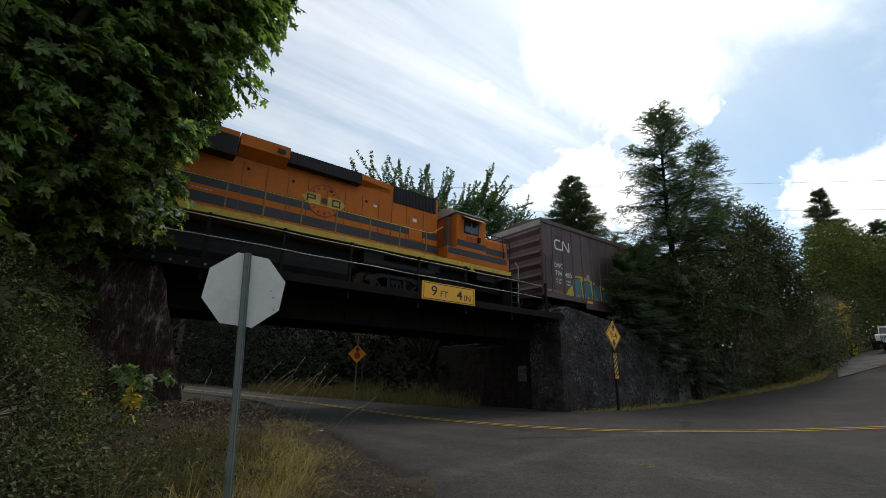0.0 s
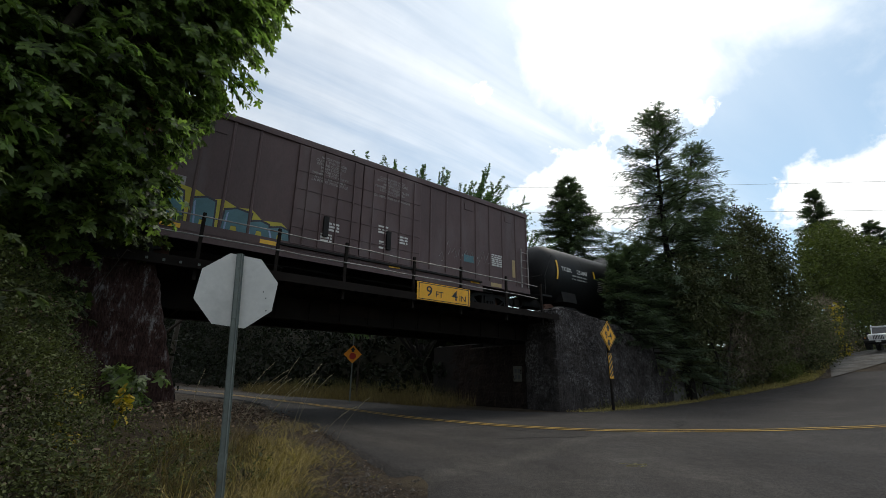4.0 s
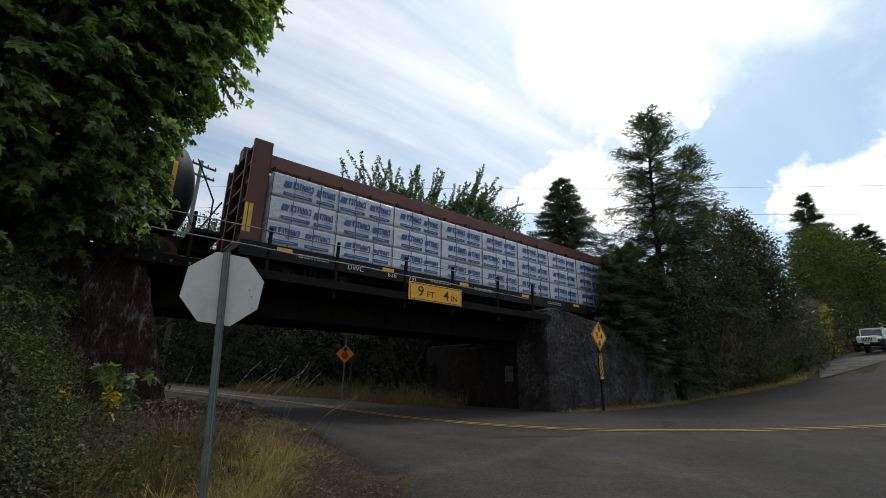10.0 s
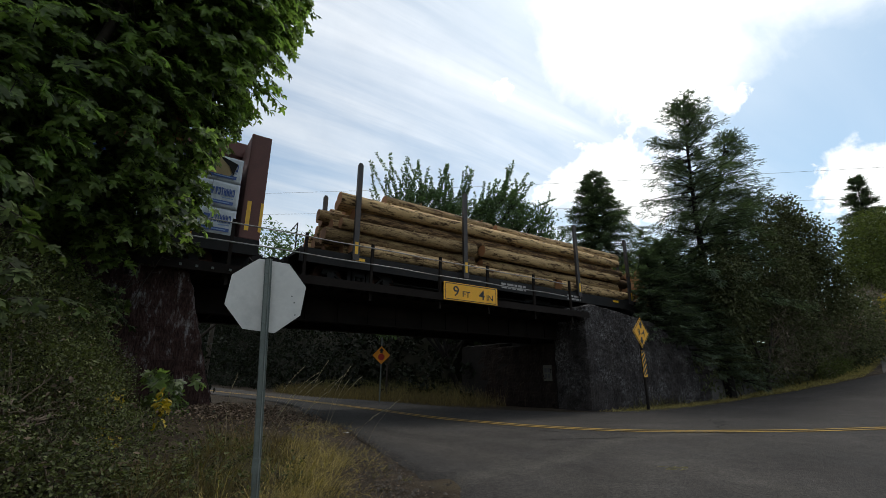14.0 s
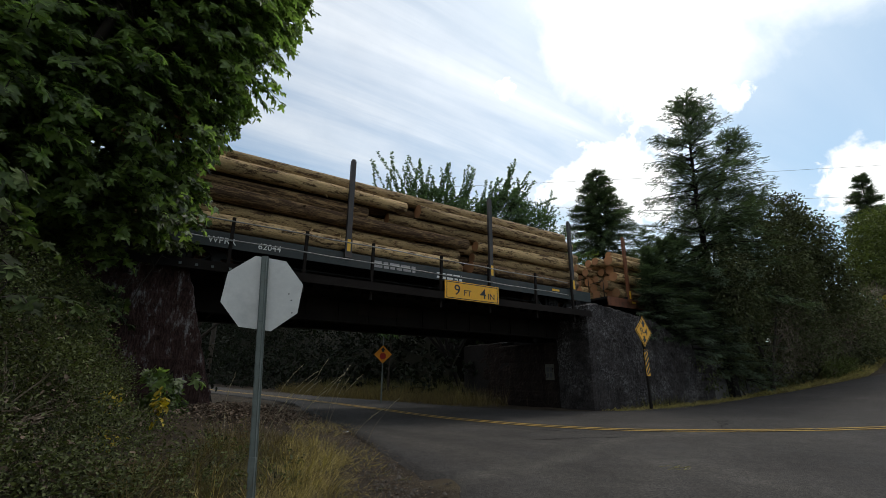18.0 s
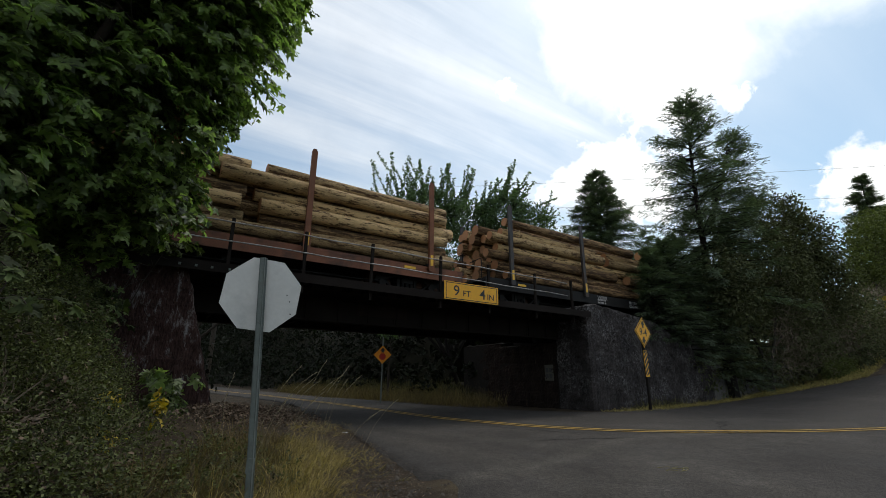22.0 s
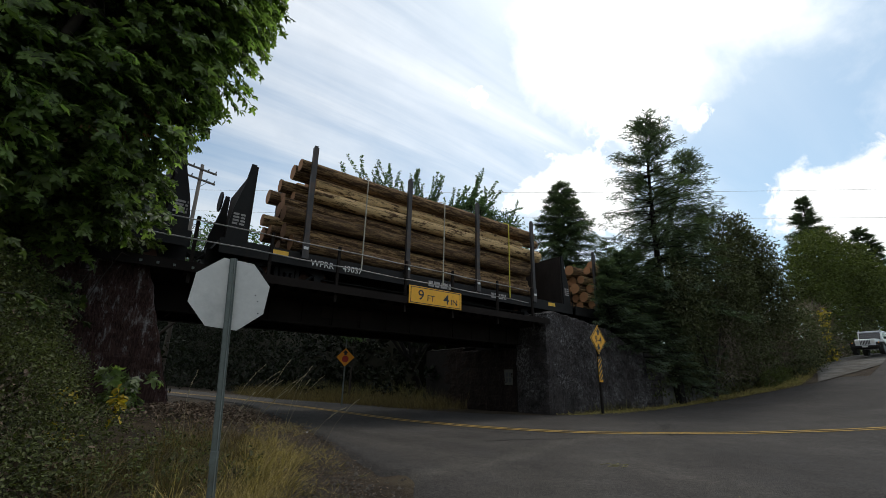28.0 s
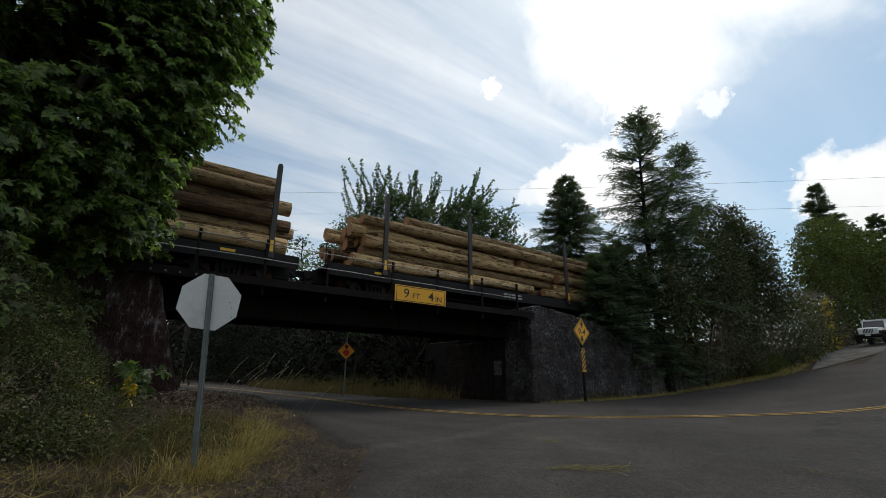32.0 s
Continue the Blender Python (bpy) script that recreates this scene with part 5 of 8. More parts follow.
def build_boxcar():
    W = 21.8
    c = rail_car("boxcar", W, "dark brown steel boxcar with graffiti and white lettering", "boxcar")
    X = lambda w: w - W
    a, b = 14.02, 29.56
    body = part("body", B(X(a), X(b), -1.48, 1.48, 0.98, 4.3, bevel=0.02), BOXCAR, c, "dark brown steel body")
    part("roof", P([(-1.5, 4.3), (-1.5, 4.36), (0, 4.46), (1.5, 4.36), (1.5, 4.3)], X(a - 0.02), X(b + 0.02)), BOXCAR, c, "brown roof").data.transform(
        Matrix(((0, 1, 0, 0), (1, 0, 0, 0), (0, 0, 1, 0), (0, 0, 0, 1))))
    part("top_chord", B(X(a), X(b), -1.53, -1.482, 4.16, 4.3, bevel=0.01), BOXCAR, c)
    bm = B(X(a), X(b), -1.53, -1.482, 0.94, 1.16)
    box(bm, X(16.8), X(27.0), -1.52, -1.48, 0.72, 0.94)
    part("side_sill", bm, BOXCAR, c)
    rib = None
    for w in (14.7, 15.38, 16.06, 16.74, 17.42, 18.1, 18.78, 24.6, 25.3, 26.0, 26.7, 27.4, 28.1, 28.85, 14.06, 29.5):
        if rib is None:
            bm = bmesh.new()
            prism(bm, [(-0.045, 0), (-0.02, -0.03), (0.02, -0.03), (0.045, 0)], 1.16, 4.16)
            bm.transform(Matrix(((1, 0, 0, 0), (0, 0, 1, 0), (0, 1, 0, 0), (0, 0, 0, 1))))
            bmesh.ops.recalc_face_normals(bm, faces=bm.faces)
            rib = part("rib", bm, BOXCAR, c)
            rib.matrix_local = Matrix.Translation((X(w), -1.482, 0))
        else:
            again(rib, c, Matrix.Translation((X(w), -1.482, 0)))
    # small plates between ribs
    for w in (15.05, 17.75, 26.35, 28.45):
        part("stake_plate", B(X(w) - 0.2, X(w) + 0.2, -1.5, -1.482, 3.72, 3.98, bevel=0.006), BOXCAR, c)
    # plug doors with rods
    for d0, d1 in ((19.85, 21.9), (21.94, 24.15)):
        dr = part("door", B(X(d0), X(d1), -1.545, -1.482, 1.12, 4.12, bevel=0.012), BOXCAR, c, "brown plug door with locking rods")
        for q in (0.16, 0.38, 0.62, 0.86):
            x = X(d0 + (d1 - d0) * q)
            part("rod", tube(bmesh.new(), (x, -1.575, 1.15), (x, -1.575, 4.1), 0.018, seg=6), BOXCAR, dr)
        for z in (1.6, 2.15, 2.75, 3.3):
            part("door_rail", B(X(d0) + 0.02, X(d1) - 0.02, -1.56, -1.546, z, z + 0.05), BOXCAR, dr)
        part("crank", B(X(d0) + 0.9, X(d0) + 1.05, -1.62, -1.55, 1.5, 2.1), BLACK, dr)
    part("door_track", B(X(19.6), X(26.9), -1.6, -1.53, 1.02, 1.08), BLACK, c)
    for x0, z0, lines in ((20.85, 3.88, ("IMPORTANT:", "CLOSE THIS DOOR", "BEFORE CLOSING", "MAIN DOOR", "IMPORTANT:", "FERMER CETTE PORTE", "AVANT DE FERMER", "LA PORTE PRINCIPALE")),
                          (23.0, 3.85, ("CLOSE AND LOCK", "BOTH DOORS BEFORE", "MOVING CAR", "FERMER ET VERROUILLER", "LES DEUX PORTES", "AVANT", "DE DEPLACER LE WAGON"))):
        for k, s in enumerate(lines):
            text(s, 0.115, MARK_D, c, side(X(x0), -1.5465, z0 - k * 0.108), "white door notice", align="CENTER")
    for x0, z0 in ((20.9, 1.9), (20.7, 1.55), (22.6, 1.7), (22.55, 2.2), (23.3, 2.0)):
        stencil(c, X(x0), z0, 3, 0.35, 0.06, -1.5465, MARK, int(x0 * 7), "white chalk-like marks")
    # corrugated end
    bm = bmesh.new()
    for i in range(8):
        z = 1.3 + i * 0.5
        if z > 4.0:
            continue
        for e, s in ((a, -1), (b, 1)):
            part("end_corrugation", P([(X(e) + s * 0.1, z + 0.03), (X(e), z - 0.16), (X(e), z + 0.16)], -1.4, 1.4), BOXCAR, c, "rib of the steel end")
    part("end_band", B(X(a) - 0.03, X(a) - 0.002, -1.46, 1.46, 4.04, 4.3), CAB_ROOF, c, "white band along the top of the end")
    ladder(c, X(14.12), X(14.5), -1.53, 1.15, 2.75, 5, BOXCAR)
    ladder(c, X(29.08), X(29.46), -1.53, 1.15, 2.75, 5, MARK_D)
    bm = bmesh.new()
    for z in (1.3, 1.8, 2.3, 2.8):
        tube(bm, (X(a) - 0.14, -1.3, z), (X(a) - 0.14, -0.8, z), 0.014, seg=5)
    box(bm, X(a) - 0.2, X(a) - 0.1, -1.1, 0.6, 1.15, 1.2)
    part("end_ladder", bm, BOXCAR, c)
    # white logo drawn as one bent band
    zc, h, r = 3.32, 0.2, 0.1
    line = [(15.2, zc + h), (14.84 + r, zc + h)] + [(14.84 + r - r * math.sin(k * 0.524), zc + h - r + r * math.cos(k * 0.524)) for k in (1, 2, 3)]
    line += [(14.84 + r - r * math.cos(k * 0.524), zc - h + r - r * math.sin(k * 0.524)) for k in (0, 1, 2, 3)] + [(15.3, zc - h), (15.36, zc - h + 0.05), (15.36, zc + h - 0.05), (15.42, zc + h), (15.74, zc - h), (15.8, zc - h + 0.05), (15.8, zc + h + 0.03)]
    part("logo_band", ribbon([(X(x), z) for x, z in line], 0.075, -1.5165, -1.5135), MARK, c, "pale bent-band logo shape")
    text("DWC", 0.28, MARK, c, side(X(14.77), -1.4835, 2.3), "white stencilled reporting mark", wide=0.78)
    text("794", 0.3, MARK, c, side(X(14.8), -1.4835, 1.95))
    text("480", 0.3, MARK, c, side(X(15.46), -1.4835, 1.95))
    for i, (x, s) in enumerate(((14.84, "LD LMT"), (15.5, "208300"))):
        text(s, 0.11, MARK, c, side(X(x), -1.4835, 1.74))
    text("LT WT", 0.11, MARK, c, side(X(14.84), -1.4835, 1.6))
    text("77700", 0.11, MARK, c, side(X(15.5), -1.4835, 1.6))
    stencil(c, X(14.15), 1.24, 2, 0.5, 0.035, -1.5335, MARK_D, 1)
    part("white_frame", B(X(17.0), X(17.22), -1.4855, -1.483, 2.02, 2.3), MARK_D, c, "small outlined plate letter")
    # graffiti: yellow cloud behind teal blocks
    rs = random.Random(4)
    bm = bmesh.new()
    top = [(15.45, 1.2), (15.7, 1.5), (16.05, 1.75), (16.15, 2.1), (16.6, 2.16), (17.1, 2.08), (17.5, 2.02), (17.8, 1.85), (18.1, 1.95), (18.45, 1.8), (18.8, 1.85), (19.1, 1.6), (19.6, 1.65), (19.8, 1.5), (19.82, 1.1), (18.5, 1.02), (17, 1.0), (15.6, 1.0)]
    prism(bm, [(X(x), z) for x, z in top], -1.4875, -1.4840)
    g = part("graffiti", bm, LIME, c, "yellow-outlined teal graffiti blocks")
    xs = [16.05, 16.75, 17.45, 18.12, 18.75, 19.3]
    for i, x in enumerate(xs):
        w, h = rs.uniform(0.5, 0.62), (1.95, 1.9, 1.82, 1.7, 1.5, 1.45)[i]
        k = rs.uniform(-0.12, 0.12)
        o = [(X(x), 0.98), (X(x + w * 0.35), 0.98), (X(x + w * 0.4), 1.3), (X(x + w * 0.6), 1.3), (X(x + w * 0.7), 0.98), (X(x + w), 1.0), (X(x + w + k), h), (X(x + w * 0.55), h + 0.06), (X(x + k), h - 0.04)]
        mx = sum(p[0] for p in o) / len(o)
        big = [(mx + (px - mx) * 1.16, pz + (0.05 if pz > 1.3 else -0.01)) for px, pz in o]
        part("outline", P(big, -1.4884, -1.4878), OUTLINE, g, "dark spray-painted outline")
        part("teal_block", P(o, -1.4905, -1.4886), TEAL, g, "teal spray-painted block")
        part("highlight", P([(X(x + 0.04 + k), h - 0.1), (X(x + 0.08 + k), h - 0.06), (X(x + 0.11), 1.1), (X(x + 0.07), 1.1)], -1.4925, -1.4910), PRINT_L, g, "pale stroke")
    part("rust_stain", P([(X(14.75) + 0.24 + 0.26 * math.cos(q * 0.5236), 1.42 + 0.12 * math.sin(q * 0.5236)) for q in range(12)], -1.4845, -1.483), CBEAM, c, "rusty red smear")
    for x0, x1, z0, z1 in ((14.5, 14.64, 1.3, 2.0), (14.78, 15.25, 1.18, 1.3)):
        part("ochre_panel", B(X(x0), X(x1), -1.4855, -1.483, z0, z1), OCHRE, c, "dull ochre panel")
    # scrawls near the rear
    bm = bmesh.new()
    for k in range(9):
        x = 25.0 + k * 0.28
        z = 1.75 + rs.uniform(-0.1, 0.25)
        pts = [(X(x), -1.4865, z), (X(x + 0.12), -1.4865, z + rs.uniform(0.15, 0.4)), (X(x + 0.22), -1.4865, z + rs.uniform(-0.2, 0.1)), (X(x + 0.1), -1.4865, z - 0.15)]
        pipe(bm, pts, 0.008, 4)
    part("scrawl", bm, MARK_D, c, "thin grey scrawled lines")
    part("green_placard", B(X(26.12), X(26.6), -1.4875, -1.483, 1.72, 1.98), TEAL, c, "small green placard")
    stencil(c, X(27.5), 2.2, 6, 0.55, 0.05, -1.4865, MARK, 9, "white unreadable stencils")
    part("yellow_panel", B(X(28.62), X(28.78), -1.4875, -1.483, 1.5, 2.2), CARD, c, "ochre vertical panel")
    for w in (16.86, 19.1, 23.0, 26.4):
        part("reflector", B(X(w), X(w) + 0.42, -1.536, -1.531, 0.97, 1.08), REFLEX, c, "yellow reflector")
    part("reflector", B(X(27.4), X(27.95), -1.536, -1.531, 0.98, 1.12), CARD, c, "dull ochre reflector")
    part("underframe", B(X(a + 0.3), X(b - 0.3), -0.4, 0.4, 0.7, 0.98), BLACK, c)
    bm = bmesh.new()
    for w in (16.2, 27.3):
        box(bm, X(w) - 0.5, X(w) + 0.5, -1.2, 1.2, 0.8, 0.98)
    tube(bm, (X(20), -0.6, 0.7), (X(21.4), -0.6, 0.7), 0.2, seg=10)
    pipe(bm, [(X(17.5), -0.9, 0.6), (X(26.0), -0.9, 0.6)], 0.03)
    part("brake_gear", bm, BLACK, c)
    bogie(c, X(15.9))
    bogie(c, X(27.7))
    coupler(c, X(a), -1)
    coupler(c, X(b), 1)


build_boxcar()


def build_tank():
    W = 37.5
    c = rail_car("tank_car", W, "glossy black railway tank car with white lettering", "tank car")
    X = lambda w: w - W
    R, zc, a, b = 1.4, 2.3, 31.0, 44.0
    bm = bmesh.new()
    rings = []
    seg = 48
    prof = [(a - 0.0, 0.02)] + [(a + 0.75 * (1 - math.cos(radians(q))), R * math.sin(radians(q))) for q in (15, 30, 45, 60, 75, 90)]
    mid = [(a + 0.75 + (b - a - 1.5) * i / 8, R) for i in range(1, 8)]
    full = prof + mid + [(a + b - x, r) for x, r in reversed(prof)]
    for x, r in full:
        rings.append([bm.verts.new((X(x), r * math.cos(2 * math.pi * i / seg), zc + r * math.sin(2 * math.pi * i / seg))) for i in range(seg)])
    for p, q in zip(rings, rings[1:]):
        for i in range(seg):
            bm.faces.new((p[i], p[(i + 1) % seg], q[(i + 1) % seg], q[i]))
    bm.faces.new(rings[0])
    bm.faces.new(rings[-1][::-1])
    bmesh.ops.recalc_face_normals(bm, faces=bm.faces)
    part("tank_shell", bm, TANK, c, "glossy black cylindrical tank", smooth=True)
    for w in (33.5, 36.0, 38.8, 41.4):
        bm = bmesh.new()
        for i in range(36):
            p0, p1 = (2 * math.pi * k / 36 for k in (i, i + 1))
            q = [bm.verts.new((X(w) + dx, (R + 0.004) * math.cos(t), zc + (R + 0.004) * math.sin(t))) for dx, t in ((-0.012, p0), (0.012, p0), (0.012, p1), (-0.012, p1))]
            bm.faces.new(q)
        part("weld_seam", bm, BLACK, c)

    def skin(z, off=0.006):
        s = (z - zc) / R
        return -(R + off) * math.sqrt(max(0, 1 - s * s)), -math.degrees(math.asin(s))

    def lettering(s, size, w, z, material=MARK, label=""):
        y, t = skin(z + size * 0.35, 0.012)
        text(s, size, material, c, side(X(w), y + 0.35 * size * math.sin(radians(-t)) * -1, z, t), label)

    lettering("TCBX", 0.27, 31.85, 2.32, label="white reporting mark")
    lettering("231047", 0.27, 32.95, 2.32, label="white car number")
    lettering("LD LMT  210600 LB  95500 KG", 0.085, 32.6, 2.16)
    lettering("LT  WT    75400 LB  34200 KG", 0.085, 32.6, 2.02)

    def strip(w, z0, z1, wd, material, name="reflector", label="yellow reflective strip"):
        bm = bmesh.new()
        n = 6
        last = None
        for i in range(n + 1):
            z = z0 + (z1 - z0) * i / n
            y, _ = skin(z, 0.007)
            now = [bm.verts.new((X(w) - wd / 2, y, z)), bm.verts.new((X(w) + wd / 2, y, z))]
            if last:
                bm.faces.new((last[0], last[1], now[1], now[0]))
            last = now
        part(name, bm, material, c, label)

    for w, z0, z1 in ((31.58, 1.9, 2.75), (34.3, 2.3, 2.62), (36.2, 2.25, 2.55), (38.95, 2.3, 2.6), (41.1, 2.3, 2.6), (43.35, 1.9, 2.7)):
        strip(w, z0, z1, 0.1, REFLEX)
    rs = random.Random(2)
    for w0, z0, n, wd in ((34.5, 2.15, 6, 0.6), (40.0, 2.3, 6, 0.7), (36.5, 2.75, 1, 0.5), (42.9, 1.75, 2, 0.3)):
        for k in range(n):
            z = z0 - k * 0.085
            strip(w0 + wd / 2 + rs.uniform(-0.05, 0.05), z, z + 0.035, wd * rs.uniform(0.6, 1), MARK_D, "stencil", "faded unreadable stencil line")
    for r in range(3):
        for q in range(4):
            strip(41.9 + q * 0.2, 2.42 + r * 0.13, 2.49 + r * 0.13, 0.16, MARK_D, "stencil_box", "pale inspection stencil block")
    for w, z0, z1, wd in ((42.0, 1.85, 1.87, 0.4), (42.0, 2.1, 2.12, 0.4), (42.0, 1.97, 1.985, 0.4), (41.8, 1.85, 2.12, 0.02), (42.2, 1.85, 2.12, 0.02), (42.02, 1.85, 2.12, 0.02)):
        strip(w, z0, z1, wd, MARK_D, "stencil_line", "thin white outline of a stencil box")
    for q in range(6):
        strip(36.75 + q * 0.12, 2.0 + 0.03 * math.sin(q * 2), 2.1, 0.09, TEAL, "graffiti", "small teal graffiti tag")
        strip(36.78 + q * 0.11, 1.82, 1.93 + 0.03 * math.cos(q * 3), 0.08, TEAL, "graffiti", "small teal graffiti tag")
    strip(35.5, 1.8, 1.98, 0.5, CARD, "placard", "dull orange placard")
    # dome, platform, rails
    part("manway", tube(bmesh.new(), (X(37.2), 0, zc + R - 0.05), (X(37.2), 0, zc + R + 0.28), 0.42, seg=20), MARK_D, c, "pale domed manway")
    part("manway_lid", tube(bmesh.new(), (X(37.2), 0, zc + R + 0.28), (X(37.2), 0, zc + R + 0.36), 0.46, 0.3, seg=20), BLACK, c)
    part("platform", B(X(37.6), X(38.9), -0.95, 0.95, zc + R - 0.02, zc + R + 0.03), BLACK, c)
    for s in (-0.95, 0.95):
        bm = bmesh.new()
        z0 = zc + R * 0.75
        pipe(bm, [(X(37.55), s, z0), (X(37.55), s, zc + R + 0.52), (X(37.7), s, zc + R + 0.58), (X(38.75), s, zc + R + 0.45), (X(38.9), s, zc + R + 0.42), (X(38.9), s, z0)], 0.022)
        tube(bm, (X(37.55), s, zc + R + 0.28), (X(38.9), s, zc + R + 0.22), 0.018)
        part("platform_rail", bm, BLACK, c, "black pipe platform railing")
    # sill, saddles, end platform
    part("stub_sill", B(X(30.4), X(44.6), -0.3, 0.3, 0.75, 1.1), BLACK, c)
    for w in (32.6, 42.4):
        bm = bmesh.new()
        prism(bm, [(-1.2, 1.0), (1.2, 1.0), (1.1, 1.55), (0.6, 1.15), (-0.6, 1.15), (-1.1, 1.55)], X(w) - 0.5, X(w) + 0.5)
        bm.transform(Matrix(((0, 1, 0, 0), (1, 0, 0, 0), (0, 0, 1, 0), (0, 0, 0, 1))))
        bmesh.ops.recalc_face_normals(bm, faces=bm.faces)
        part("saddle", bm, BLACK, c)
    for w, s in ((30.7, -1), (44.3, 1)):
        bm = B(X(w) - 0.35, X(w) + 0.35, -1.4, 1.4, 1.02, 1.1)
        for y in (-1.38, 1.38):
            pipe(bm, [(X(w), y, 1.1), (X(w), y, 1.9), (X(w) - s * 0.5, y, 2.9)], 0.02)
        pipe(bm, [(X(w) + s * 0.2, -1.38, 1.9), (X(w) + s * 0.2, 1.38, 1.9)], 0.02)
        part("end_platform", bm, BLACK, c)
    bogie(c, X(32.5))
    bogie(c, X(42.5))
    coupler(c, X(30.5), -1)
    coupler(c, X(44.5), 1)


build_tank()


def build_centerbeam():
    W = 54.6
    c = rail_car("lumber_flatcar", W, "brown centre-beam flatcar stacked with white-wrapped lumber packs", "flatcar")
    X = lambda w: w - W
    a, b = 45.05, 64.25
    part("deck", B(X(a), X(b), -1.45, 1.45, 0.85, 1.04), CBEAM, c)
    part("side_sill", B(X(a), X(b), -1.5, -1.452, 0.62, 1.02), BLACK, c, "dark side sill")
    # bulkheads with a frame of posts and shelves
    for w0, w1, out in ((a, a + 0.5, -1), (b - 0.5, b, 1)):
        face = w1 - 0.06 if out < 0 else w0
        bh = part("bulkhead", B(X(face), X(face) + 0.06, -1.46, 1.46, 1.045, 3.95), CBEAM, c, "brown steel bulkhead")
        for y in (-1.46, -0.75, 0.6, 1.34):
            part("bulkhead_post", B(X(w0), X(w1), y, y + 0.12, 1.045, 3.97), CBEAM, bh)
        for z in (1.15, 1.7, 2.25, 2.8, 3.35, 3.85):
            q0, q1 = (X(w0) + 0.05, X(face)) if out < 0 else (X(face) + 0.06, X(w1) - 0.05)
            part("bulkhead_shelf", B(q0, q1, -1.34, 1.34, z, z + 0.07), CBEAM, bh)
        xr = X(w0) if out < 0 else X(w1)
        part("reflector", B(xr - 0.07 if out > 0 else xr - 0.004, xr + 0.004 if out > 0 else xr + 0.07, -1.47, -1.463, 1.25, 2.05), REFLEX, bh, "yellow reflective strip")
        part("reflector", B(X(w0) + 0.1, X(w0) + 0.2, -1.466, -1.4615, 1.25, 2.05), REFLEX, bh, "yellow reflective strip")
    wheel = part("brake_wheel", tube(bmesh.new(), (X(b) + 0.05, -0.6, 1.75), (X(b) + 0.09, -0.6, 1.75), 0.28, seg=14), BLACK, c)
    # centre truss with its top beam
    part("top_chord", B(X(a), X(b), -0.22, 0.22, 3.8, 4.25, bevel=0.03), CBEAM, c, "brown top beam")
    for i in range(17):
        w = a + 0.6 + i * (b - a - 1.2) / 16
        part("truss_post", B(X(w) - 0.05, X(w) + 0.05, -0.1, 0.1, 1.04, 3.8), CBEAM, c)
        if i < 16:
            part("winch_bracket", B(X(w) + 0.3, X(w) + 0.36, -0.34, -0.222, 3.72, 3.82), BLACK, c)
    # packs: three tiers, near and far
    rs = random.Random(8)
    n = 9
    L = (b - a - 1.2) / n
    tiers = [(1.05, 1.72), (1.76, 2.43), (2.47, 3.14)]

    def pack_mesh(i):
        bm = bmesh.new()
        nx, nz = 30, 10
        g = [[bm.verts.new((L * x / nx * 0.992, -0.006 + noise.noise((x * 0.7 + i * 9, z * 0.9, i)) * 0.02 + noise.noise((x * 1.3 + i * 9, z * 0.8 + x * 0.9, i + 4)) * 0.03, 0.67 * z / nz)) for z in range(nz + 1)] for x in range(nx + 1)]
        for x in range(nx):
            for z in range(nz):
                bm.faces.new((g[x][z], g[x + 1][z], g[x + 1][z + 1], g[x][z + 1]))
        back = [bm.verts.new(p) for p in ((0, 1.15, 0), (L * 0.992, 1.15, 0), (L * 0.992, 1.15, 0.67), (0, 1.15, 0.67))]
        bm.faces.new(back[::-1])
        bm.faces.new([g[x][0] for x in range(nx, -1, -1)] + [back[0], back[1]])
        bm.faces.new([g[x][nz] for x in range(nx + 1)] + [back[2], back[3]])
        bm.faces.new([g[0][z] for z in range(nz + 1)] + [back[3], back[0]])
        bm.faces.new([g[nx][z] for z in range(nz, -1, -1)] + [back[1], back[2]])
        bmesh.ops.recalc_face_normals(bm, faces=bm.faces)
        return bm

    def print_mesh(seed):
        """The blue print on the wrap: a boxed mark, a word-like row of bars, a long strip."""
        r = random.Random(seed)
        dark, pale = bmesh.new(), bmesh.new()
        x = r.uniform(0.0, 0.35)
        y0, y1 = -0.036, -0.03
        while x < L - 0.5:
            k = min(1.0, (L - x) / 1.05)
            z = 0.31 + r.uniform(-0.02, 0.02)
            s = -0.02
            prism(dark, [(x, z), (x + 0.2 * k, z), (x + 0.24 * k, z + 0.18), (x + 0.04 * k, z + 0.18)], y0, y1)
            q = x + 0.27 * k
            for j in range(7):
                w = 0.082 * k
                hgt = 0.2
                if j == 0:
                    prism(dark, [(q, z + 0.15), (q, z + hgt), (q + w, z + hgt), (q + w * 0.5, z), (q + w * 0.25, z)], y0, y1)
                elif j in (1, 6):
                    box(dark, q, q + w * 0.9, y0, y1, z, z + 0.05)
                    box(dark, q, q + w * 0.9, y0, y1, z + hgt - 0.05, z + hgt)
                    box(dark, q + w * 0.55, q + w * 0.9, y0, y1, z + 0.05, z + hgt - 0.05)
                elif j == 2:
                    box(dark, q + w * 0.3, q + w * 0.65, y0, y1, z, z + hgt)
                    box(dark, q, q + w * 0.95, y0, y1, z + hgt - 0.04, z + hgt)
                else:
                    box(dark, q, q + w * 0.35, y0, y1, z, z + hgt)
                    box(dark, q + w * 0.55, q + w * 0.9, y0, y1, z, z + hgt * 0.9)
                    box(dark, q + w * 0.3, q + w * 0.6, y0, y1, z + 0.08, z + 0.13)
                q += w * 1.08
            box(pale, x + 0.5 * k, x + 0.85 * k, y0, y1, z - 0.07, z - 0.045)
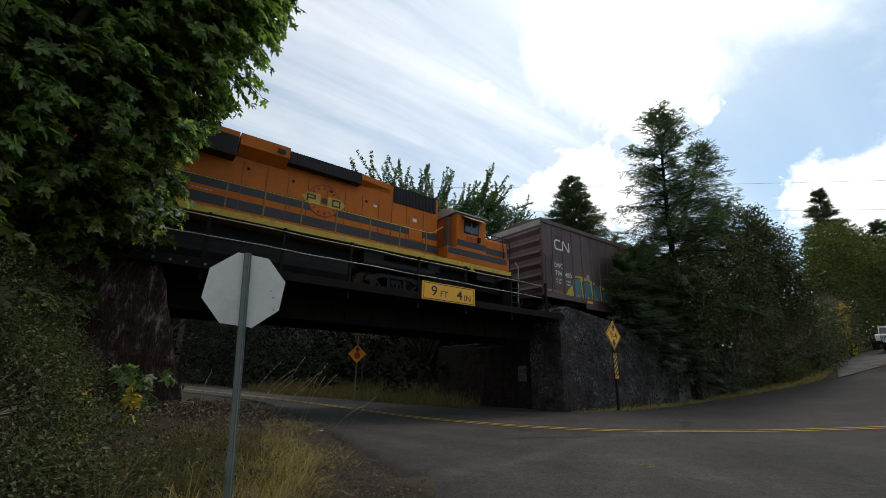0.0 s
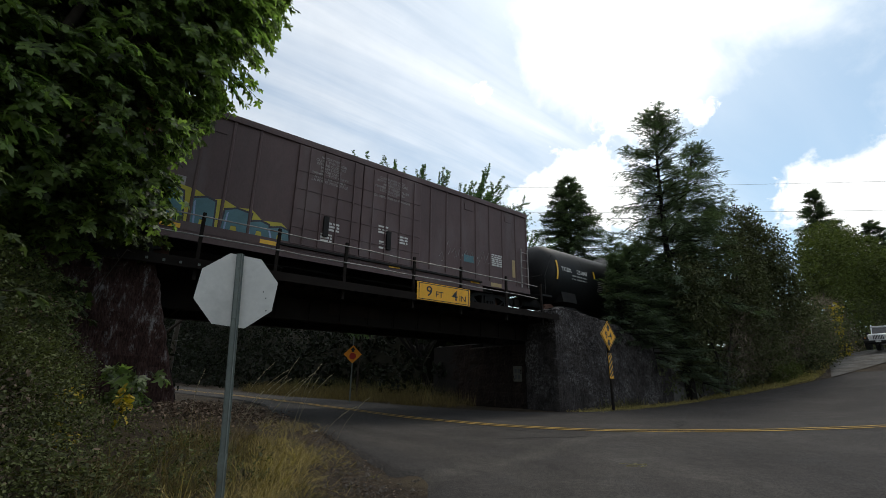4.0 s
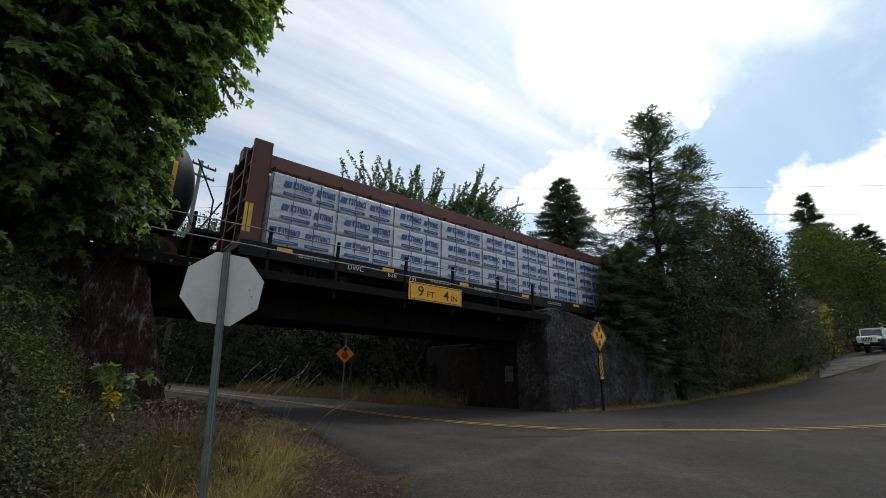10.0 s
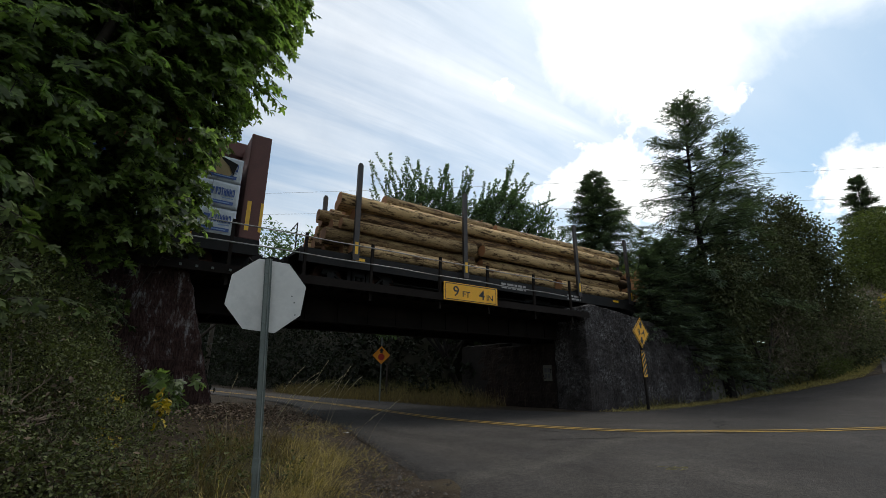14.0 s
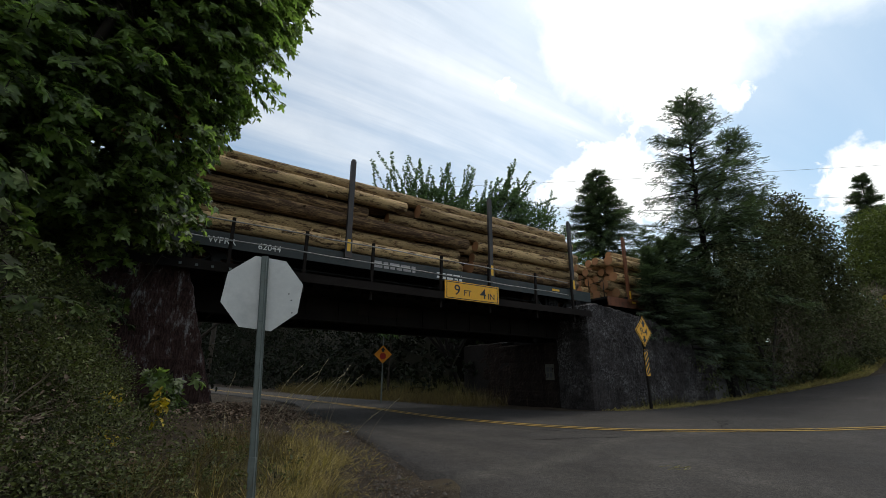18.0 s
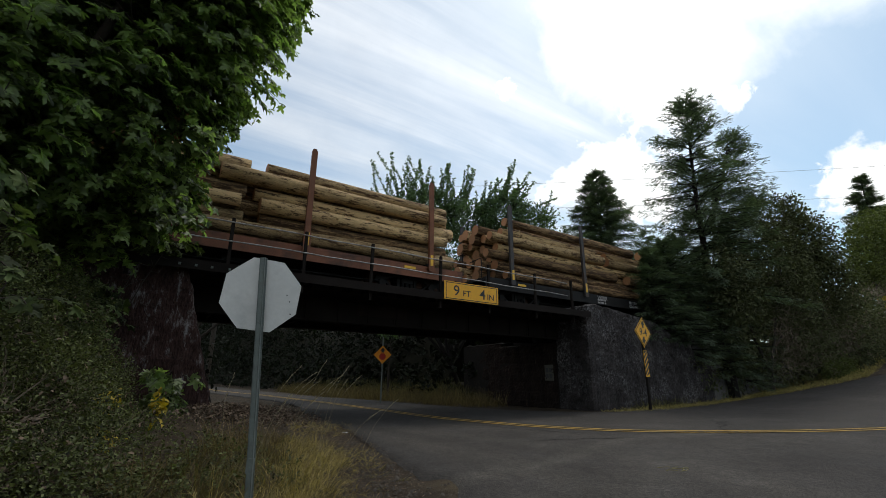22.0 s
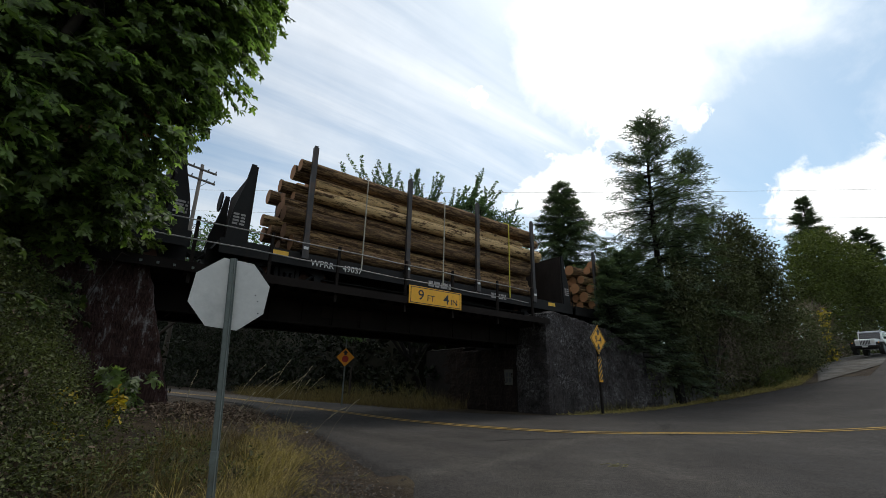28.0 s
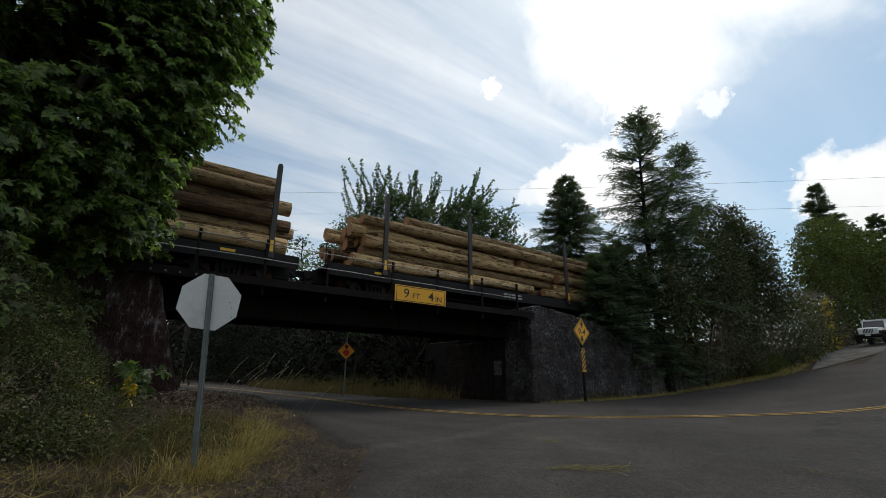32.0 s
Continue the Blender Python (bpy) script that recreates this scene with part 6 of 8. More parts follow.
            box(dark, x + 0.02, x + 0.86 * k, y0, y1, 0.07, 0.16)
            box(pale, x + 0.1, x + 0.75 * k, y0 - 0.003, y1, 0.1, 0.125)
            x += r.choice((0.96, 0.98, 1.02, 0.72))
        return dark, pale

    packs = []
    for v in range(4):
        packs.append(pack_mesh(v))
    meshes = []
    for v, bm in enumerate(packs):
        me = bpy.data.meshes.new("lumber_pack")
        bm.to_mesh(me)
        bm.free()
        me.polygons.foreach_set("use_smooth", [True] * len(me.polygons))
        me.materials.append(WRAP)
        meshes.append(me)
    prints = []
    for v in range(5):
        pm = []
        for bm, m in zip(print_mesh(20 + v), (PRINT, PRINT_L)):
            me = bpy.data.meshes.new("print")
            bm.to_mesh(me)
            bm.free()
            me.materials.append(m)
            pm.append(me)
        prints.append(pm)
    STRAP_K = mat("dark_strap", (0.1, 0.11, 0.13), 0.5, 0.2)
    strap_mesh = bpy.data.meshes.new("pack_strap")
    bm = B(0, 0.007, -0.004, 0.03, 0.0, 0.672)
    bm.to_mesh(strap_mesh)
    bm.free()
    strap_mesh.materials.append(STRAP_K)
    for ti, (z0, z1) in enumerate(tiers):
        for i in range(n):
            x = X(a + 0.6 + i * L)
            if ti == 2 and i == n - 1:
                x += 0.0
            o = new("lumber_pack", meshes[rs.randrange(4)])
            o.parent = c
            o.matrix_local = Matrix.Translation((x, -1.42 + rs.uniform(-0.015, 0.015), z0)) @ Matrix.Rotation(radians(rs.uniform(-0.25, 0.25)), 4, "Y")
            for q in (0.01, 0.3 + rs.uniform(0, 0.08), 0.66 + rs.uniform(0, 0.08)):
                st = new("pack_strap", strap_mesh)
                st.parent = o
                st.matrix_local = Matrix.Translation((L * q, -0.034, 0))
            for me in prints[rs.randrange(5)]:
                p = new("print", me)
                p.parent = o
            f = new("lumber_pack", meshes[0])
            f.parent = c
            f.matrix_local = Matrix.Translation((x + L * 0.992, 1.42, z0)) @ Matrix.Rotation(math.pi, 4, "Z")
    for z in (1.725, 2.435):
        bm = bmesh.new()
        for i in range(n * 2):
            x = X(a + 0.8 + i * L / 2)
            box(bm, x, x + 0.09, -1.36, 1.36, z, z + 0.035)
        part("spacer", bm, LUMBER, c)
    # a torn wrap on the last top pack
    bm = bmesh.new()
    vs = [bm.verts.new(p) for p in ((X(62.3), -1.455, 3.12), (X(62.42), -1.49, 2.86), (X(62.3), -1.46, 2.62), (X(63.35), -1.46, 2.6), (X(63.5), -1.47, 2.9), (X(63.05), -1.5, 3.08))]
    bm.faces.new(vs)
    part("torn_wrap", bm, CARD, c, "torn brown wrapping")
    bm = bmesh.new()
    vs = [bm.verts.new(p) for p in ((X(63.0), -1.5, 3.12), (X(63.5), -1.51, 2.95), (X(63.42), -1.5, 2.62), (X(63.3), -1.49, 2.86))]
    bm.faces.new(vs)
    part("torn_flap", bm, BLACK, c, "dark torn flap")
    for w in (46.0, 49.3, 52.5, 55.8, 59.2, 62.3):
        part("reflector", B(X(w), X(w) + 0.42, -1.508, -1.501, 0.88, 0.98), REFLEX, c, "yellow reflector")
    text("DWC", 0.22, MARK, c, side(X(48.1), -1.503, 0.72), "white reporting mark")
    text("626", 0.22, MARK, c, side(X(49.5), -1.503, 0.72))
    text("791", 0.22, MARK, c, side(X(50.3), -1.503, 0.72))
    for w in (46.6, 51.2, 53.2, 57.4, 60.6):
        stencil(c, X(w), 0.86, 2, 0.9, 0.04, -1.504, MARK_D, int(w))
    bm = bmesh.new()
    for w in (61.4,):
        for q in ((0, 0.3, 0.72, 0.73), (0, 0.3, 0.92, 0.93), (0, 0.01, 0.72, 0.93), (0.29, 0.3, 0.72, 0.93), (0.14, 0.15, 0.72, 0.93)):
            box(bm, X(w) + q[0], X(w) + q[1], -1.505, -1.501, q[2], q[3])
    part("stencil_box", bm, MARK, c, "small white stencil box")
    part("center_sill", B(X(a), X(b), -0.35, 0.35, 0.5, 0.85), BLACK, c)
    bm = bmesh.new()
    pipe(bm, [(X(48.5), -1.1, 0.55), (X(60.5), -1.1, 0.5)], 0.03)
    tube(bm, (X(53), -0.8, 0.5), (X(54.5), -0.8, 0.5), 0.18, seg=10)
    part("brake_gear", bm, BLACK, c)
    bogie(c, X(47.3))
    bogie(c, X(62.0))
    coupler(c, X(a), -1)
    coupler(c, X(b), 1)


build_centerbeam()

# ---- log cars ----
LOGS = {}


def log_mesh(length, r0, r1, v, skin=None):
    skin = skin or BARK
    key = (length, r0, r1, v, skin.name)
    if key in LOGS:
        return LOGS[key]
    rs = random.Random(v * 31 + int(length * 10))
    bm = bmesh.new()
    seg, n = 12, max(4, int(length / 1.2))
    rings = []
    for k in range(n + 1):
        t = k / n
        r = r0 + (r1 - r0) * t
        oy, oz = noise.noise((t * 2.2, v, 1.0)) * 0.045, noise.noise((t * 2.2, v, 7.0)) * 0.035
        rings.append([bm.verts.new((length * t, oy + r * (1 + 0.06 * noise.noise((t * 3, i * 0.7, v))) * math.cos(2 * math.pi * i / seg),
                                    oz + r * (1 + 0.06 * noise.noise((t * 3, i * 0.7, v + 5))) * math.sin(2 * math.pi * i / seg))) for i in range(seg)])
    for p, q in zip(rings, rings[1:]):
        for i in range(seg):
            bm.faces.new((p[i], q[i], q[(i + 1) % seg], p[(i + 1) % seg]))
    ends = [bm.faces.new(rings[0]), bm.faces.new(rings[-1][::-1])]
    # knots
    for k in range(3):
        t, a = rs.uniform(0.1, 0.9), rs.uniform(0, 6.28)
        r = r0 + (r1 - r0) * t
        p = Vector((length * t, r * 0.9 * math.cos(a), r * 0.9 * math.sin(a)))
        tube(bm, p, p + Vector((0.05, 0.09 * math.cos(a), 0.09 * math.sin(a))), 0.035, 0.02, 5)
    bmesh.ops.recalc_face_normals(bm, faces=bm.faces)
    me = bpy.data.meshes.new("log")
    for f in bm.faces:
        f.smooth = True
    for f in ends:
        f.material_index, f.smooth = 1, False
    bm.to_mesh(me)
    bm.free()
    me.materials.append(skin)
    me.materials.append(LOG_END)
    LOGS[key] = me
    return me


def log_car(w0, w1, stakes, log0, log1, label, sill=BLACK, stake=STAKE, rows=6, top=3.62, bulk=False, seed=1, mixed=True, straps=(), stake_top=3.92, marks=(), group="log cars", barky=0.3):
    W = (w0 + w1) / 2
    c = rail_car("log_car", W, label, "log car", group)
    X = lambda w: w - W
    rs = random.Random(seed)
    z_deck = 1.1
    bm = B(X(w0), X(w1), -0.35, 0.35, 0.55, 1.02)
    part("center_sill", bm, BLACK, c)
    part("side_sill", B(X(w0 + 0.1), X(w1 - 0.1), -1.46, -1.4, 0.68, 1.08), sill, c, "steel side sill")
    part("side_sill", B(X(w0 + 0.1), X(w1 - 0.1), 1.4, 1.46, 0.68, 1.08), sill, c)
    part("deck", B(X(w0 + 0.1), X(w1 - 0.1), -1.4, 1.4, 0.98, 1.07), BLACK, c)
    bunk = None
    for s in stakes:
        part("bunk", B(X(s) - 0.12, X(s) + 0.12, -1.5, 1.5, 1.071, 1.16), BLACK, c)
        for y in (-1, 1):
            y0, y1 = (-1.56, -1.46) if y < 0 else (1.46, 1.56)
            bm = B(X(s) - 0.075, X(s) + 0.075, y0, y1, 0.95, stake_top)
            box(bm, X(s) - 0.1, X(s) + 0.1, y0 - 0.02 if y < 0 else y1, y0 if y < 0 else y1 + 0.02, 0.9, 1.45)
            box(bm, X(s) - 0.05, X(s) + 0.05, y0 + 0.01, y1 - 0.01, stake_top, stake_top + 0.06)
            st = part("stake", bm, stake, c, "upright steel load stake")
            if y < 0 and not bulk:
                part("reflector", B(X(s) - 0.05, X(s) + 0.05, y0 - 0.027, y0 - 0.021, 1.08, 1.44), REFLEX, st, "yellow reflective strip")
            elif y < 0:
                part("reflector", B(X(s) - 0.07, X(s) + 0.07, y0 - 0.027, y0 - 0.022, 1.16, 1.24), MARK, st, "small white plate")
    # stacked logs, nearest column first
    zs = z_deck + 0.06
    r_row = (top - zs) / (rows * 1.82 + 0.2)
    cols = max(5, int(2.75 / (2.05 * r_row)))
    total = log1 - log0
    for row in range(rows):
        shift = 0.5 * (row % 2)
        k = cols - (row % 2)
        for j in range(k):
            y = -1.40 + r_row + (j + shift) * (2.8 - 2 * r_row) / (cols - 1)
            inner = 0 < j < k - 1 and row < rows - 1
            z = zs + r_row + row * r_row * 1.82
            if row == rows - 1 and mixed and rs.random() < 0.3 and j > 0:
                continue
            spans = []
            if mixed and rs.random() < 0.62:
                cut = log0 + total * rs.choice((0.36, 0.42, 0.5, 0.58, 0.64))
                spans = [(log0 + rs.uniform(-0.5, 0.5), cut + rs.uniform(-0.3, 0.1)), (cut + rs.uniform(0.15, 0.5), log1 + rs.uniform(-0.7, 0.5))]
            else:
                spans = [(log0 + rs.uniform(-0.5, 0.6), log1 + rs.uniform(-0.9, 0.5))]
            if inner and len(spans) == 1:
                pass
            for a, b in spans:
                if row == rows - 1 and mixed and (a < log0 + 1.0 or rs.random() < 0.35):
                    a += rs.uniform(0.5, 2.5)
                ln = round((b - a) * 2) / 2
                big, small = (1.08, 0.86) if rs.random() < 0.5 else (0.86, 1.08)
                me = log_mesh(ln, round(r_row * big, 3), round(r_row * small, 3), rs.randrange(3), BARK_D if rs.random() < barky * (1.3 - 0.6 * row / rows) else BARK)
                o = new("log", me)
                o.parent = c
                o.matrix_local = Matrix.Translation((X(a), y + rs.uniform(-0.03, 0.03) * (0 if j in (0, k - 1) else 1), z + rs.uniform(-0.025, 0.025))) @ Matrix.Rotation(rs.uniform(0, 6.28), 4, "X")
    for s, m in straps:
        bm = bmesh.new()
        pipe(bm, [(X(s), -1.5, 0.9), (X(s) + 0.03, -1.5, top - 0.1), (X(s) + 0.06, -1.2, top + 0.06), (X(s) + 0.06, 1.2, top + 0.06), (X(s), 1.5, 0.9)], 0.022, 4)
        part("strap", bm, m, c, "webbing strap over the logs")
    if bulk:
        for x, s in ((w0 + 0.45, 1), (w1 - 1.05, 1)):
            e = X(w0) + 0.1 if x < W else X(w1) - 0.1
            s = 1 if x < W else -1
            pts = [(e + s * 0.1, 1.03), (e + s * 0.12, 1.5), (e + s * 0.18, 1.9), (e + s * 0.38, 2.7), (e + s * 0.47, 3.3), (e + s * 0.6, 3.3), (e + s * 0.6, 2.0), (e + s * 0.6, 1.03)]
            for y0, y1 in ((-1.46, -1.4), (1.4, 1.46)):
                part("bulkhead_gusset", P(pts, y0, y1), BLACK, c, "black steel bulkhead gusset with stencilled notice")
            xb = e + s * 0.6
            bm = P([(-1.4, 1.1), (1.4, 1.1), (1.4, 2.6), (1.3, 3.2), (-1.3, 3.28), (-1.4, 3.28)], min(xb, xb + s * 0.06), max(xb, xb + s * 0.06))
            bm.transform(Matrix(((0, 1, 0, 0), (1, 0, 0, 0), (0, 0, 1, 0), (0, 0, 0, 1))))
            bmesh.ops.recalc_face_normals(bm, faces=bm.faces)
            part("bulkhead", bm, BULK, c, "weathered dark end bulkhead")
            stencil(c, e + (0.2 if s > 0 else -0.5), 1.75, 4, 0.3, 0.055, -1.4635, MARK_D, seed)
            part("reflector", B(X(x) + (0.95 if x < W else -0.75), X(x) + (1.4 if x < W else -0.3), -1.468, -1.4615, 0.88, 1.02), REFLEX, c, "yellow reflector")
        part("brake_wheel", tube(bmesh.new(), (X(w0) + 0.02, -0.9, 2.2), (X(w0) + 0.06, -0.9, 2.2), 0.28, seg=14), BLACK, c)
    else:
        for q in (0.1, 0.86):
            w = w0 + (w1 - w0) * q
            part("reflector", B(X(w), X(w) + 0.4, -1.468, -1.4615, 0.92, 1.0), REFLEX, c, "yellow reflector")
        for x in (w0, w1):
            bm = bmesh.new()
            pipe(bm, [(X(x), -1.35, 1.0), (X(x), -1.35, 1.75), (X(x), -0.7, 1.7)], 0.018, 5)
            part("end_rail", bm, BLACK, c)
    for s, size, w, z, m in marks:
        if s:
            text(s, size, m, c, side(X(w), -1.4635, z))
        else:
            stencil(c, X(w), z, 2, size, 0.075, -1.4635, m, seed + int(w))
    bm = bmesh.new()
    tube(bm, (X(W + 1.0), -0.75, 0.55), (X(W + 2.4), -0.75, 0.55), 0.17, seg=10)
    pipe(bm, [(X(w0 + 3), -1.0, 0.5), (X(w1 - 3), -1.0, 0.5)], 0.028)
    part("brake_gear", bm, BLACK, c)
    bogie(c, X(w0 + 2.0))
    bogie(c, X(w1 - 2.0))
    coupler(c, X(w0), -1)
    coupler(c, X(w1), 1)
    return c


RUSTY = mat("rusty_sill", (0.17, 0.062, 0.03), 0.75, 0.4, 2, 30, 0.2, dirt=(0.05, 0.025, 0.016), dirt_at=(0.45, 0.7), dirt_scale=1.6)
log_car(65.2, 81.2, (66.87, 70.85, 76.68, 80.23), 66.5, 80.6, "black log car stacked with peeled and barky logs", seed=11, rows=6, top=3.35, marks=((None, 1.2, 72.5, 0.9, MARK_D), (None, 0.8, 76.0, 0.85, MARK_D)))
log_car(82.3, 99.2, (84.08, 88.43, 93.73, 98.0), 82.8, 98.6, "dark green log car stacked with long brown logs", sill=GREEN_SILL, seed=12, rows=6, top=3.55, barky=0.45,
        marks=(("WPRR", 0.23, 84.9, 0.78, MARK), ("62044", 0.23, 86.05, 0.78, MARK), (None, 1.4, 89.3, 0.9, MARK_D), (None, 1.0, 91.5, 0.85, MARK)))
log_car(100.2, 116.8, (101.74, 105.65, 111.4, 115.4), 101.1, 116.2, "log car with rust-red stakes stacked with logs", seed=13, rows=6, top=3.4, barky=0.2, stake=STAKE_O, sill=RUSTY)
log_car(117.6, 133.8, (118.9, 122.95, 128.65, 132.8), 118.4, 133.3, "black log car stacked with long barky logs", seed=14, rows=7, top=3.6, barky=0.5,
        marks=(("WPRR", 0.24, 123.75, 0.88, MARK_D), (None, 0.55, 123.75, 0.84, MARK_D), ("BRITISH", 0.17, 125.95, 0.9, MARK), ("COLUMBIA", 0.17, 125.95, 0.74, MARK), (None, 0.7, 129.8, 0.85, MARK_D)))
log_car(134.15, 150.05, (137.4, 140.55, 144.02, 147.1), 136.4, 148.0, "black bulkhead flatcar with a tall strapped load of even logs", bulk=True, seed=15, rows=7, top=4.3, barky=0.55, stake_top=4.42, mixed=False,
        straps=((139.2, STRAP), (142.3, STRAP), (145.6, STRAP)), marks=(("WPRR", 0.26, 137.5, 0.76, MARK), ("49107", 0.26, 138.5, 0.76, MARK), (None, 1.2, 141.0, 0.9, MARK_D)), group="bulkhead log cars")
log_car(150.5, 165.42, (152.78, 156.26, 159.45, 162.65), 152.55, 163.4, "black bulkhead flatcar with strapped logs, one strap yellow", bulk=True, seed=16, rows=7, top=4.08, barky=0.6, stake_top=4.4, mixed=False,
        straps=((154.6, STRAP), (157.8, STRAP), (161.2, STRAP_Y)), marks=(("WPRR", 0.26, 153.0, 0.76, MARK), ("49037", 0.26, 154.0, 0.76, MARK), (None, 1.0, 157.2, 0.9, MARK_D), (None, 0.8, 160.2, 0.9, MARK_D)), group="bulkhead log cars")
log_car(165.5, 182.3, (167.25, 171.35, 177.4, 181.3), 166.9, 181.9, "black log car stacked with pale peeled logs", seed=17, rows=6, top=3.75, barky=0.4, marks=((None, 1.2, 173.8, 0.9, MARK_D), (None, 0.9, 169.5, 0.85, MARK_D)))
log_car(183.1, 200.6, (185.2, 189.12, 195.2, 199.2), 184.2, 200.2, "black log car stacked with brown logs", seed=18, rows=6, top=3.5, marks=((None, 1.1, 191.0, 0.9, MARK_D),))


# ---- plants ----
def limb(bm, p, d, length, r, depth, tips, rs, spread=0.6, lift=0.15):
    """A tapered limb in bent pieces, forking; the ends of its twigs are put into tips."""
    p, d = Vector(p), Vector(d).normalized()
    n = 3
    for k in range(n):
        q = p + d * (length / n)
        r2 = r * 0.82
        tube(bm, p, q, r, r2, 6 if r > 0.03 else 4, caps=False)
        p, r = q, r2
        d = (d + Vector((rs.uniform(-1, 1), rs.uniform(-1, 1), rs.uniform(-1, 1))) * 0.18 + Vector((0, 0, lift * 0.3))).normalized()
        if depth <= 1:
            tips.append(p.copy())
    if depth:
        for k in range(rs.choice((2, 3))):
            e = (d + Vector((rs.uniform(-1, 1), rs.uniform(-1, 1), rs.uniform(-0.6, 1) * 0.8)) * spread).normalized()
            limb(bm, p, e, length * rs.uniform(0.6, 0.8), r * 0.72, depth - 1, tips, rs, spread, lift)


def in_blobs(blobs, n, seed, hollow=0.0, power=0.42):
    """Points inside ellipsoids (u, n, z, ru, rn, rz) of the plan, thicker towards the skin, with gaps."""
    rng = np.random.default_rng(seed)
    vol = np.array([b[3] * b[4] * b[5] for b in blobs]) ** 0.8
    pick = rng.choice(len(blobs), n, p=vol / vol.sum())
    bl = np.array([b[:6] for b in blobs])[pick]
    d = rng.normal(size=(n, 3))
    d /= np.linalg.norm(d, axis=1, keepdims=True)
    r = rng.uniform(hollow, 1, n) ** power
    return bl[:, :3] + d * r[:, None] * bl[:, 3:6], d


def to_world(p):
    return np.stack([p[:, 0] * DX - p[:, 1] * DY, p[:, 0] * DY + p[:, 1] * DX, p[:, 2]], 1)


def clumps(blobs, n_clumps, per, radius, seed, hollow=0.2, droop=0.35, n_max=None):
    """Leaf places and directions: clumps of leaves round twigs inside the blobs."""
    rng = np.random.default_rng(seed)
    c, out = in_blobs(blobs, n_clumps, seed, hollow)
    rad = radius * rng.uniform(0.5, 1.5, n_clumps)
    p = np.repeat(c, per, 0) + rng.normal(size=(n_clumps * per, 3)) * np.repeat(rad, per)[:, None] * np.array([0.55, 0.55, 0.42])
    if n_max is not None:
        p[:, 1] = np.where(p[:, 1] > n_max, 2 * n_max - p[:, 1], p[:, 1])
    o = np.repeat(out, per, 0) * 0.8 + rng.normal(size=p.shape) * 0.7
    o[:, 2] -= droop
    up = rng.normal(size=p.shape) * 0.55
    up[:, 2] += 1.0
    return to_world(p), to_world(o), up


def sprays(blobs, n, per, length, leaf, seed, n_max=None, gap=-0.1, hollow=0.3, grain=0.55):
    """Drooping leafy sprays inside the blobs, in masses with gaps between: leaf places, ways, faces, sizes and the stems."""
    rng = np.random.default_rng(seed)
    c, out = in_blobs(blobs, n, seed, hollow)
    keep = np.array([noise.noise((q[0] * grain, q[1] * grain, q[2] * grain * 1.25 + seed)) > gap for q in c])
    c, out = c[keep], out[keep]
    P_, A_, U_, S_, stems = [], [], [], [], []
    for q, o in zip(c, out):
        d = Vector((o[0] + rng.uniform(-0.9, 0.9), o[1] + rng.uniform(-0.9, 0.9) - 0.2, o[2] * 0.4 + rng.uniform(-0.4, 0.4)))
        d.normalize()
        ln = length * rng.uniform(0.6, 1.3)
        p = Vector(q)
        across = d.cross(Vector((0, 0, 1))).normalized()
        line = [p.copy()]
        for k in range(per):
            d = (d + Vector((rng.uniform(-0.5, 0.5), rng.uniform(-0.5, 0.5), -0.8)) / per).normalized()
            p = p + d * ln / per
            if n_max is not None and p.y > n_max:
                p.y = 2 * n_max - p.y
            line.append(p.copy())
            for side_ in ((1, -1) if k % 2 else (-1, 1, 0)):
                a = d * (0.6 if side_ else 1.0) + across * side_ * rng.uniform(0.5, 1.1) + Vector((rng.uniform(-0.3, 0.3), rng.uniform(-0.3, 0.3), rng.uniform(-0.75, 0.05)))
                P_.append((p + a.normalized() * leaf * 0.25)[:])
                A_.append(a[:])
                U_.append((o[0] * 0.6 + rng.normal(0, 0.55), o[1] * 0.6 - 0.3 + rng.normal(0, 0.55), 0.7 + rng.normal(0, 0.5)))
                S_.append(leaf * rng.uniform(0.55, 1.25) * (1.1 - 0.35 * k / per))
        stems.append([tp(v.x, v.y, v.z) for v in line[::2]])
    return to_world(np.array(P_)), to_world(np.array(A_)), to_world(np.array(U_)), np.array(S_), stems


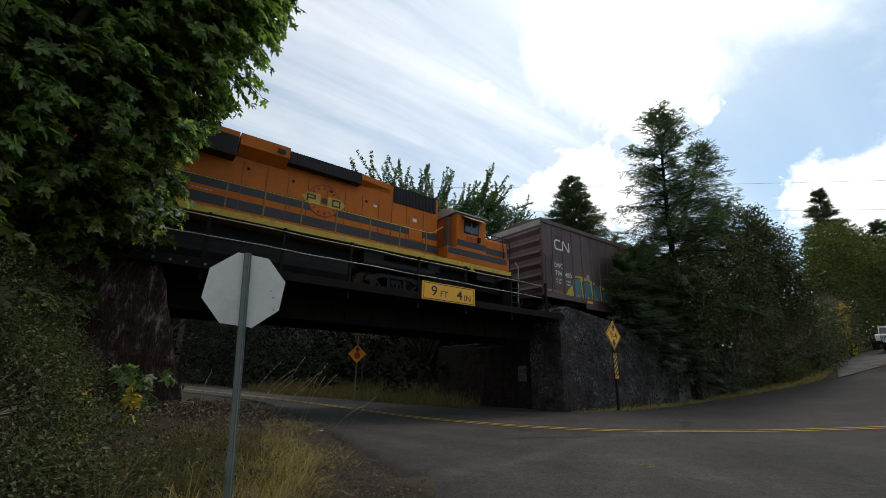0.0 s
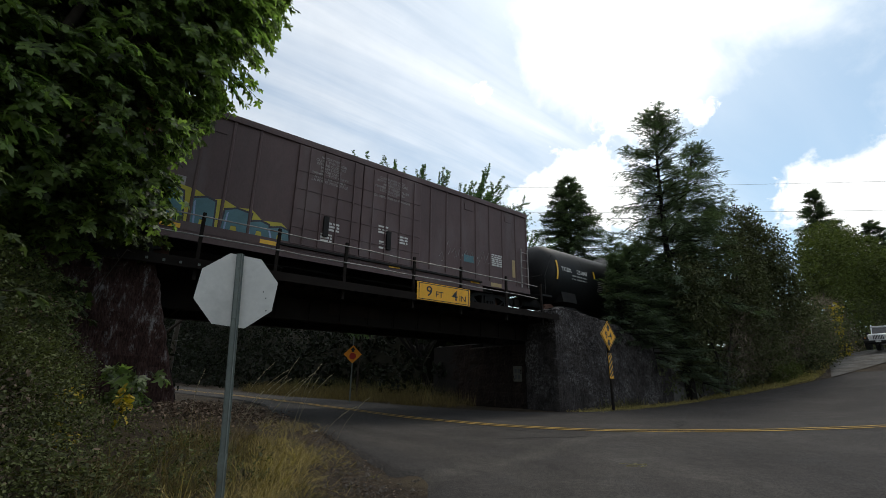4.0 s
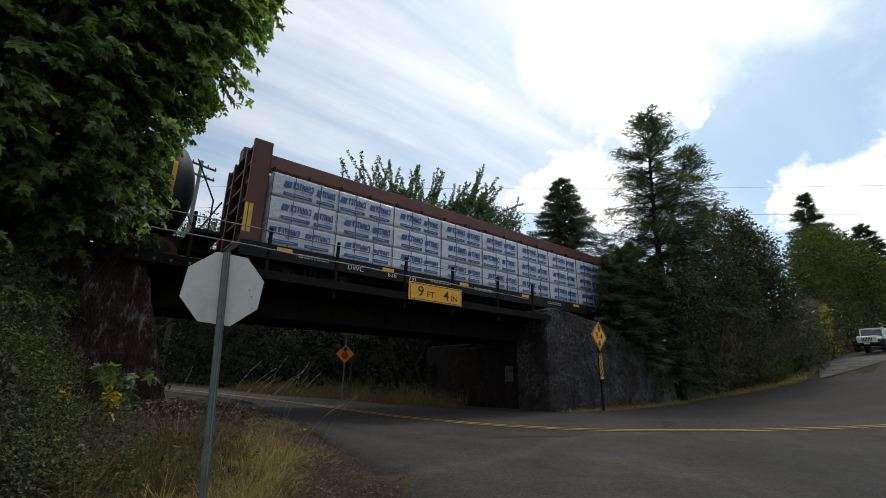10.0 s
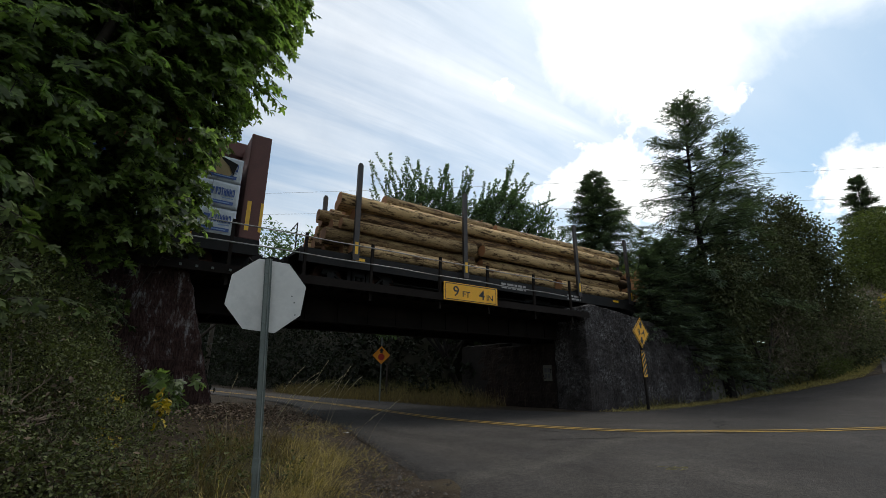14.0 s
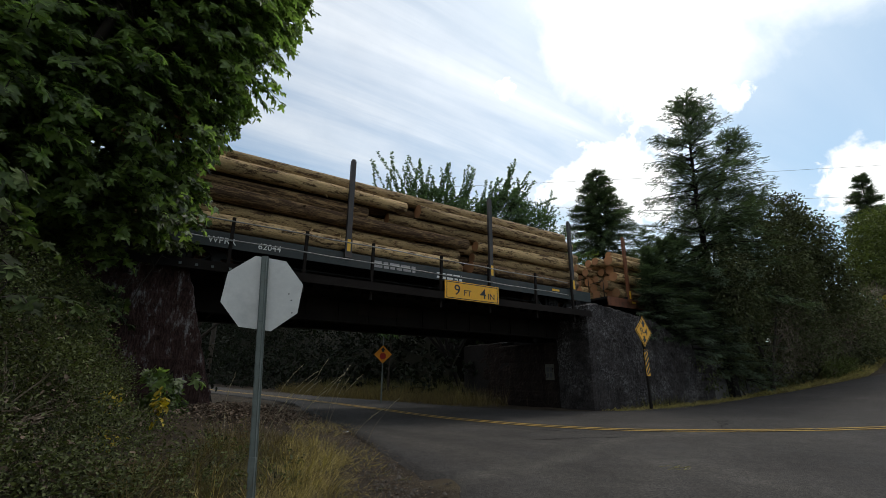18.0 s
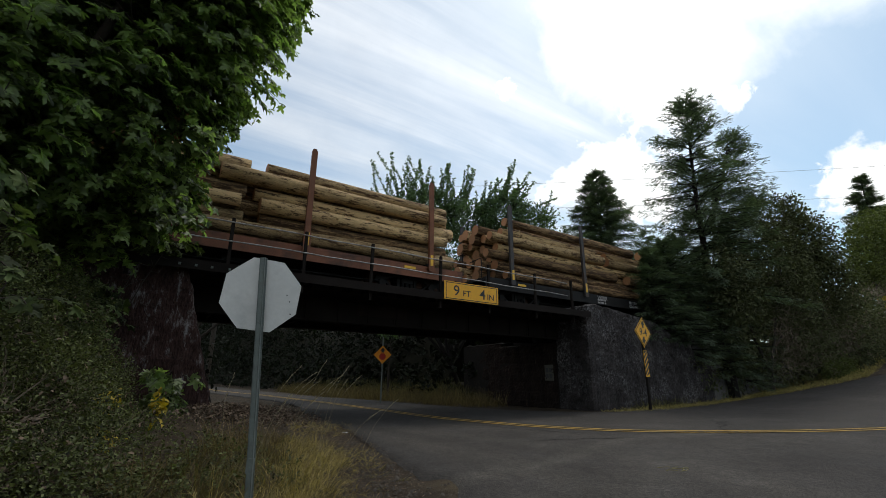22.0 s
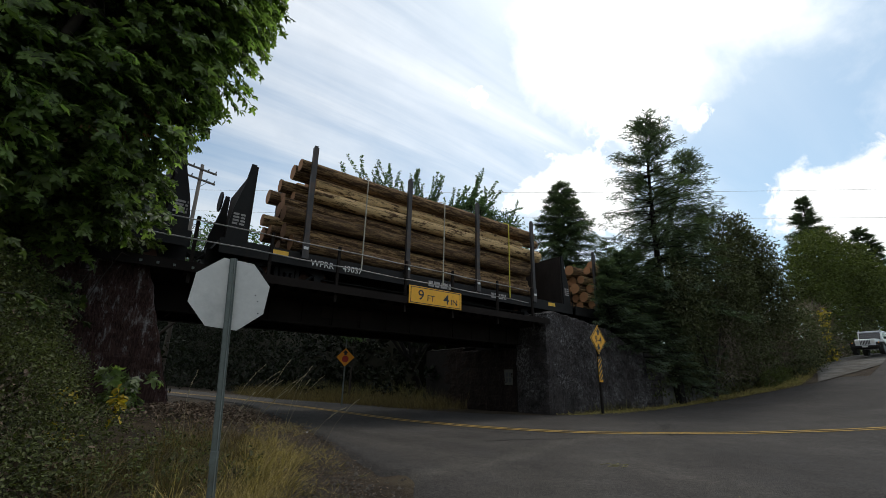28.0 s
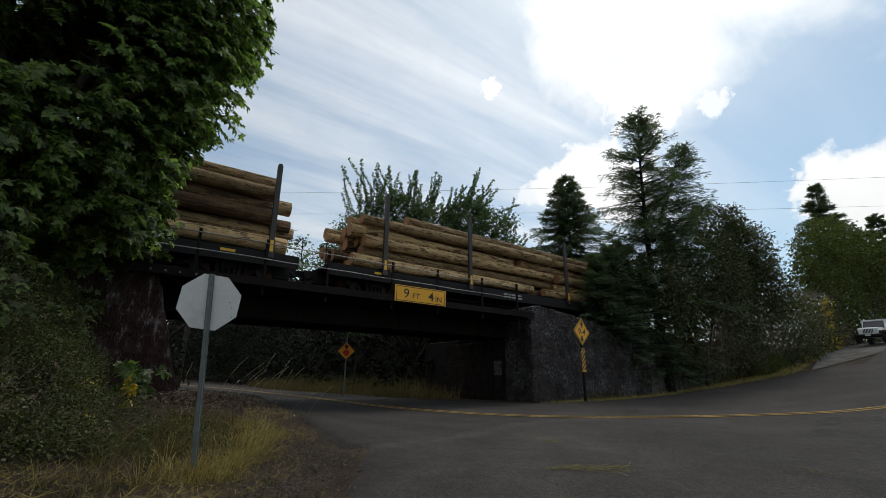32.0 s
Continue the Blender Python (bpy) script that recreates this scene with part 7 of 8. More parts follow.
def leafy(name, label, category, base, blobs, n_clumps, per, radius, leaf, shape, material, seed, trunk_r=0.14, hollow=0.2, fork=0.4, droop=0.35, group="", trunks=1, n_max=None,
          bark=TRUNK, extra=None, spray=0.0, gap=-0.1):
    """A tree or tall shrub: trunk, limbs that reach into the crown, a crown of many leaves."""
    t = thing(name, Matrix.Identity(4), label, category, group)
    rs = random.Random(seed)
    b = tp(base[0], base[1])
    z0 = ground_z(b.x, b.y) - 0.15 if len(base) < 3 else base[2]
    bm = bmesh.new()
    tips = []
    for k in range(trunks):
        foot = Vector((b.x + rs.uniform(-0.3, 0.3) * (k > 0) * 2, b.y + rs.uniform(-0.3, 0.3) * (k > 0), z0))
        lo = min(q[2] for q in blobs)
        mid = tp(sum(q[0] for q in blobs) / len(blobs), sum(q[1] for q in blobs) / len(blobs), z0 + (lo - z0) * fork + 0.3)
        mid = foot.lerp(Vector((mid.x, mid.y, mid.z)), 0.7)
        tube(bm, foot, mid, trunk_r, trunk_r * 0.75, 9, caps=False)
        for q in blobs:
            e = tp(q[0], q[1], q[2])
            pts = [mid]
            for s in (0.35, 0.7, 1.0):
                w = mid.lerp(e, s) + Vector((rs.uniform(-1, 1), rs.uniform(-1, 1), rs.uniform(-0.5, 0.8))) * 0.18 * min(q[3:6])
                pts.append(w)
            r = trunk_r * 0.6
            for a, c in zip(pts, pts[1:]):
                tube(bm, a, c, r, r * 0.7, 6, caps=False)
                r *= 0.7
            for _ in range(5):
                d = Vector((rs.uniform(-1, 1), rs.uniform(-1, 1), rs.uniform(-0.2, 1)))
                limb(bm, pts[-2].lerp(pts[-1], rs.random()), d, min(q[3:6]) * 0.5, max(0.012, r * 0.7), 1, tips, rs)
    if spray:
        p, a, up, size, stems = sprays(blobs, n_clumps, per, spray, leaf, seed, n_max, gap, hollow)
        for line in stems:
            for q, w in zip(line, line[1:]):
                tube(bm, q, w, 0.007, 0.005, 3, caps=False)
        part("trunk", bm, bark, t, "brown trunk and limbs", smooth=True)
        scatter("crown", p, a, up, size, shape, material, t, extra or "")
        return t
    part("trunk", bm, bark, t, "brown trunk and limbs", smooth=True)
    p, a, up = clumps(blobs, n_clumps, per, radius, seed, hollow, droop, n_max)
    rng = np.random.default_rng(seed + 1)
    scatter("crown", p, a, up, leaf * rng.uniform(0.6, 1.25, len(p)), shape, material, t, extra or "")
    return t


def conifer(name, label, u, n, z0, height, radius, seed, lean=(0, 0), dens=1.0, gap=0.0, first=0.12, material=FIR, leaf=0.28, droop=0.25, levels=26, ragged=0.35, tops=(), group="", bare=0.0, power=0.8, shape=None, back=1.0, thick=0.12):
    """A conifer: a straight trunk, whorls of drooping boughs, each with flat sprays of needles."""
    t = thing(name, Matrix.Identity(4), label, "tree", group)
    rs = random.Random(seed)
    rng = np.random.default_rng(seed)
    foot = tp(u, n, z0)
    bm = bmesh.new()
    P_, A_, U_, S_ = [], [], [], []
    leaders = [(Vector((0, 0, 0)), Vector((lean[0], lean[1], height)), 1.0, radius)]
    for (fz, tx, tz, k) in tops:
        leaders.append((Vector((lean[0], lean[1], height)) * fz, Vector((tx * DX, tx * DY, tz)), 0.6, radius * k))
    for start, end, fat, rad in leaders:
        a, b = foot + start, foot + end
        ln = (b - a).length
        r0 = 0.017 * height * fat * (0.6 if height < 9 else 1.0)
        bend = Vector((rs.uniform(-1, 1), rs.uniform(-1, 1), 0)) * 0.02 * ln
        pts = [a.lerp(b, i / 8) + bend * math.sin(math.pi * i / 8) for i in range(9)]
        for i in range(8):
            tube(bm, pts[i], pts[i + 1], max(0.015, r0 * (1 - i / 8.3)), max(0.01, r0 * (1 - (i + 1) / 8.3)), 7, caps=False)
        nlev = max(6, int(levels * ln / height))
        for lv in range(nlev):
            f = first + (0.985 - first) * (lv + rs.uniform(-0.3, 0.3)) / nlev
            if start.length > 0:
                f = 0.08 + 0.9 * lv / nlev
            if rs.random() < gap:
                continue
            f = min(max(f, 0.02), 0.99)
            i = min(7, int(f * 8))
            c = pts[i].lerp(pts[i + 1], f * 8 - i)
            for k in range(rs.choice((4, 5, 6))):
                az = rs.uniform(0, 2 * math.pi)
                L = rad * ((1 - f) ** power + 0.06) * rs.uniform(1 - ragged, 1 + ragged * 0.6)
                d = Vector((math.cos(az), math.sin(az), rs.uniform(0.0, 0.3) - droop * (1 - f) + 0.25 * f))
                away = -d.x * DY + d.y * DX
                if away > 0 and back < 1:
                    d += Vector((DY, -DX, 0)) * away * (1 - back)
                    L *= 0.6
                m = max(4, int(L / 0.28))
                p = c.copy()
                for q in range(m):
                    p2 = p + d.normalized() * (L / m)
                    tube(bm, p, p2, 0.03 * (1 - q / m) * fat + 0.006, 0.03 * (1 - (q + 1) / m) * fat + 0.005, 4, caps=False)
                    if q / m > bare:
                        w = (1 - 0.55 * q / m)
                        for _ in range(max(2, int(11 * dens))):
                            s = rs.uniform(-1, 1)
                            sd = d.cross(Vector((0, 0, 1))).normalized() * s
                            off = sd * rs.random() * 0.42 * w * min(1.0, L / 1.2)
                            P_.append(p.lerp(p2, rs.random()) + off + Vector((0, 0, rs.uniform(-thick, 0.25 * thick))))
                            A_.append(d.normalized() * 0.8 + sd * 0.8 + Vector((rs.uniform(-0.4, 0.4), rs.uniform(-0.4, 0.4), rs.uniform(-0.5, 0.25))))
                            U_.append((rs.uniform(-0.5, 0.5), rs.uniform(-0.5, 0.5), 1))
                            S_.append(leaf * rs.uniform(0.6, 1.3))
                    p = p2
                    d = d + Vector((rs.uniform(-0.12, 0.12), rs.uniform(-0.12, 0.12), -0.05 + 0.06 * (q / m)))
    part("trunk", bm, TRUNK_F, t, "dark straight trunk and boughs")
    scatter("crown", np.array([v[:] for v in P_]), np.array([v[:] for v in A_]), np.array(U_), np.array(S_), shape or NEEDLE, material, t)
    return t


def build_trees():
    # big maple over the shoulder
    leafy("maple_tree", "large bigleaf maple with dense dark green foliage", "tree", (-3.2, 6.6),
          [(-1.9, 7.6, 8.6, 3.1, 2.0, 3.6), (-0.35, 7.7, 9.3, 2.1, 1.7, 2.6), (-1.2, 7.9, 5.8, 1.9, 1.7, 2.0), (-0.2, 7.6, 7.2, 1.55, 1.3, 1.5),
           (-0.75, 8.7, 4.6, 1.25, 1.0, 1.3), (-2.6, 7.0, 4.8, 1.6, 1.4, 1.8)],
          5600, 5, 0.31, 0.17, MAPLE_LEAF, MAPLE, 3, trunk_r=0.2, hollow=0.1, fork=0.7, droop=0.75, n_max=10.2, spray=0.42, gap=-0.3)
    mt = [o for o in scene.objects if o.name == "maple_tree"][0]
    p, a, up = clumps([(-1.0, 7.2, 6.6, 1.6, 1.0, 2.2), (-0.2, 7.6, 8.4, 1.2, 1.0, 2.0)], 46, 14, 0.12, 311, 0.6, 1.6)
    tagged(scatter("seeds", p, a, up, 0.05 * RNG.uniform(0.7, 1.4, len(p)), OVAL_LEAF, SAMARA, mt), "hanging bunches of brown winged seeds", kind="stuff")
    # hanging sprays close to the eye
    leafy("maple_sapling", "young maple with large hanging leaves", "tree", (-2.1, 4.6),
          [(-1.55, 4.4, 2.75, 0.35, 0.4, 0.55), (-1.2, 5.2, 2.55, 0.4, 0.5, 0.5), (-1.0, 5.9, 2.25, 0.35, 0.4, 0.35), (-1.35, 5.6, 3.4, 0.4, 0.5, 0.4)], 34, 4, 0.26, 0.14, MAPLE_LEAF, SHADED_LEAF, 5,
          trunk_r=0.03, hollow=0.0, fork=0.9, droop=0.9, spray=0.4, gap=-1)
    # ivy over the west abutment
    leafy("ivy", "ivy and maple shoots hanging over the stone abutment", "climber", (-0.6, 10.0),
          [(-0.9, 10.2, 3.6, 1.0, 0.42, 0.9), (-0.15, 10.25, 3.7, 0.55, 0.35, 0.75), (-1.6, 10.1, 2.6, 1.0, 0.42, 1.1), (0.25, 10.35, 4.0, 0.35, 0.2, 0.5)], 760, 5, 0.2, 0.16, MAPLE_LEAF, SHADED_LEAF, 6,
          trunk_r=0.03, hollow=0.2, droop=0.9, n_max=10.55, spray=0.5, gap=-0.35)
    # bramble bank
    bl = [(-1.5, 4.9, 1.05, 0.9, 0.75, 0.75), (-0.9, 6.1, 1.2, 0.9, 0.8, 0.95), (-0.85, 7.3, 1.2, 0.85, 0.8, 0.9), (-0.42, 8.5, 1.15, 0.62, 0.8, 0.8), (-1.8, 6.6, 1.9, 1.2, 1.0, 1.3), (-1.5, 8.2, 2.1, 1.2, 1.0, 1.2), (-2.2, 5.2, 1.4, 0.9, 0.8, 1.0), (-0.4, 9.5, 1.3, 0.5, 0.6, 0.85), (-1.3, 9.7, 1.8, 0.8, 0.6, 1.2), (0.1, 8.2, 0.7, 0.4, 0.5, 0.4), (0.0, 7.0, 0.75, 0.55, 0.6, 0.5), (-0.25, 6.0, 0.7, 0.5, 0.5, 0.5), (0.35, 8.0, 0.8, 0.42, 0.5, 0.42), (-0.9, 5.3, 0.65, 0.8, 0.5, 0.45), (-0.35, 5.5, 0.6, 0.6, 0.4, 0.35), (-1.7, 4.9, 0.7, 0.8, 0.5, 0.5)]
    leafy("bramble_bush", "dense blackberry thicket with small dark leaves", "shrub", (-1.4, 7.0), bl, 7000, 15, 0.15, 0.038, OVAL_LEAF, BRAMBLE, 8, trunk_r=0.03, hollow=0.5, droop=0.3, trunks=3, bark=TWIG)
    p, a, up = clumps(bl, 600, 4, 0.2, 81, 0.6, 0.5)
    bb = [o for o in scene.objects if o.name == "bramble_bush"][0]
    tagged(scatter("dry_leaves", p, a, up, 0.05 * RNG.uniform(0.6, 1.4, len(p)), OVAL_LEAF, DEADLEAF, bb), "withered brown leaves among the green", kind="stuff")
    leafy("yellow_vine", "vine with bright yellow leaves in the thicket", "climber", (0.4, 7.3), [(0.44, 7.2, 1.12, 0.06, 0.06, 0.26), (-0.1, 7.5, 1.25, 0.1, 0.1, 0.1), (-0.1, 7.1, 0.8, 0.1, 0.1, 0.08)], 44, 5, 0.07, 0.085, OVAL_LEAF, YELLOWLEAF, 9, trunk_r=0.012, droop=0.9)
    leafy("maple_shoot", "low maple shoot with broad leaves beside the abutment", "shrub", (0.6, 9.6), [(0.6, 9.7, 1.55, 0.33, 0.25, 0.25), (0.72, 9.8, 1.25, 0.22, 0.25, 0.25)], 20, 4, 0.2, 0.2, MAPLE_LEAF, MAPLE, 10, trunk_r=0.02, droop=0.6, spray=0.3, gap=-1)

    # tall open conifer by the east wall
    conifer("larch", "tall open conifer with two ragged tops against the sky", 24.0, 10.6, 0.6, 16.9, 4.0, 21, lean=(0.1, 0.0), dens=1.9, gap=0.03, first=0.3, leaf=0.27, droop=0.12, levels=46, ragged=0.5, shape=SPRAY,
            tops=((0.5, 5.3, 16.3, 0.6), (0.45, 8.2, 12.6, 0.55)), bare=0.05, power=0.58, thick=0.3)
    # firs that hide the line, rooted at the foot of the wall
    for u, n, z, h, r, sd, f in ((18.9, 11.0, 3.4, 4.0, 1.7, 31, 0.05), (20.1, 11.0, 3.0, 5.1, 1.9, 34, 0.04), (21.4, 10.95, 2.5, 6.1, 2.1, 32, 0.04), (23.4, 11.0, 1.6, 6.8, 2.0, 35, 0.05), (25.7, 10.8, 1.0, 8.3, 1.9, 33, 0.06)):
        conifer("young_fir", "young fir with dark drooping boughs", u, n, z, h, r * 0.92, sd, dens=1.7, first=f * 1.05, leaf=0.25, droop=0.2, levels=36, back=0.15, ragged=0.4, power=0.6, shape=SPRAY, group="young firs by the wall")
    leafy("hedgerow_tree", "dark leafy tree tangled with dead twigs", "tree", (27.5, 10.3), [(26.6, 10.2, 6.3, 2.0, 1.0, 2.8), (28.6, 9.4, 7.6, 2.2, 1.4, 3.2), (25.2, 10.5, 4.0, 1.8, 0.8, 2.0), (30.5, 9.9, 5.0, 2.0, 1.2, 3.0), (23.4, 9.7, 6.0, 1.5, 1.1, 2.0)],
          1500, 22, 0.44, 0.15, OVAL_LEAF, THICKET, 41, trunk_r=0.14, hollow=0.1, n_max=11.2, group="hedgerow")
    leafy("hedgerow_tree", "tall dark leafy tree with an uneven top", "tree", (32.5, 10.2), [(31.6, 9.4, 9.6, 2.2, 1.5, 3.0), (33.6, 9.2, 9.4, 2.2, 1.5, 2.9), (35.2, 9.0, 7.4, 1.8, 1.5, 2.6), (32.8, 10.0, 4.8, 2.4, 1.2, 3.2)],
          1450, 22, 0.46, 0.16, OVAL_LEAF, THICKET, 42, trunk_r=0.15, hollow=0.1, n_max=11.2, group="hedgerow")
    leafy("hedge_shrub", "shady shrub with reddish dead twigs", "shrub", (24.5, 10.7), [(21.6, 10.4, 2.0, 0.9, 0.25, 1.0), (23.6, 10.8, 2.0, 1.3, 0.5, 1.4), (24.9, 10.8, 2.4, 1.6, 0.5, 1.7), (27.6, 10.6, 2.2, 1.8, 0.6, 1.5)], 330, 14, 0.36, 0.13, OVAL_LEAF, THICKET, 43, trunk_r=0.04, trunks=3, n_max=11.3, group="hedge shrubs")
    leafy("hedge_shrub", "brown-green shrub with bare twigs", "shrub", (38.0, 9.8), [(37.6, 9.4, 4.2, 2.0, 1.5, 3.0), (40.2, 9.5, 4.6, 2.2, 1.6, 3.2), (35.0, 10.2, 2.8, 2.2, 0.9, 1.6), (30.0, 10.3, 2.4, 2.0, 0.7, 1.6), (43.5, 9.6, 5.0, 2.4, 1.6, 3.2)],
          900, 16, 0.45, 0.16, OVAL_LEAF, THICKET, 44, trunk_r=0.06, trunks=3, n_max=11.4, group="hedge shrubs")
    leafy("verge_shrub", "low bright green shrub at the road verge", "shrub", (33.0, 9.0), [(32.2, 9.0, 2.1, 1.2, 0.35, 0.6), (34.2, 8.9, 2.4, 1.0, 0.35, 0.6)], 170, 14, 0.3, 0.1, OVAL_LEAF, ASH, 47, trunk_r=0.03, trunks=3, bark=TWIG)
    leafy("yellow_climber", "yellowing climber on the roadside trees", "climber", (46.0, 8.6), [(45.6, 8.4, 6.6, 0.35, 0.3, 1.2), (46.2, 8.4, 4.4, 0.3, 0.3, 0.8)], 36, 9, 0.3, 0.16, OVAL_LEAF, YELLOWLEAF, 48, trunk_r=0.03)
    # bare dead twigs all along the hedge
    rng = np.random.default_rng(49)
    n = 6500
    u = rng.uniform(27, 56, n)
    p = to_world(np.stack([u, 9.0 + rng.uniform(0, 1.4, n), 1.2 + (u - 22) * 0.09 + np.minimum(rng.gamma(2.0, 1.3, n), 4.8)], 1))
    o = scatter("dead_twigs", p, rng.normal(size=(n, 3)) * (0.8, 0.8, 1.0) + (0, 0, 0.4), rng.normal(size=(n, 3)), np.stack([rng.uniform(0.3, 1.3, n), rng.uniform(0.012, 0.03, n), rng.uniform(0, 0.6, n)], 1), BLADE, TWIG)
    tagged(o, "tangle of bare brown twigs along the hedge", "twigs", kind="stuff")
    # pale green trees by the car
    leafy("roadside_tree", "rounded pale green leafy tree", "tree", (56.5, 10.6), [(52.6, 10.4, 9.4, 3.0, 1.8, 4.0), (56.0, 10.4, 13.0, 3.4, 2.2, 4.0), (60.5, 10.2, 14.6, 3.6, 2.4, 4.0), (57.5, 10.0, 8.6, 4.0, 1.8, 3.6)],
          1000, 16, 0.62, 0.26, OVAL_LEAF, ASH, 51, trunk_r=0.2, hollow=0.3, group="roadside trees")
    leafy("roadside_tree", "tall pale green tree behind the parked car", "tree", (67, 9.6), [(65.5, 9.8, 14.6, 3.8, 2.4, 4.2), (70.5, 9.4, 14.6, 4.2, 2.6, 4.6), (77, 9.0, 13.6, 5.0, 3, 5), (68.5, 9.0, 9.4, 5.0, 2.0, 3.8)],
          1000, 16, 0.7, 0.32, OVAL_LEAF, ASH, 52, trunk_r=0.22, hollow=0.3, group="roadside trees")
    leafy("roadside_shrub", "dark roadside shrub under the trees", "shrub", (55, 9.8), [(46.8, 9.6, 4.8, 2.4, 1.3, 2.4), (50.5, 9.9, 5.4, 2.6, 1.3, 2.4), (54.5, 9.9, 6.4, 2.8, 1.2, 2.8), (59, 9.6, 7.0, 3, 1.4, 3.0), (64, 9.2, 7.6, 3.4, 1.6, 3.2), (72, 8.6, 8.6, 5, 2, 3.6)], 900, 15, 0.55, 0.2, OVAL_LEAF, THICKET, 53, trunk_r=0.08, trunks=4, bark=TWIG, group="roadside shrubs")
    conifer("fir_tree", "dark fir standing above the roadside trees", 80, 14.2, 5, 24.5, 6.0, 61, dens=2.0, first=0.35, leaf=0.6, shape=SPRAY, droop=0.25, levels=46, gap=0.04, thick=0.3, ragged=0.4, group="far firs")
    conifer("fir_tree", "dark fir behind the parked car", 86.8, 9.8, 6, 19.0, 5.0, 62, dens=1.8, first=0.35, leaf=0.6, levels=34, gap=0.06, thick=0.3, ragged=0.4, group="far firs")
    # behind the line
    conifer("fir_tree", "broad dark fir beyond the railway", 41.0, 29.0, 1.0, 24.0, 12.0, 63, dens=2.4, first=0.1, leaf=0.4, droop=0.22, levels=90, ragged=0.22, thick=0.3, shape=SPRAY, group="far firs", power=1.08)
    conifer("fir_tree", "smaller dark fir beyond the railway", 46.5, 27.0, 1.0, 17.5, 5.6, 64, dens=1.1, first=0.12, leaf=0.45, levels=34, shape=SPRAY, ragged=0.35, group="far firs")
    # cherry with long upright shoots
    t = leafy("cherry_tree", "wide cherry tree with long upright leafy shoots", "tree", (14.6, 19.4), [(12.7, 20.3, 11.0, 1.7, 1.5, 1.1), (14.8, 19.4, 10.4, 2.0, 1.6, 1.1), (16.8, 18.3, 11.0, 1.7, 1.4, 1.3), (10.6, 21.2, 9.3, 1.4, 1.3, 1.5), (14.0, 19.8, 8.2, 3.2, 1.8, 2.0), (18.4, 17.7, 10.2, 1.3, 1.2, 1.4), (9.6, 21.6, 7.4, 1.3, 1.0, 1.4), (11.4, 20.8, 6.6, 1.5, 1.0, 1.6)],
              2300, 15, 0.4, 0.15, OVAL_LEAF, CHERRY, 71, trunk_r=0.15, hollow=0.25, bark=TRUNK_F)
    rs = random.Random(72)
    bm = bmesh.new()
    P_, A_, U_ = [], [], []
    for k in range(150):
        f = (k + rs.random()) / 150
        u0 = 10.6 + 9.2 * f
        crest = 11.75 + 0.8 * math.exp(-((u0 - 12.7) / 1.5) ** 2) + 1.7 * math.exp(-((u0 - 17.0) / 1.8) ** 2) - 0.09 * (u0 - 12) - 1.3 * max(0, u0 - 18.0)
        ang = radians((u0 - 12.8) * 11 + rs.uniform(-26, 36))
        p = tp(u0, 21.4 - 0.42 * (u0 - 10) + rs.uniform(-0.8, 0.8), crest - rs.uniform(0.8, 2.8))
        d = Vector((DX * math.sin(ang), DY * math.sin(ang), math.cos(ang))) + Vector((rs.uniform(-0.15, 0.15), rs.uniform(-0.15, 0.15), 0.1))
        d.normalize()
        ln = rs.uniform(1.8, 3.9) * (0.65 + 0.35 * math.cos(ang))
        m = int(ln / 0.07)
        for q in range(m):
            d = (d + Vector((rs.uniform(-0.05, 0.05), rs.uniform(-0.05, 0.05), 0.004))).normalized()
            p2 = p + d * 0.07
            if q % 3 == 0:
                tube(bm, p, p + d * 0.21, 0.014 * (1 - q / m) + 0.004, seg=4, caps=False)
            for _ in range(3):
                P_.append(p2[:])
                A_.append((d * 0.5 + Vector((rs.uniform(-1, 1), rs.uniform(-1, 1), rs.uniform(-0.9, 0.4))))[:])
                U_.append((rs.uniform(-1, 1), rs.uniform(-1, 1), 1))
            p = p2
    tagged(part("shoots", bm, TRUNK, t), "long upright shoots", kind="stuff")
    scatter("shoot_leaves", np.array(P_), np.array(A_), np.array(U_), RNG.uniform(0.1, 0.18, len(P_)), OVAL_LEAF, CHERRY, t)
    # low trees seen between the cars, and the dark woods beyond the road
    leafy("far_bush", "low leafy trees beyond the railway", "tree", (-1.5, 29.0), [(2.0, 28, 8.2, 2.4, 2, 2.0), (5.2, 27.2, 8.8, 2.0, 2, 1.9), (8.0, 26.0, 8.6, 2.0, 2, 1.6), (-2.0, 29.5, 7.4, 3, 2, 2)], 420, 13, 0.5, 0.22, OVAL_LEAF, CHERRY, 73, trunk_r=0.15)
    leafy("far_bush", "leafy trees along the far side of the line", "tree", (27.0, 20.5), [(21.0, 19.8, 8.4, 2.2, 1.8, 2.0), (25.0, 20.4, 8.6, 2.6, 1.8, 2.2), (30.0, 20.6, 8.4, 3.0, 1.8, 2.2), (36, 21, 8.6, 3.2, 2, 2.6)], 430, 13, 0.5, 0.24, OVAL_LEAF, ASH, 74, trunk_r=0.15)
    blobs, feet = [], []
    rs = random.Random(75)
    edge = [Vector(q) for q in ((-3.0, 20.5), (-8.9, 26), (-16.9, 36), (-44, 70), (-84, 120))]
    tall = lambda q: max(1.0, (q.length - 20) / 26)
    line, step = [], 1.2
    for a, b in zip(edge, edge[1:]):
        d = 0.0
        while d < (b - a).length:
            line.append((a.lerp(b, d / (b - a).length), step))
            d += step
            step *= 1.03
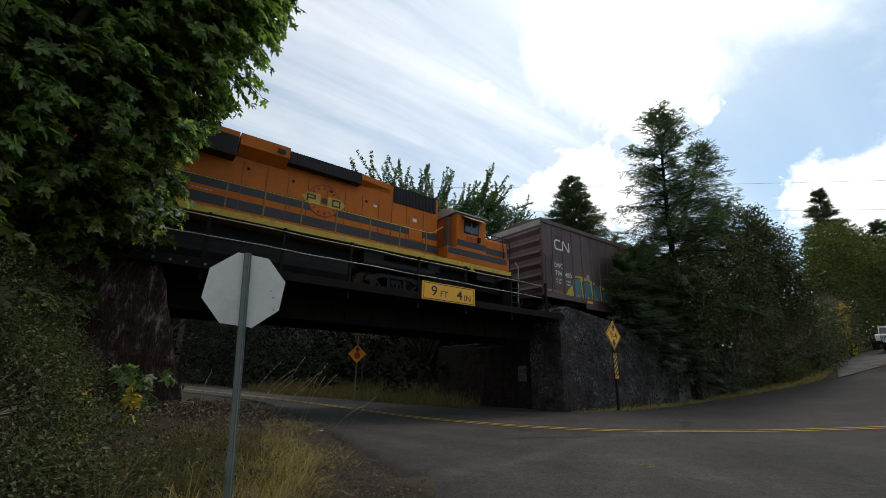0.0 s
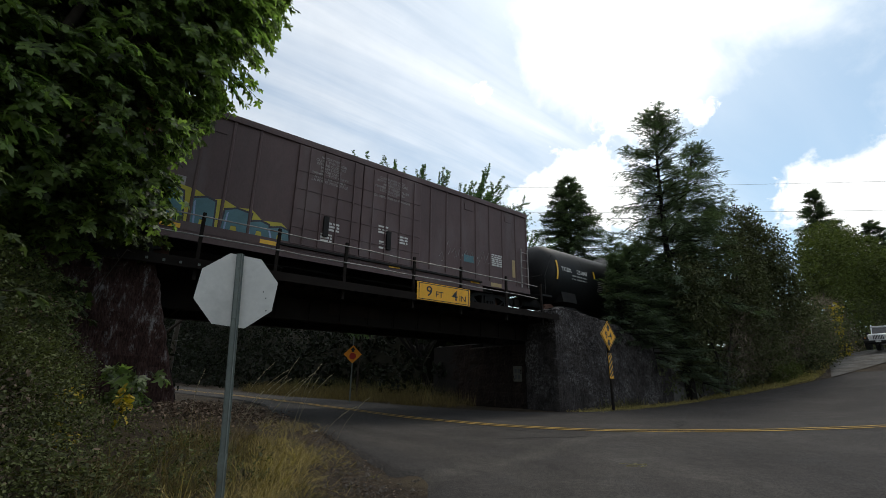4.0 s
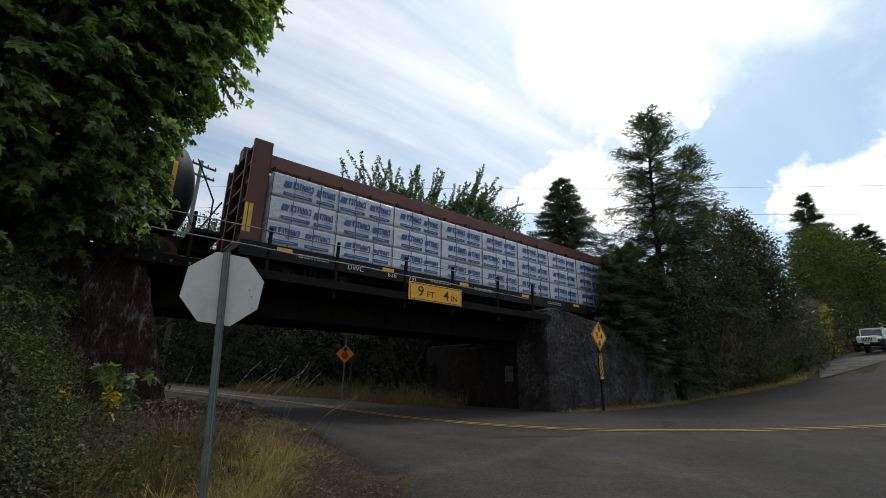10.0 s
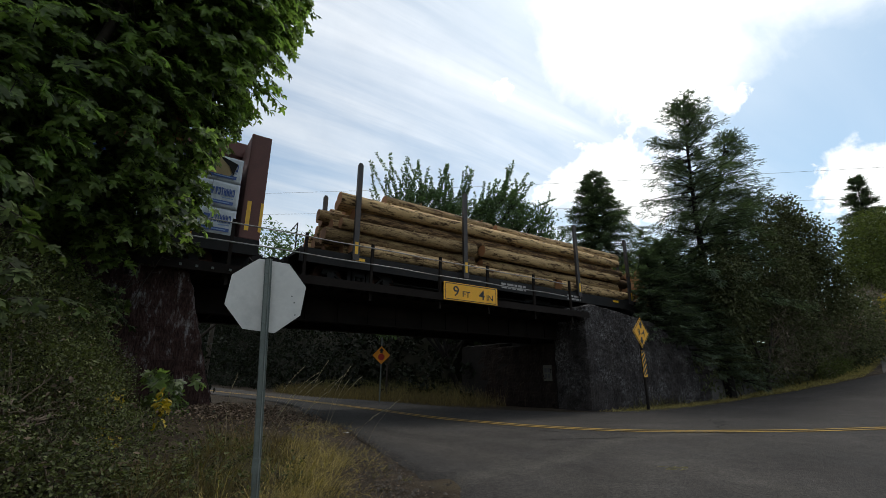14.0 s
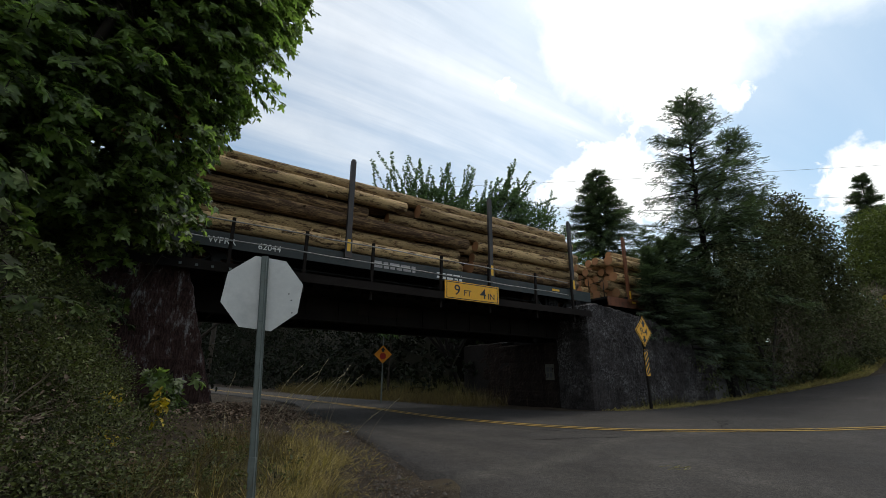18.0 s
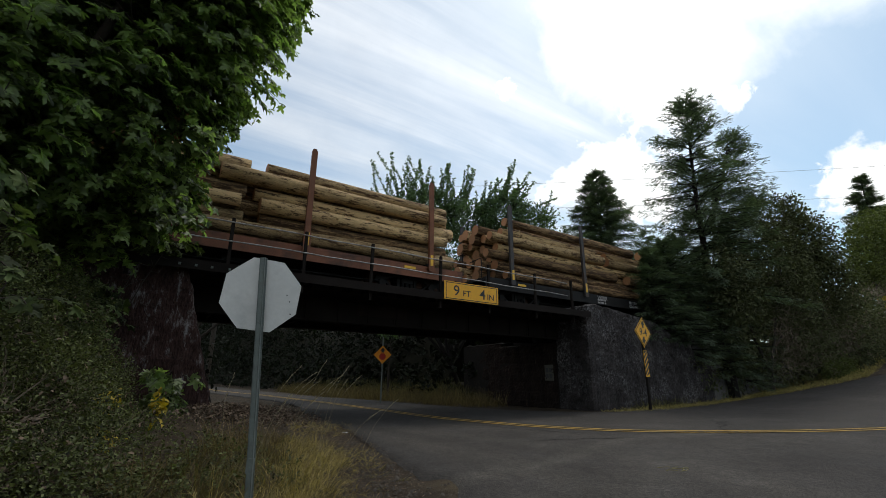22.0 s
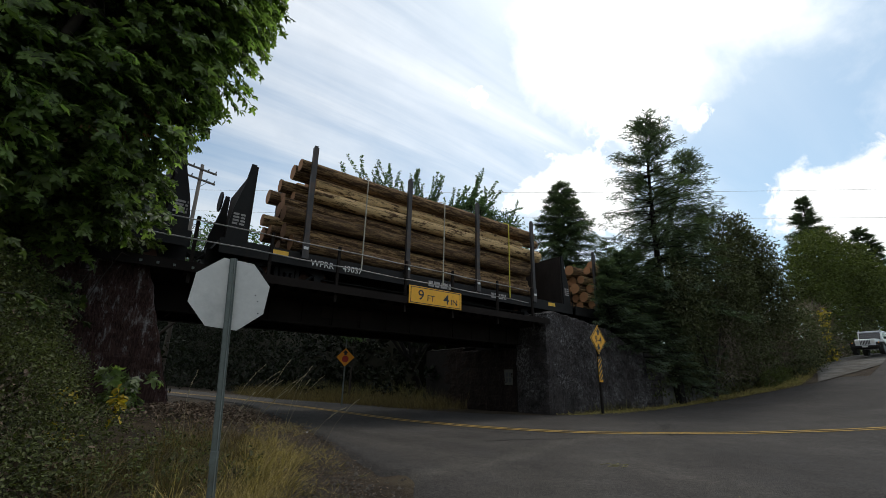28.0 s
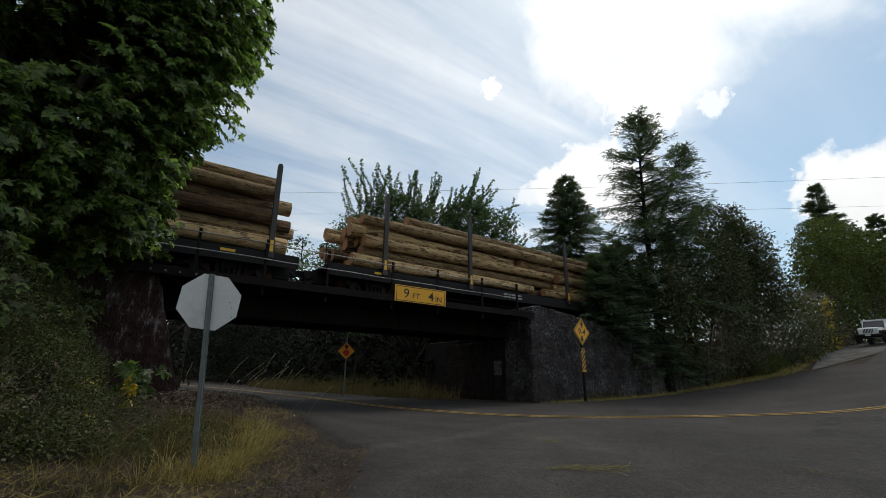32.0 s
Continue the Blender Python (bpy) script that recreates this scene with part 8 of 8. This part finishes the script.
    for q, s in line:
        for off, z, r in ((3.0, 1.2, 1.3), (4.2, 3.0, 1.7), (5.4, 5.0, 1.9), (3.6, 2.2, 1.2), (6.6, 6.9, 1.8), (8.0, 8.4, 1.7)):
            w = q + Vector((0.74, 0.67)) * (off + rs.uniform(-0.5, 0.7))
            u, n = w.x * DX + w.y * DY, -w.x * DY + w.y * DX
            if (n < 20.5 and z > 2.5) or (z > 6 and n < 24) or (z > 8 and n < 28):
                continue
            blobs.append((u, n, z * tall(w) + rs.uniform(-0.4, 0.5), r * max(1, s * 0.6), r, r * 0.95 * tall(w)))
        feet.append(w)
    for k in range(17):
        u = -19 + k * 1.9
        if 0.8 < u < 10.5:
            continue
        leafy("trackside_tree", "leafy tree close behind the railway", "tree", (u, 22.0), [(u, 21.6 + rs.uniform(-0.4, 0.6), 5.1 + rs.uniform(-0.2, 0.3), 1.3, 0.9, 1.3)], 60, 13, 0.4, 0.2, OVAL_LEAF, CHERRY, 200 + k, trunk_r=0.07, group="trackside trees")
    blobs += [(14.2, 18.8, 1.6, 1.0, 1.0, 1.4), (15.0, 21.0, 2.6, 1.3, 1.0, 2.2), (14.4, 17.4, 2.0, 0.7, 0.7, 0.8), (12.8, 20.0, 1.2, 0.8, 0.8, 0.9), (4.0, 31.5, 3.0, 1.1, 0.9, 1.7), (3.0, 29.0, 2.8, 1.1, 0.9, 1.8), (4.6, 36, 3.2, 1.2, 1.0, 1.9)]
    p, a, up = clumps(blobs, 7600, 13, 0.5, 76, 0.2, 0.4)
    w = scatter("woods", p, a, up, 0.28 * RNG.uniform(0.6, 1.3, len(p)), OVAL_LEAF, WOODS_SHADED)
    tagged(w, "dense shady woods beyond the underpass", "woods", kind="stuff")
    bm = bmesh.new()
    for b in feet[1::4]:
        tube(bm, (b.x, b.y, 0.3), (b.x + rs.uniform(-0.4, 0.4), b.y, rs.uniform(5, 7)), rs.uniform(0.07, 0.16), 0.04, 7)
    tagged(link("woods_trunks", bm, TRUNK), "dark trunks in the shady woods", "woods", kind="stuff")
    # the wooded bank rises behind them
    bm = bmesh.new()
    prof = ((4.2, 0.0), (6.0, 3.2), (8.0, 5.6), (13.0, 6.6), (40.0, 7.0), (90.0, 0.0))
    rows = []
    for q, s in line[2:]:
        rows.append([bm.verts.new((q.x + 0.74 * o + rs.uniform(-0.3, 0.3), q.y + 0.67 * o + rs.uniform(-0.3, 0.3), z * tall(q) + rs.uniform(-0.3, 0.3))) for o, z in prof])
    for a, b in zip(rows, rows[1:]):
        for i in range(len(prof) - 1):
            bm.faces.new((a[i], b[i], b[i + 1], a[i + 1]))
    bmesh.ops.recalc_face_normals(bm, faces=bm.faces)
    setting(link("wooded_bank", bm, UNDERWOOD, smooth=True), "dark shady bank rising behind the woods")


# near black, because the shade among the trees is painted into this colour
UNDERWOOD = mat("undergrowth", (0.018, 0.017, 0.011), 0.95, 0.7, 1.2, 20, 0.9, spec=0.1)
build_trees()


def blades(name, label, spots, n, h, w, material, seed, lean=0.5):
    """Grass: spots are (x, y, radius x, radius y, weight) patches of the ground."""
    rng = np.random.default_rng(seed)
    wt = np.array([s[4] for s in spots], float)
    pick = rng.choice(len(spots), n, p=wt / wt.sum())
    s = np.array(spots)[pick]
    ang, rad = rng.uniform(0, 6.283, n), np.sqrt(rng.uniform(0, 1, n))
    x, y = s[:, 0] + s[:, 2] * rad * np.cos(ang), s[:, 1] + s[:, 3] * rad * np.sin(ang)
    tuft = np.stack([np.round(x * 5) / 5 + rng.normal(0, 0.03, n), np.round(y * 5) / 5 + rng.normal(0, 0.03, n)], 1)
    mixer = rng.random(n) < 0.6
    x, y = np.where(mixer, tuft[:, 0], x), np.where(mixer, tuft[:, 1], y)
    z = np.array([ground_z(a, b) for a, b in zip(x, y)]) - 0.05
    d = rng.normal(size=(n, 3)) * lean
    d[:, 2] = 1
    up = rng.normal(size=(n, 3))
    hh = h * rng.uniform(0.35, 1.2, n)
    size = np.stack([hh, np.full(n, w) * rng.uniform(0.6, 1.4, n), hh * rng.uniform(0, 1.6, n)], 1)
    o = scatter(name, np.stack([x, y, z], 1), d, up, size, BLADE, material)
    return tagged(o, label, "grass", kind="stuff")


ARCH = ([(0, 0.5, 0), (0, -0.5, 0), (0.36, -0.48, 0.01), (0.36, 0.48, 0.01), (0.7, -0.34, -0.1), (0.7, 0.34, -0.1), (0.98, 0, -0.36)], [(0, 1, 2, 3), (3, 2, 4, 5), (5, 4, 6)])


def tufts(name, label, spots, n, per, h, w, material, seed, spread=0.7, wind=(0.0, 0.0), foot=0.05):
    """Grass in clumps whose blades arch outwards; spots as in blades()."""
    rng = np.random.default_rng(seed)
    wt = np.array([q[4] for q in spots], float)
    q = np.array(spots)[rng.choice(len(spots), n, p=wt / wt.sum())]
    ang, rad = rng.uniform(0, 6.283, n), np.sqrt(rng.uniform(0, 1, n))
    cx, cy = q[:, 0] + q[:, 2] * rad * np.cos(ang), q[:, 1] + q[:, 3] * rad * np.sin(ang)
    cz = np.array([ground_z(a, b) for a, b in zip(cx, cy)]) - 0.06
    ht = h * rng.gamma(6, 1 / 6, n)
    m = n * per
    th, k = rng.uniform(0, 6.283, m), rng.uniform(0.05, 1.0, m) * spread
    d = np.stack([np.cos(th) * k + wind[0], np.sin(th) * k + wind[1], np.ones(m)], 1)
    co = np.repeat(np.stack([cx, cy, cz], 1), per, 0) + np.stack([np.cos(th), np.sin(th), np.zeros(m)], 1) * rng.uniform(0, foot, m)[:, None]
    hh = np.repeat(ht, per) * rng.uniform(0.4, 1.15, m)
    size = np.stack([hh, w * rng.uniform(0.6, 1.5, m), hh * rng.uniform(0.4, 1.5, m)], 1)
    o = scatter(name, co, d, np.tile((0, 0, 1.0), (m, 1)) + rng.normal(0, 0.1, (m, 3)), size, ARCH, material)
    return tagged(o, label, "grass", kind="stuff")


def herbs(name, label, spots, n, material, seed):
    """Low leafy plants: short stems set with small leaves."""
    rng = np.random.default_rng(seed)
    wt = np.array([q[4] for q in spots], float)
    q = np.array(spots)[rng.choice(len(spots), n, p=wt / wt.sum())]
    ang, rad = rng.uniform(0, 6.283, n), np.sqrt(rng.uniform(0, 1, n))
    x, y = q[:, 0] + q[:, 2] * rad * np.cos(ang), q[:, 1] + q[:, 3] * rad * np.sin(ang)
    foot = np.stack([x, y, [ground_z(a, b) - 0.05 for a, b in zip(x, y)]], 1)
    per = 16
    stem = rng.normal(size=(n, 3)) * 0.35 + (0, 0, 1)
    k = rng.uniform(0.15, 1, (n, per, 1))
    p = foot[:, None] + stem[:, None] * k * rng.uniform(0.1, 0.34, n)[:, None, None] + rng.normal(0, 0.025, (n, per, 3))
    a = rng.normal(size=(n * per, 3)) * (1, 1, 0.4)
    o = scatter(name, p.reshape(-1, 3), a, rng.normal(size=a.shape) * 0.4 + (0, 0, 1), rng.uniform(0.025, 0.06, n * per), OVAL_LEAF, material)
    return tagged(o, label, "weeds", kind="stuff")


def strip_spots(pts, r, weight=1.0, step=0.7):
    out = []
    for a, b in zip(pts, pts[1:]):
        a, b = Vector(a), Vector(b)
        n = max(1, int((b - a).length / step))
        out += [(*a.lerp(b, i / n), r, r, weight) for i in range(n)]
    return out


STALK = mat("seed_stalk", (0.3, 0.26, 0.17), 0.8, 0.3, 6, spec=0.2)


def build_grass():
    tufts("dry_grass", "dry yellow grass round the sign post", [(-1.6, 4.4, 0.28, 0.45, 3), (-1.7, 5.2, 0.4, 0.6, 4), (-2.0, 6.3, 0.42, 0.7, 3.5), (-2.5, 7.4, 0.4, 0.6, 1.5), (-2.1, 4.2, 0.35, 0.5, 1.2)], 340, 18, 0.25, 0.0045, DRY, 81, 1.6, (0.35, -0.15), 0.14)
    tufts("weeds", "green and brown weeds under the thicket", [(-2.8, 4.8, 0.7, 0.8, 2), (-2.9, 6.0, 0.6, 0.9, 3), (-2.6, 3.7, 0.6, 0.6, 1.2), (-2.3, 5.2, 0.5, 0.8, 1.5)], 190, 16, 0.22, 0.0055, GRASS, 82, 1.4, (0, 0), 0.14)
    herbs("ground_herbs", "small leafy weeds between the grass", [(-3.0, 4.8, 0.5, 0.7, 2), (-3.2, 6.0, 0.5, 0.9, 2), (-2.3, 5.0, 0.6, 0.8, 1), (-3.4, 4.2, 0.5, 0.5, 1.5)], 190, BRAMBLE, 77)
    tufts("withered_weeds", "brown withered grass among the weeds", [(-2.7, 5.4, 0.9, 1.2, 2), (-3.0, 6.8, 0.7, 0.9, 2), (-2.4, 4.2, 0.8, 0.8, 1)], 160, 18, 0.3, 0.005, BANKGRASS, 80, 1.3, (0.1, -0.1), 0.14)
    tufts("shoulder_grass", "low green tufts in the dirt of the shoulder", [(-1.2, 4.4, 0.5, 0.9, 2), (-1.0, 5.6, 0.4, 0.9, 2), (-0.55, 4.0, 0.4, 0.6, 1.5), (-1.5, 6.8, 0.5, 0.8, 1), (-1.2, 3.0, 0.8, 0.8, 1)], 110, 14, 0.09, 0.006, GRASS, 78, 1.4)
    blades("trodden_grass", "short trodden straw on the shoulder", [(-1.5, 4.6, 0.7, 1.2, 2), (-2.4, 3.2, 1.2, 0.8, 3), (-1.7, 6.6, 0.5, 1.2, 2), (-1.9, 2.3, 1.3, 0.8, 2), (-2.8, 9.3, 0.6, 0.9, 2)], 4200, 0.2, 0.005, DRY, 83, 2.0)
    verge = strip_spots([(5.6, 17.2), (7.2, 18.4), (12.6, 22.9), (16.6, 24.9), (20.8, 26.5), (23.6, 29.0), (27.0, 32.2), (31, 35.6), (35, 39)], 1.0)
    blades("verge_grass", "mown yellow verge along the road", verge, 17000, 0.2, 0.016, VERGE, 84, 1.3)
    blades("verge_weeds", "green weeds under the hedge", strip_spots([(6.6, 18.6), (8.4, 20.2), (12.0, 23.8), (16.2, 26.0), (20.4, 27.8), (23, 29.4), (26.5, 33.0)], 0.7), 6500, 0.5, 0.014, GRASS, 85, 0.6)
    far = strip_spots([(-14, 36.5), (-8.6, 28.2), (-4.0, 23.8), (-1.2, 21.2), (0.9, 19.0)], 1.3)
    blades("bank_grass", "tall dry grass on the bank beyond the bridge", far, 9000, 0.75, 0.014, BANKGRASS, 86, 0.5)
    blades("bank_weeds", "green weeds at the edge of the woods", strip_spots([(-12, 38.5), (-7.4, 30.2), (-3.0, 25.8), (0.4, 22.6)], 1.5), 8000, 1.1, 0.016, GRASS, 87, 0.45)
    # tall seed stalks by the post
    bm = bmesh.new()
    rs = random.Random(88)
    P_, A_, U_ = [], [], []
    for k in range(15):
        x, y = rs.uniform(-3.0, -1.5), rs.uniform(5.4, 7.8)
        p = Vector((x, y, ground_z(x, y)))
        d = Vector((rs.uniform(-0.25, 0.45), rs.uniform(-0.2, 0.2), 1)).normalized()
        h = rs.uniform(0.9, 1.35)
        for q in range(10):
            p2 = p + d * h / 10
            tube(bm, p, p2, 0.0016, seg=3, caps=False)
            if q > 6:
                for _ in range(7):
                    P_.append(p.lerp(p2, rs.random())[:])
                    A_.append((d + Vector((rs.uniform(-0.5, 0.5), rs.uniform(-0.5, 0.5), -0.1)))[:])
                    U_.append((rs.uniform(-1, 1), rs.uniform(-1, 1), 0.2))
            p = p2
            d = (d + Vector((rs.uniform(-0.06, 0.14), rs.uniform(-0.05, 0.05), -0.05 * q / 5))).normalized()
    tagged(link("seed_stalks", bm, STALK), "dry seed stalks by the sign post", "grass", kind="stuff")
    tagged(scatter("seed_heads", np.array(P_), np.array(A_), np.array(U_), 0.03, QUAD_LEAF, STALK), "pale seed heads", "grass", kind="stuff")
    # dead leaves heaped at the foot of the abutment
    rng = np.random.default_rng(92)
    n = 5200
    x, y = -4.4 + rng.normal(0, 0.6, n), 9.6 + rng.normal(0, 1.0, n)
    z = np.array([ground_z(i, j) for i, j in zip(x, y)]) - 0.02 + rng.uniform(0, 0.22, n) * np.exp(-((x + 4.5) / 0.7) ** 2)
    o = scatter("dead_leaves", np.stack([x, y, z], 1), rng.normal(size=(n, 3)) * (1, 1, 0.4), rng.normal(size=(n, 3)) * 0.6 + (0, 0, 1), rng.uniform(0.03, 0.075, n), OVAL_LEAF, DEADLEAF)
    tagged(o, "heap of grey-brown dead leaves under the thicket", "leaf litter", kind="stuff")
    n = 5200
    t = rng.uniform(0, 1, n)
    x = -2.6 + 2.2 * (1 - t) + rng.normal(0, 0.32, n)
    y = 3.4 + 6.4 * t + rng.normal(0, 0.3, n)
    z = np.array([ground_z(i, j) for i, j in zip(x, y)]) - 0.03 + rng.uniform(0, 0.03, n)
    o = scatter("shoulder_litter", np.stack([x, y, z], 1), rng.normal(size=(n, 3)) * (1, 1, 0.25), rng.normal(size=(n, 3)) * 0.5 + (0, 0, 1),
                np.stack([rng.uniform(0.015, 0.06, n), rng.uniform(0.008, 0.025, n), np.full(n, 0.03)], 1), OVAL_LEAF, DEADLEAF)
    tagged(o, "brown leaf crumbs, bark and twigs on the dirt shoulder", "leaf litter", kind="stuff")
    # loose stones on the shoulder
    rng = np.random.default_rng(90)
    n = 5200
    t = rng.uniform(0, 1, n)
    line = smooth_line([(-3.4, 11.0), (-1.9, 8.4), (-0.9, 6.1), (-0.2, 3.8), (0.2, 1.5)], 20)
    idx = np.minimum((t * (len(line) - 1)).astype(int), len(line) - 2)
    base = np.array([line[i][:] for i in idx])
    off = rng.normal(0, 0.5, n) - 0.25
    xy = np.stack([base[:, 0] + off, base[:, 1] + rng.normal(0, 0.25, n)], 1)
    z = np.array([ground_z(a, b) for a, b in xy]) - 0.035
    rock = ([(0, 0, 0), (1, 0.1, 0), (0.7, 0.9, 0), (-0.1, 0.8, 0), (0.3, 0.35, 0.55), (0.65, 0.5, 0.5)], [(0, 1, 5, 4), (1, 2, 5), (2, 3, 4, 5), (3, 0, 4)])
    ax = rng.normal(size=(n, 3))
    ax[:, 2] *= 0.15
    s = rng.gamma(2.0, 0.006, n) + 0.006
    o = scatter("shoulder_gravel", np.column_stack([xy, z + 0.02]), ax, np.tile((0, 0, 1.0), (n, 1)) + rng.normal(0, 0.15, (n, 3)), s, rock, GRAVEL)
    tagged(o, "loose grey-brown gravel along the asphalt edge", "gravel", kind="stuff")


build_grass()


# ---- parked car ----
def build_car():
    b = Vector((34.9, 34.3, 0))
    z = ground_z(b.x, b.y)
    c = thing("parked_car", Matrix.Translation((b.x, b.y, z)) @ Matrix.Rotation(radians(-57), 4, "Z"), "white boxy off-road car parked on the gravel, facing the bend", "car")
    # the front faces -y
    swap = Matrix(((0, 1, 0, 0), (1, 0, 0, 0), (0, 0, 1, 0), (0, 0, 0, 1)))

    def long(name, pts, half, material, parent, label="", bevel=0.03):
        """A side outline of (y, z) points drawn out across the car."""
        bm = P(pts, -half, half)
        bm.transform(swap)
        bmesh.ops.recalc_face_normals(bm, faces=bm.faces)
        if bevel:
            bmesh.ops.bevel(bm, geom=bm.edges[:], offset=bevel, segments=2, affect="EDGES")
        return part(name, bm, material, parent, label)

    tub = long("body", [(-0.5, 0.55), (-0.5, 1.16), (2.05, 1.18), (2.08, 0.55)], 0.78, CAR_W, c, "white body")
    hood = long("hood", [(-1.95, 0.62), (-1.98, 1.08), (-1.85, 1.14), (-0.49, 1.2), (-0.49, 0.6)], 0.6, CAR_W, c, "white bonnet with upright grille")
    cab = long("cabin", [(-0.46, 1.19), (-0.22, 1.76), (1.98, 1.78), (2.05, 1.19)], 0.7, CAR_W, c, "white cabin", 0.02)
    bm = bmesh.new()
    vs = [bm.verts.new(q) for q in ((-0.64, -0.46, 1.23), (0.64, -0.46, 1.23), (0.62, -0.25, 1.74), (-0.62, -0.25, 1.74))]
    bm.faces.new(vs)
    part("windscreen", bm, PANE, cab, "dark windscreen")
    part("wiper_cowl", B(-0.62, 0.62, -0.56, -0.47, 1.19, 1.225), BLACK, cab)
    for s in (-1, 1):
        for y0, y1 in ((-0.1, 0.72), (0.82, 1.3), (1.4, 1.9)):
            part("side_window", B(s * 0.702 - 0.004, s * 0.702 + 0.004, y0, y1, 1.27, 1.7), PANE, cab, "dark side window")
        part("door_seam", B(s * 0.782 - 0.003, s * 0.782 + 0.003, 0.76, 0.78, 0.62, 1.16), BLACK, tub)
        part("door_handle", B(min(s * 0.782, s * 0.81), max(s * 0.782, s * 0.81), 0.6, 0.72, 1.02, 1.05), BLACK, tub)
    part("hard_top", B(-0.72, 0.72, -0.24, 2.04, 1.781, 1.86, bevel=0.025), CAR_W, cab, "white hard top")
    for s in (-1, 1):
        part("headlight", tube(bmesh.new(), (s * 0.46, -2.02, 0.93), (s * 0.46, -1.97, 0.93), 0.1, seg=14), MARK, hood, "round headlight")
        part("indicator", tube(bmesh.new(), (s * 0.76, -1.97, 0.86), (s * 0.76, -1.93, 0.86), 0.045, seg=8), SIGN_O, c, "amber indicator")
        part("mirror", B(s * 0.9 - 0.09, s * 0.9 + 0.09, -0.42, -0.3, 1.2, 1.38, bevel=0.02), BLACK, c)
        for y in (-1.4, 1.35):
            x0, x1 = min(s * 0.58, s * 0.94), max(s * 0.58, s * 0.94)
            bm = P([(y - 0.56, 0.72), (y - 0.46, 0.9), (y + 0.4, 0.95), (y + 0.62, 0.6), (y + 0.54, 0.6), (y + 0.34, 0.86), (y - 0.4, 0.82), (y - 0.5, 0.7)], x0, x1)
            bm.transform(swap)
            bmesh.ops.recalc_face_normals(bm, faces=bm.faces)
            part("fender", bm, BLACK, c, "black fender flare")
            w = part("wheel", tube(bmesh.new(), (s * 0.64, y, 0.4), (s * 0.92, y, 0.4), 0.4, seg=20), RUBBER, c, "black tyre")
            part("rim", tube(bmesh.new(), (s * 0.915, y, 0.4), (s * 0.93, y, 0.4), 0.24, seg=14), GALV, w, "grey rim")
    for i in range(7):
        x = -0.27 + i * 0.09
        part("grille_slot", B(x - 0.024, x + 0.024, -1.992, -1.976, 0.72, 1.02), SIGN_K, hood)
    part("bumper", B(-0.86, 0.86, -2.24, -2.03, 0.46, 0.64, bevel=0.04), BLACK, c, "black bumper")
    part("skid_plate", B(-0.6, 0.6, -2.02, -1.6, 0.4, 0.6, bevel=0.02), BLACK, c)
    part("number_plate", B(-0.16, 0.16, -2.252, -2.243, 0.5, 0.61), MARK, c, "blank plate")
    part("spare_wheel", tube(bmesh.new(), (0, 2.09, 0.95), (0, 2.32, 0.95), 0.38, seg=20), RUBBER, c, "spare wheel")


build_car()


# ---- clutter ----
def build_clutter():
    rs = random.Random(95)

    def straw(x, y, length, n, ang, name, label):
        t = thing(name, Matrix.Translation((x, y, ground_z(x, y))), label, "litter")
        bm = bmesh.new()
        for k in range(n):
            p = Vector((rs.uniform(-0.5, 0.5) * length * math.cos(ang), rs.uniform(-0.5, 0.5) * length * math.sin(ang), 0.01 + rs.uniform(0, 0.02)))
            a = ang + rs.uniform(-0.5, 0.5)
            for q in range(5):
                p2 = p + Vector((math.cos(a), math.sin(a), rs.uniform(-0.1, 0.12))) * length * 0.09
                p2.z = max(0.008, p2.z)
                tube(bm, p, p2, 0.0028, seg=4)
                a += rs.uniform(-0.35, 0.35)
                p = p2
        tagged(part("stalks", bm, STRAW, t), "dry cut stalks", kind="stuff")

    straw(2.83, 4.93, 1.15, 26, 0.16, "straw_wisp", "wisp of yellow-green cut stalks on the asphalt")
    straw(2.84, 6.9, 0.42, 10, 0.7, "straw_wisp", "small wisp of straw on the asphalt")
    straw(5.9, 4.87, 0.5, 4, 2.0, "straw_wisp", "pale bent stalks on the asphalt")
    pl = thing("old_plank", Matrix.Translation((-3.75, 4.75, ground_z(-3.75, 4.75) - 0.02)) @ Matrix.Rotation(radians(62), 4, "Z") @ Matrix.Rotation(radians(-8), 4, "Y"), "brown weathered plank half hidden in the grass", "plank")
    part("board", B(-0.42, 0.42, -0.08, 0.08, -0.02, 0.02, bevel=0.008), PLANK, pl)
    for x, y, a in ((-2.25, 8.7, 0.4), (-2.9, 2.55, 1.2)):
        t = thing("paper_scrap", Matrix.Translation((x, y, ground_z(x, y) + 0.03)) @ Matrix.Rotation(a, 4, "Z"), "crumpled white scrap of litter on the ground", "litter")
        bm = bmesh.new()
        grid(bm, lambda i, j: Vector((i * 0.025, j * 0.014, rs.uniform(0, 0.012))), range(5), range(4))
        part("scrap", bm, MARK, t)


PLANK = mat("brown_plank", (0.085, 0.055, 0.03), 0.9, 0.4, 3, 40, 0.6, stretch=(0.2, 1, 1))
STRAW = mat("straw", (0.22, 0.19, 0.065), 0.8, 0.3, 6)
build_clutter()


def motions():
    for ob, w in TRAIN:
        walk(ob, [(t, track(w - travelled(t), RAIL)) for t in range(0, 33)])


motions()
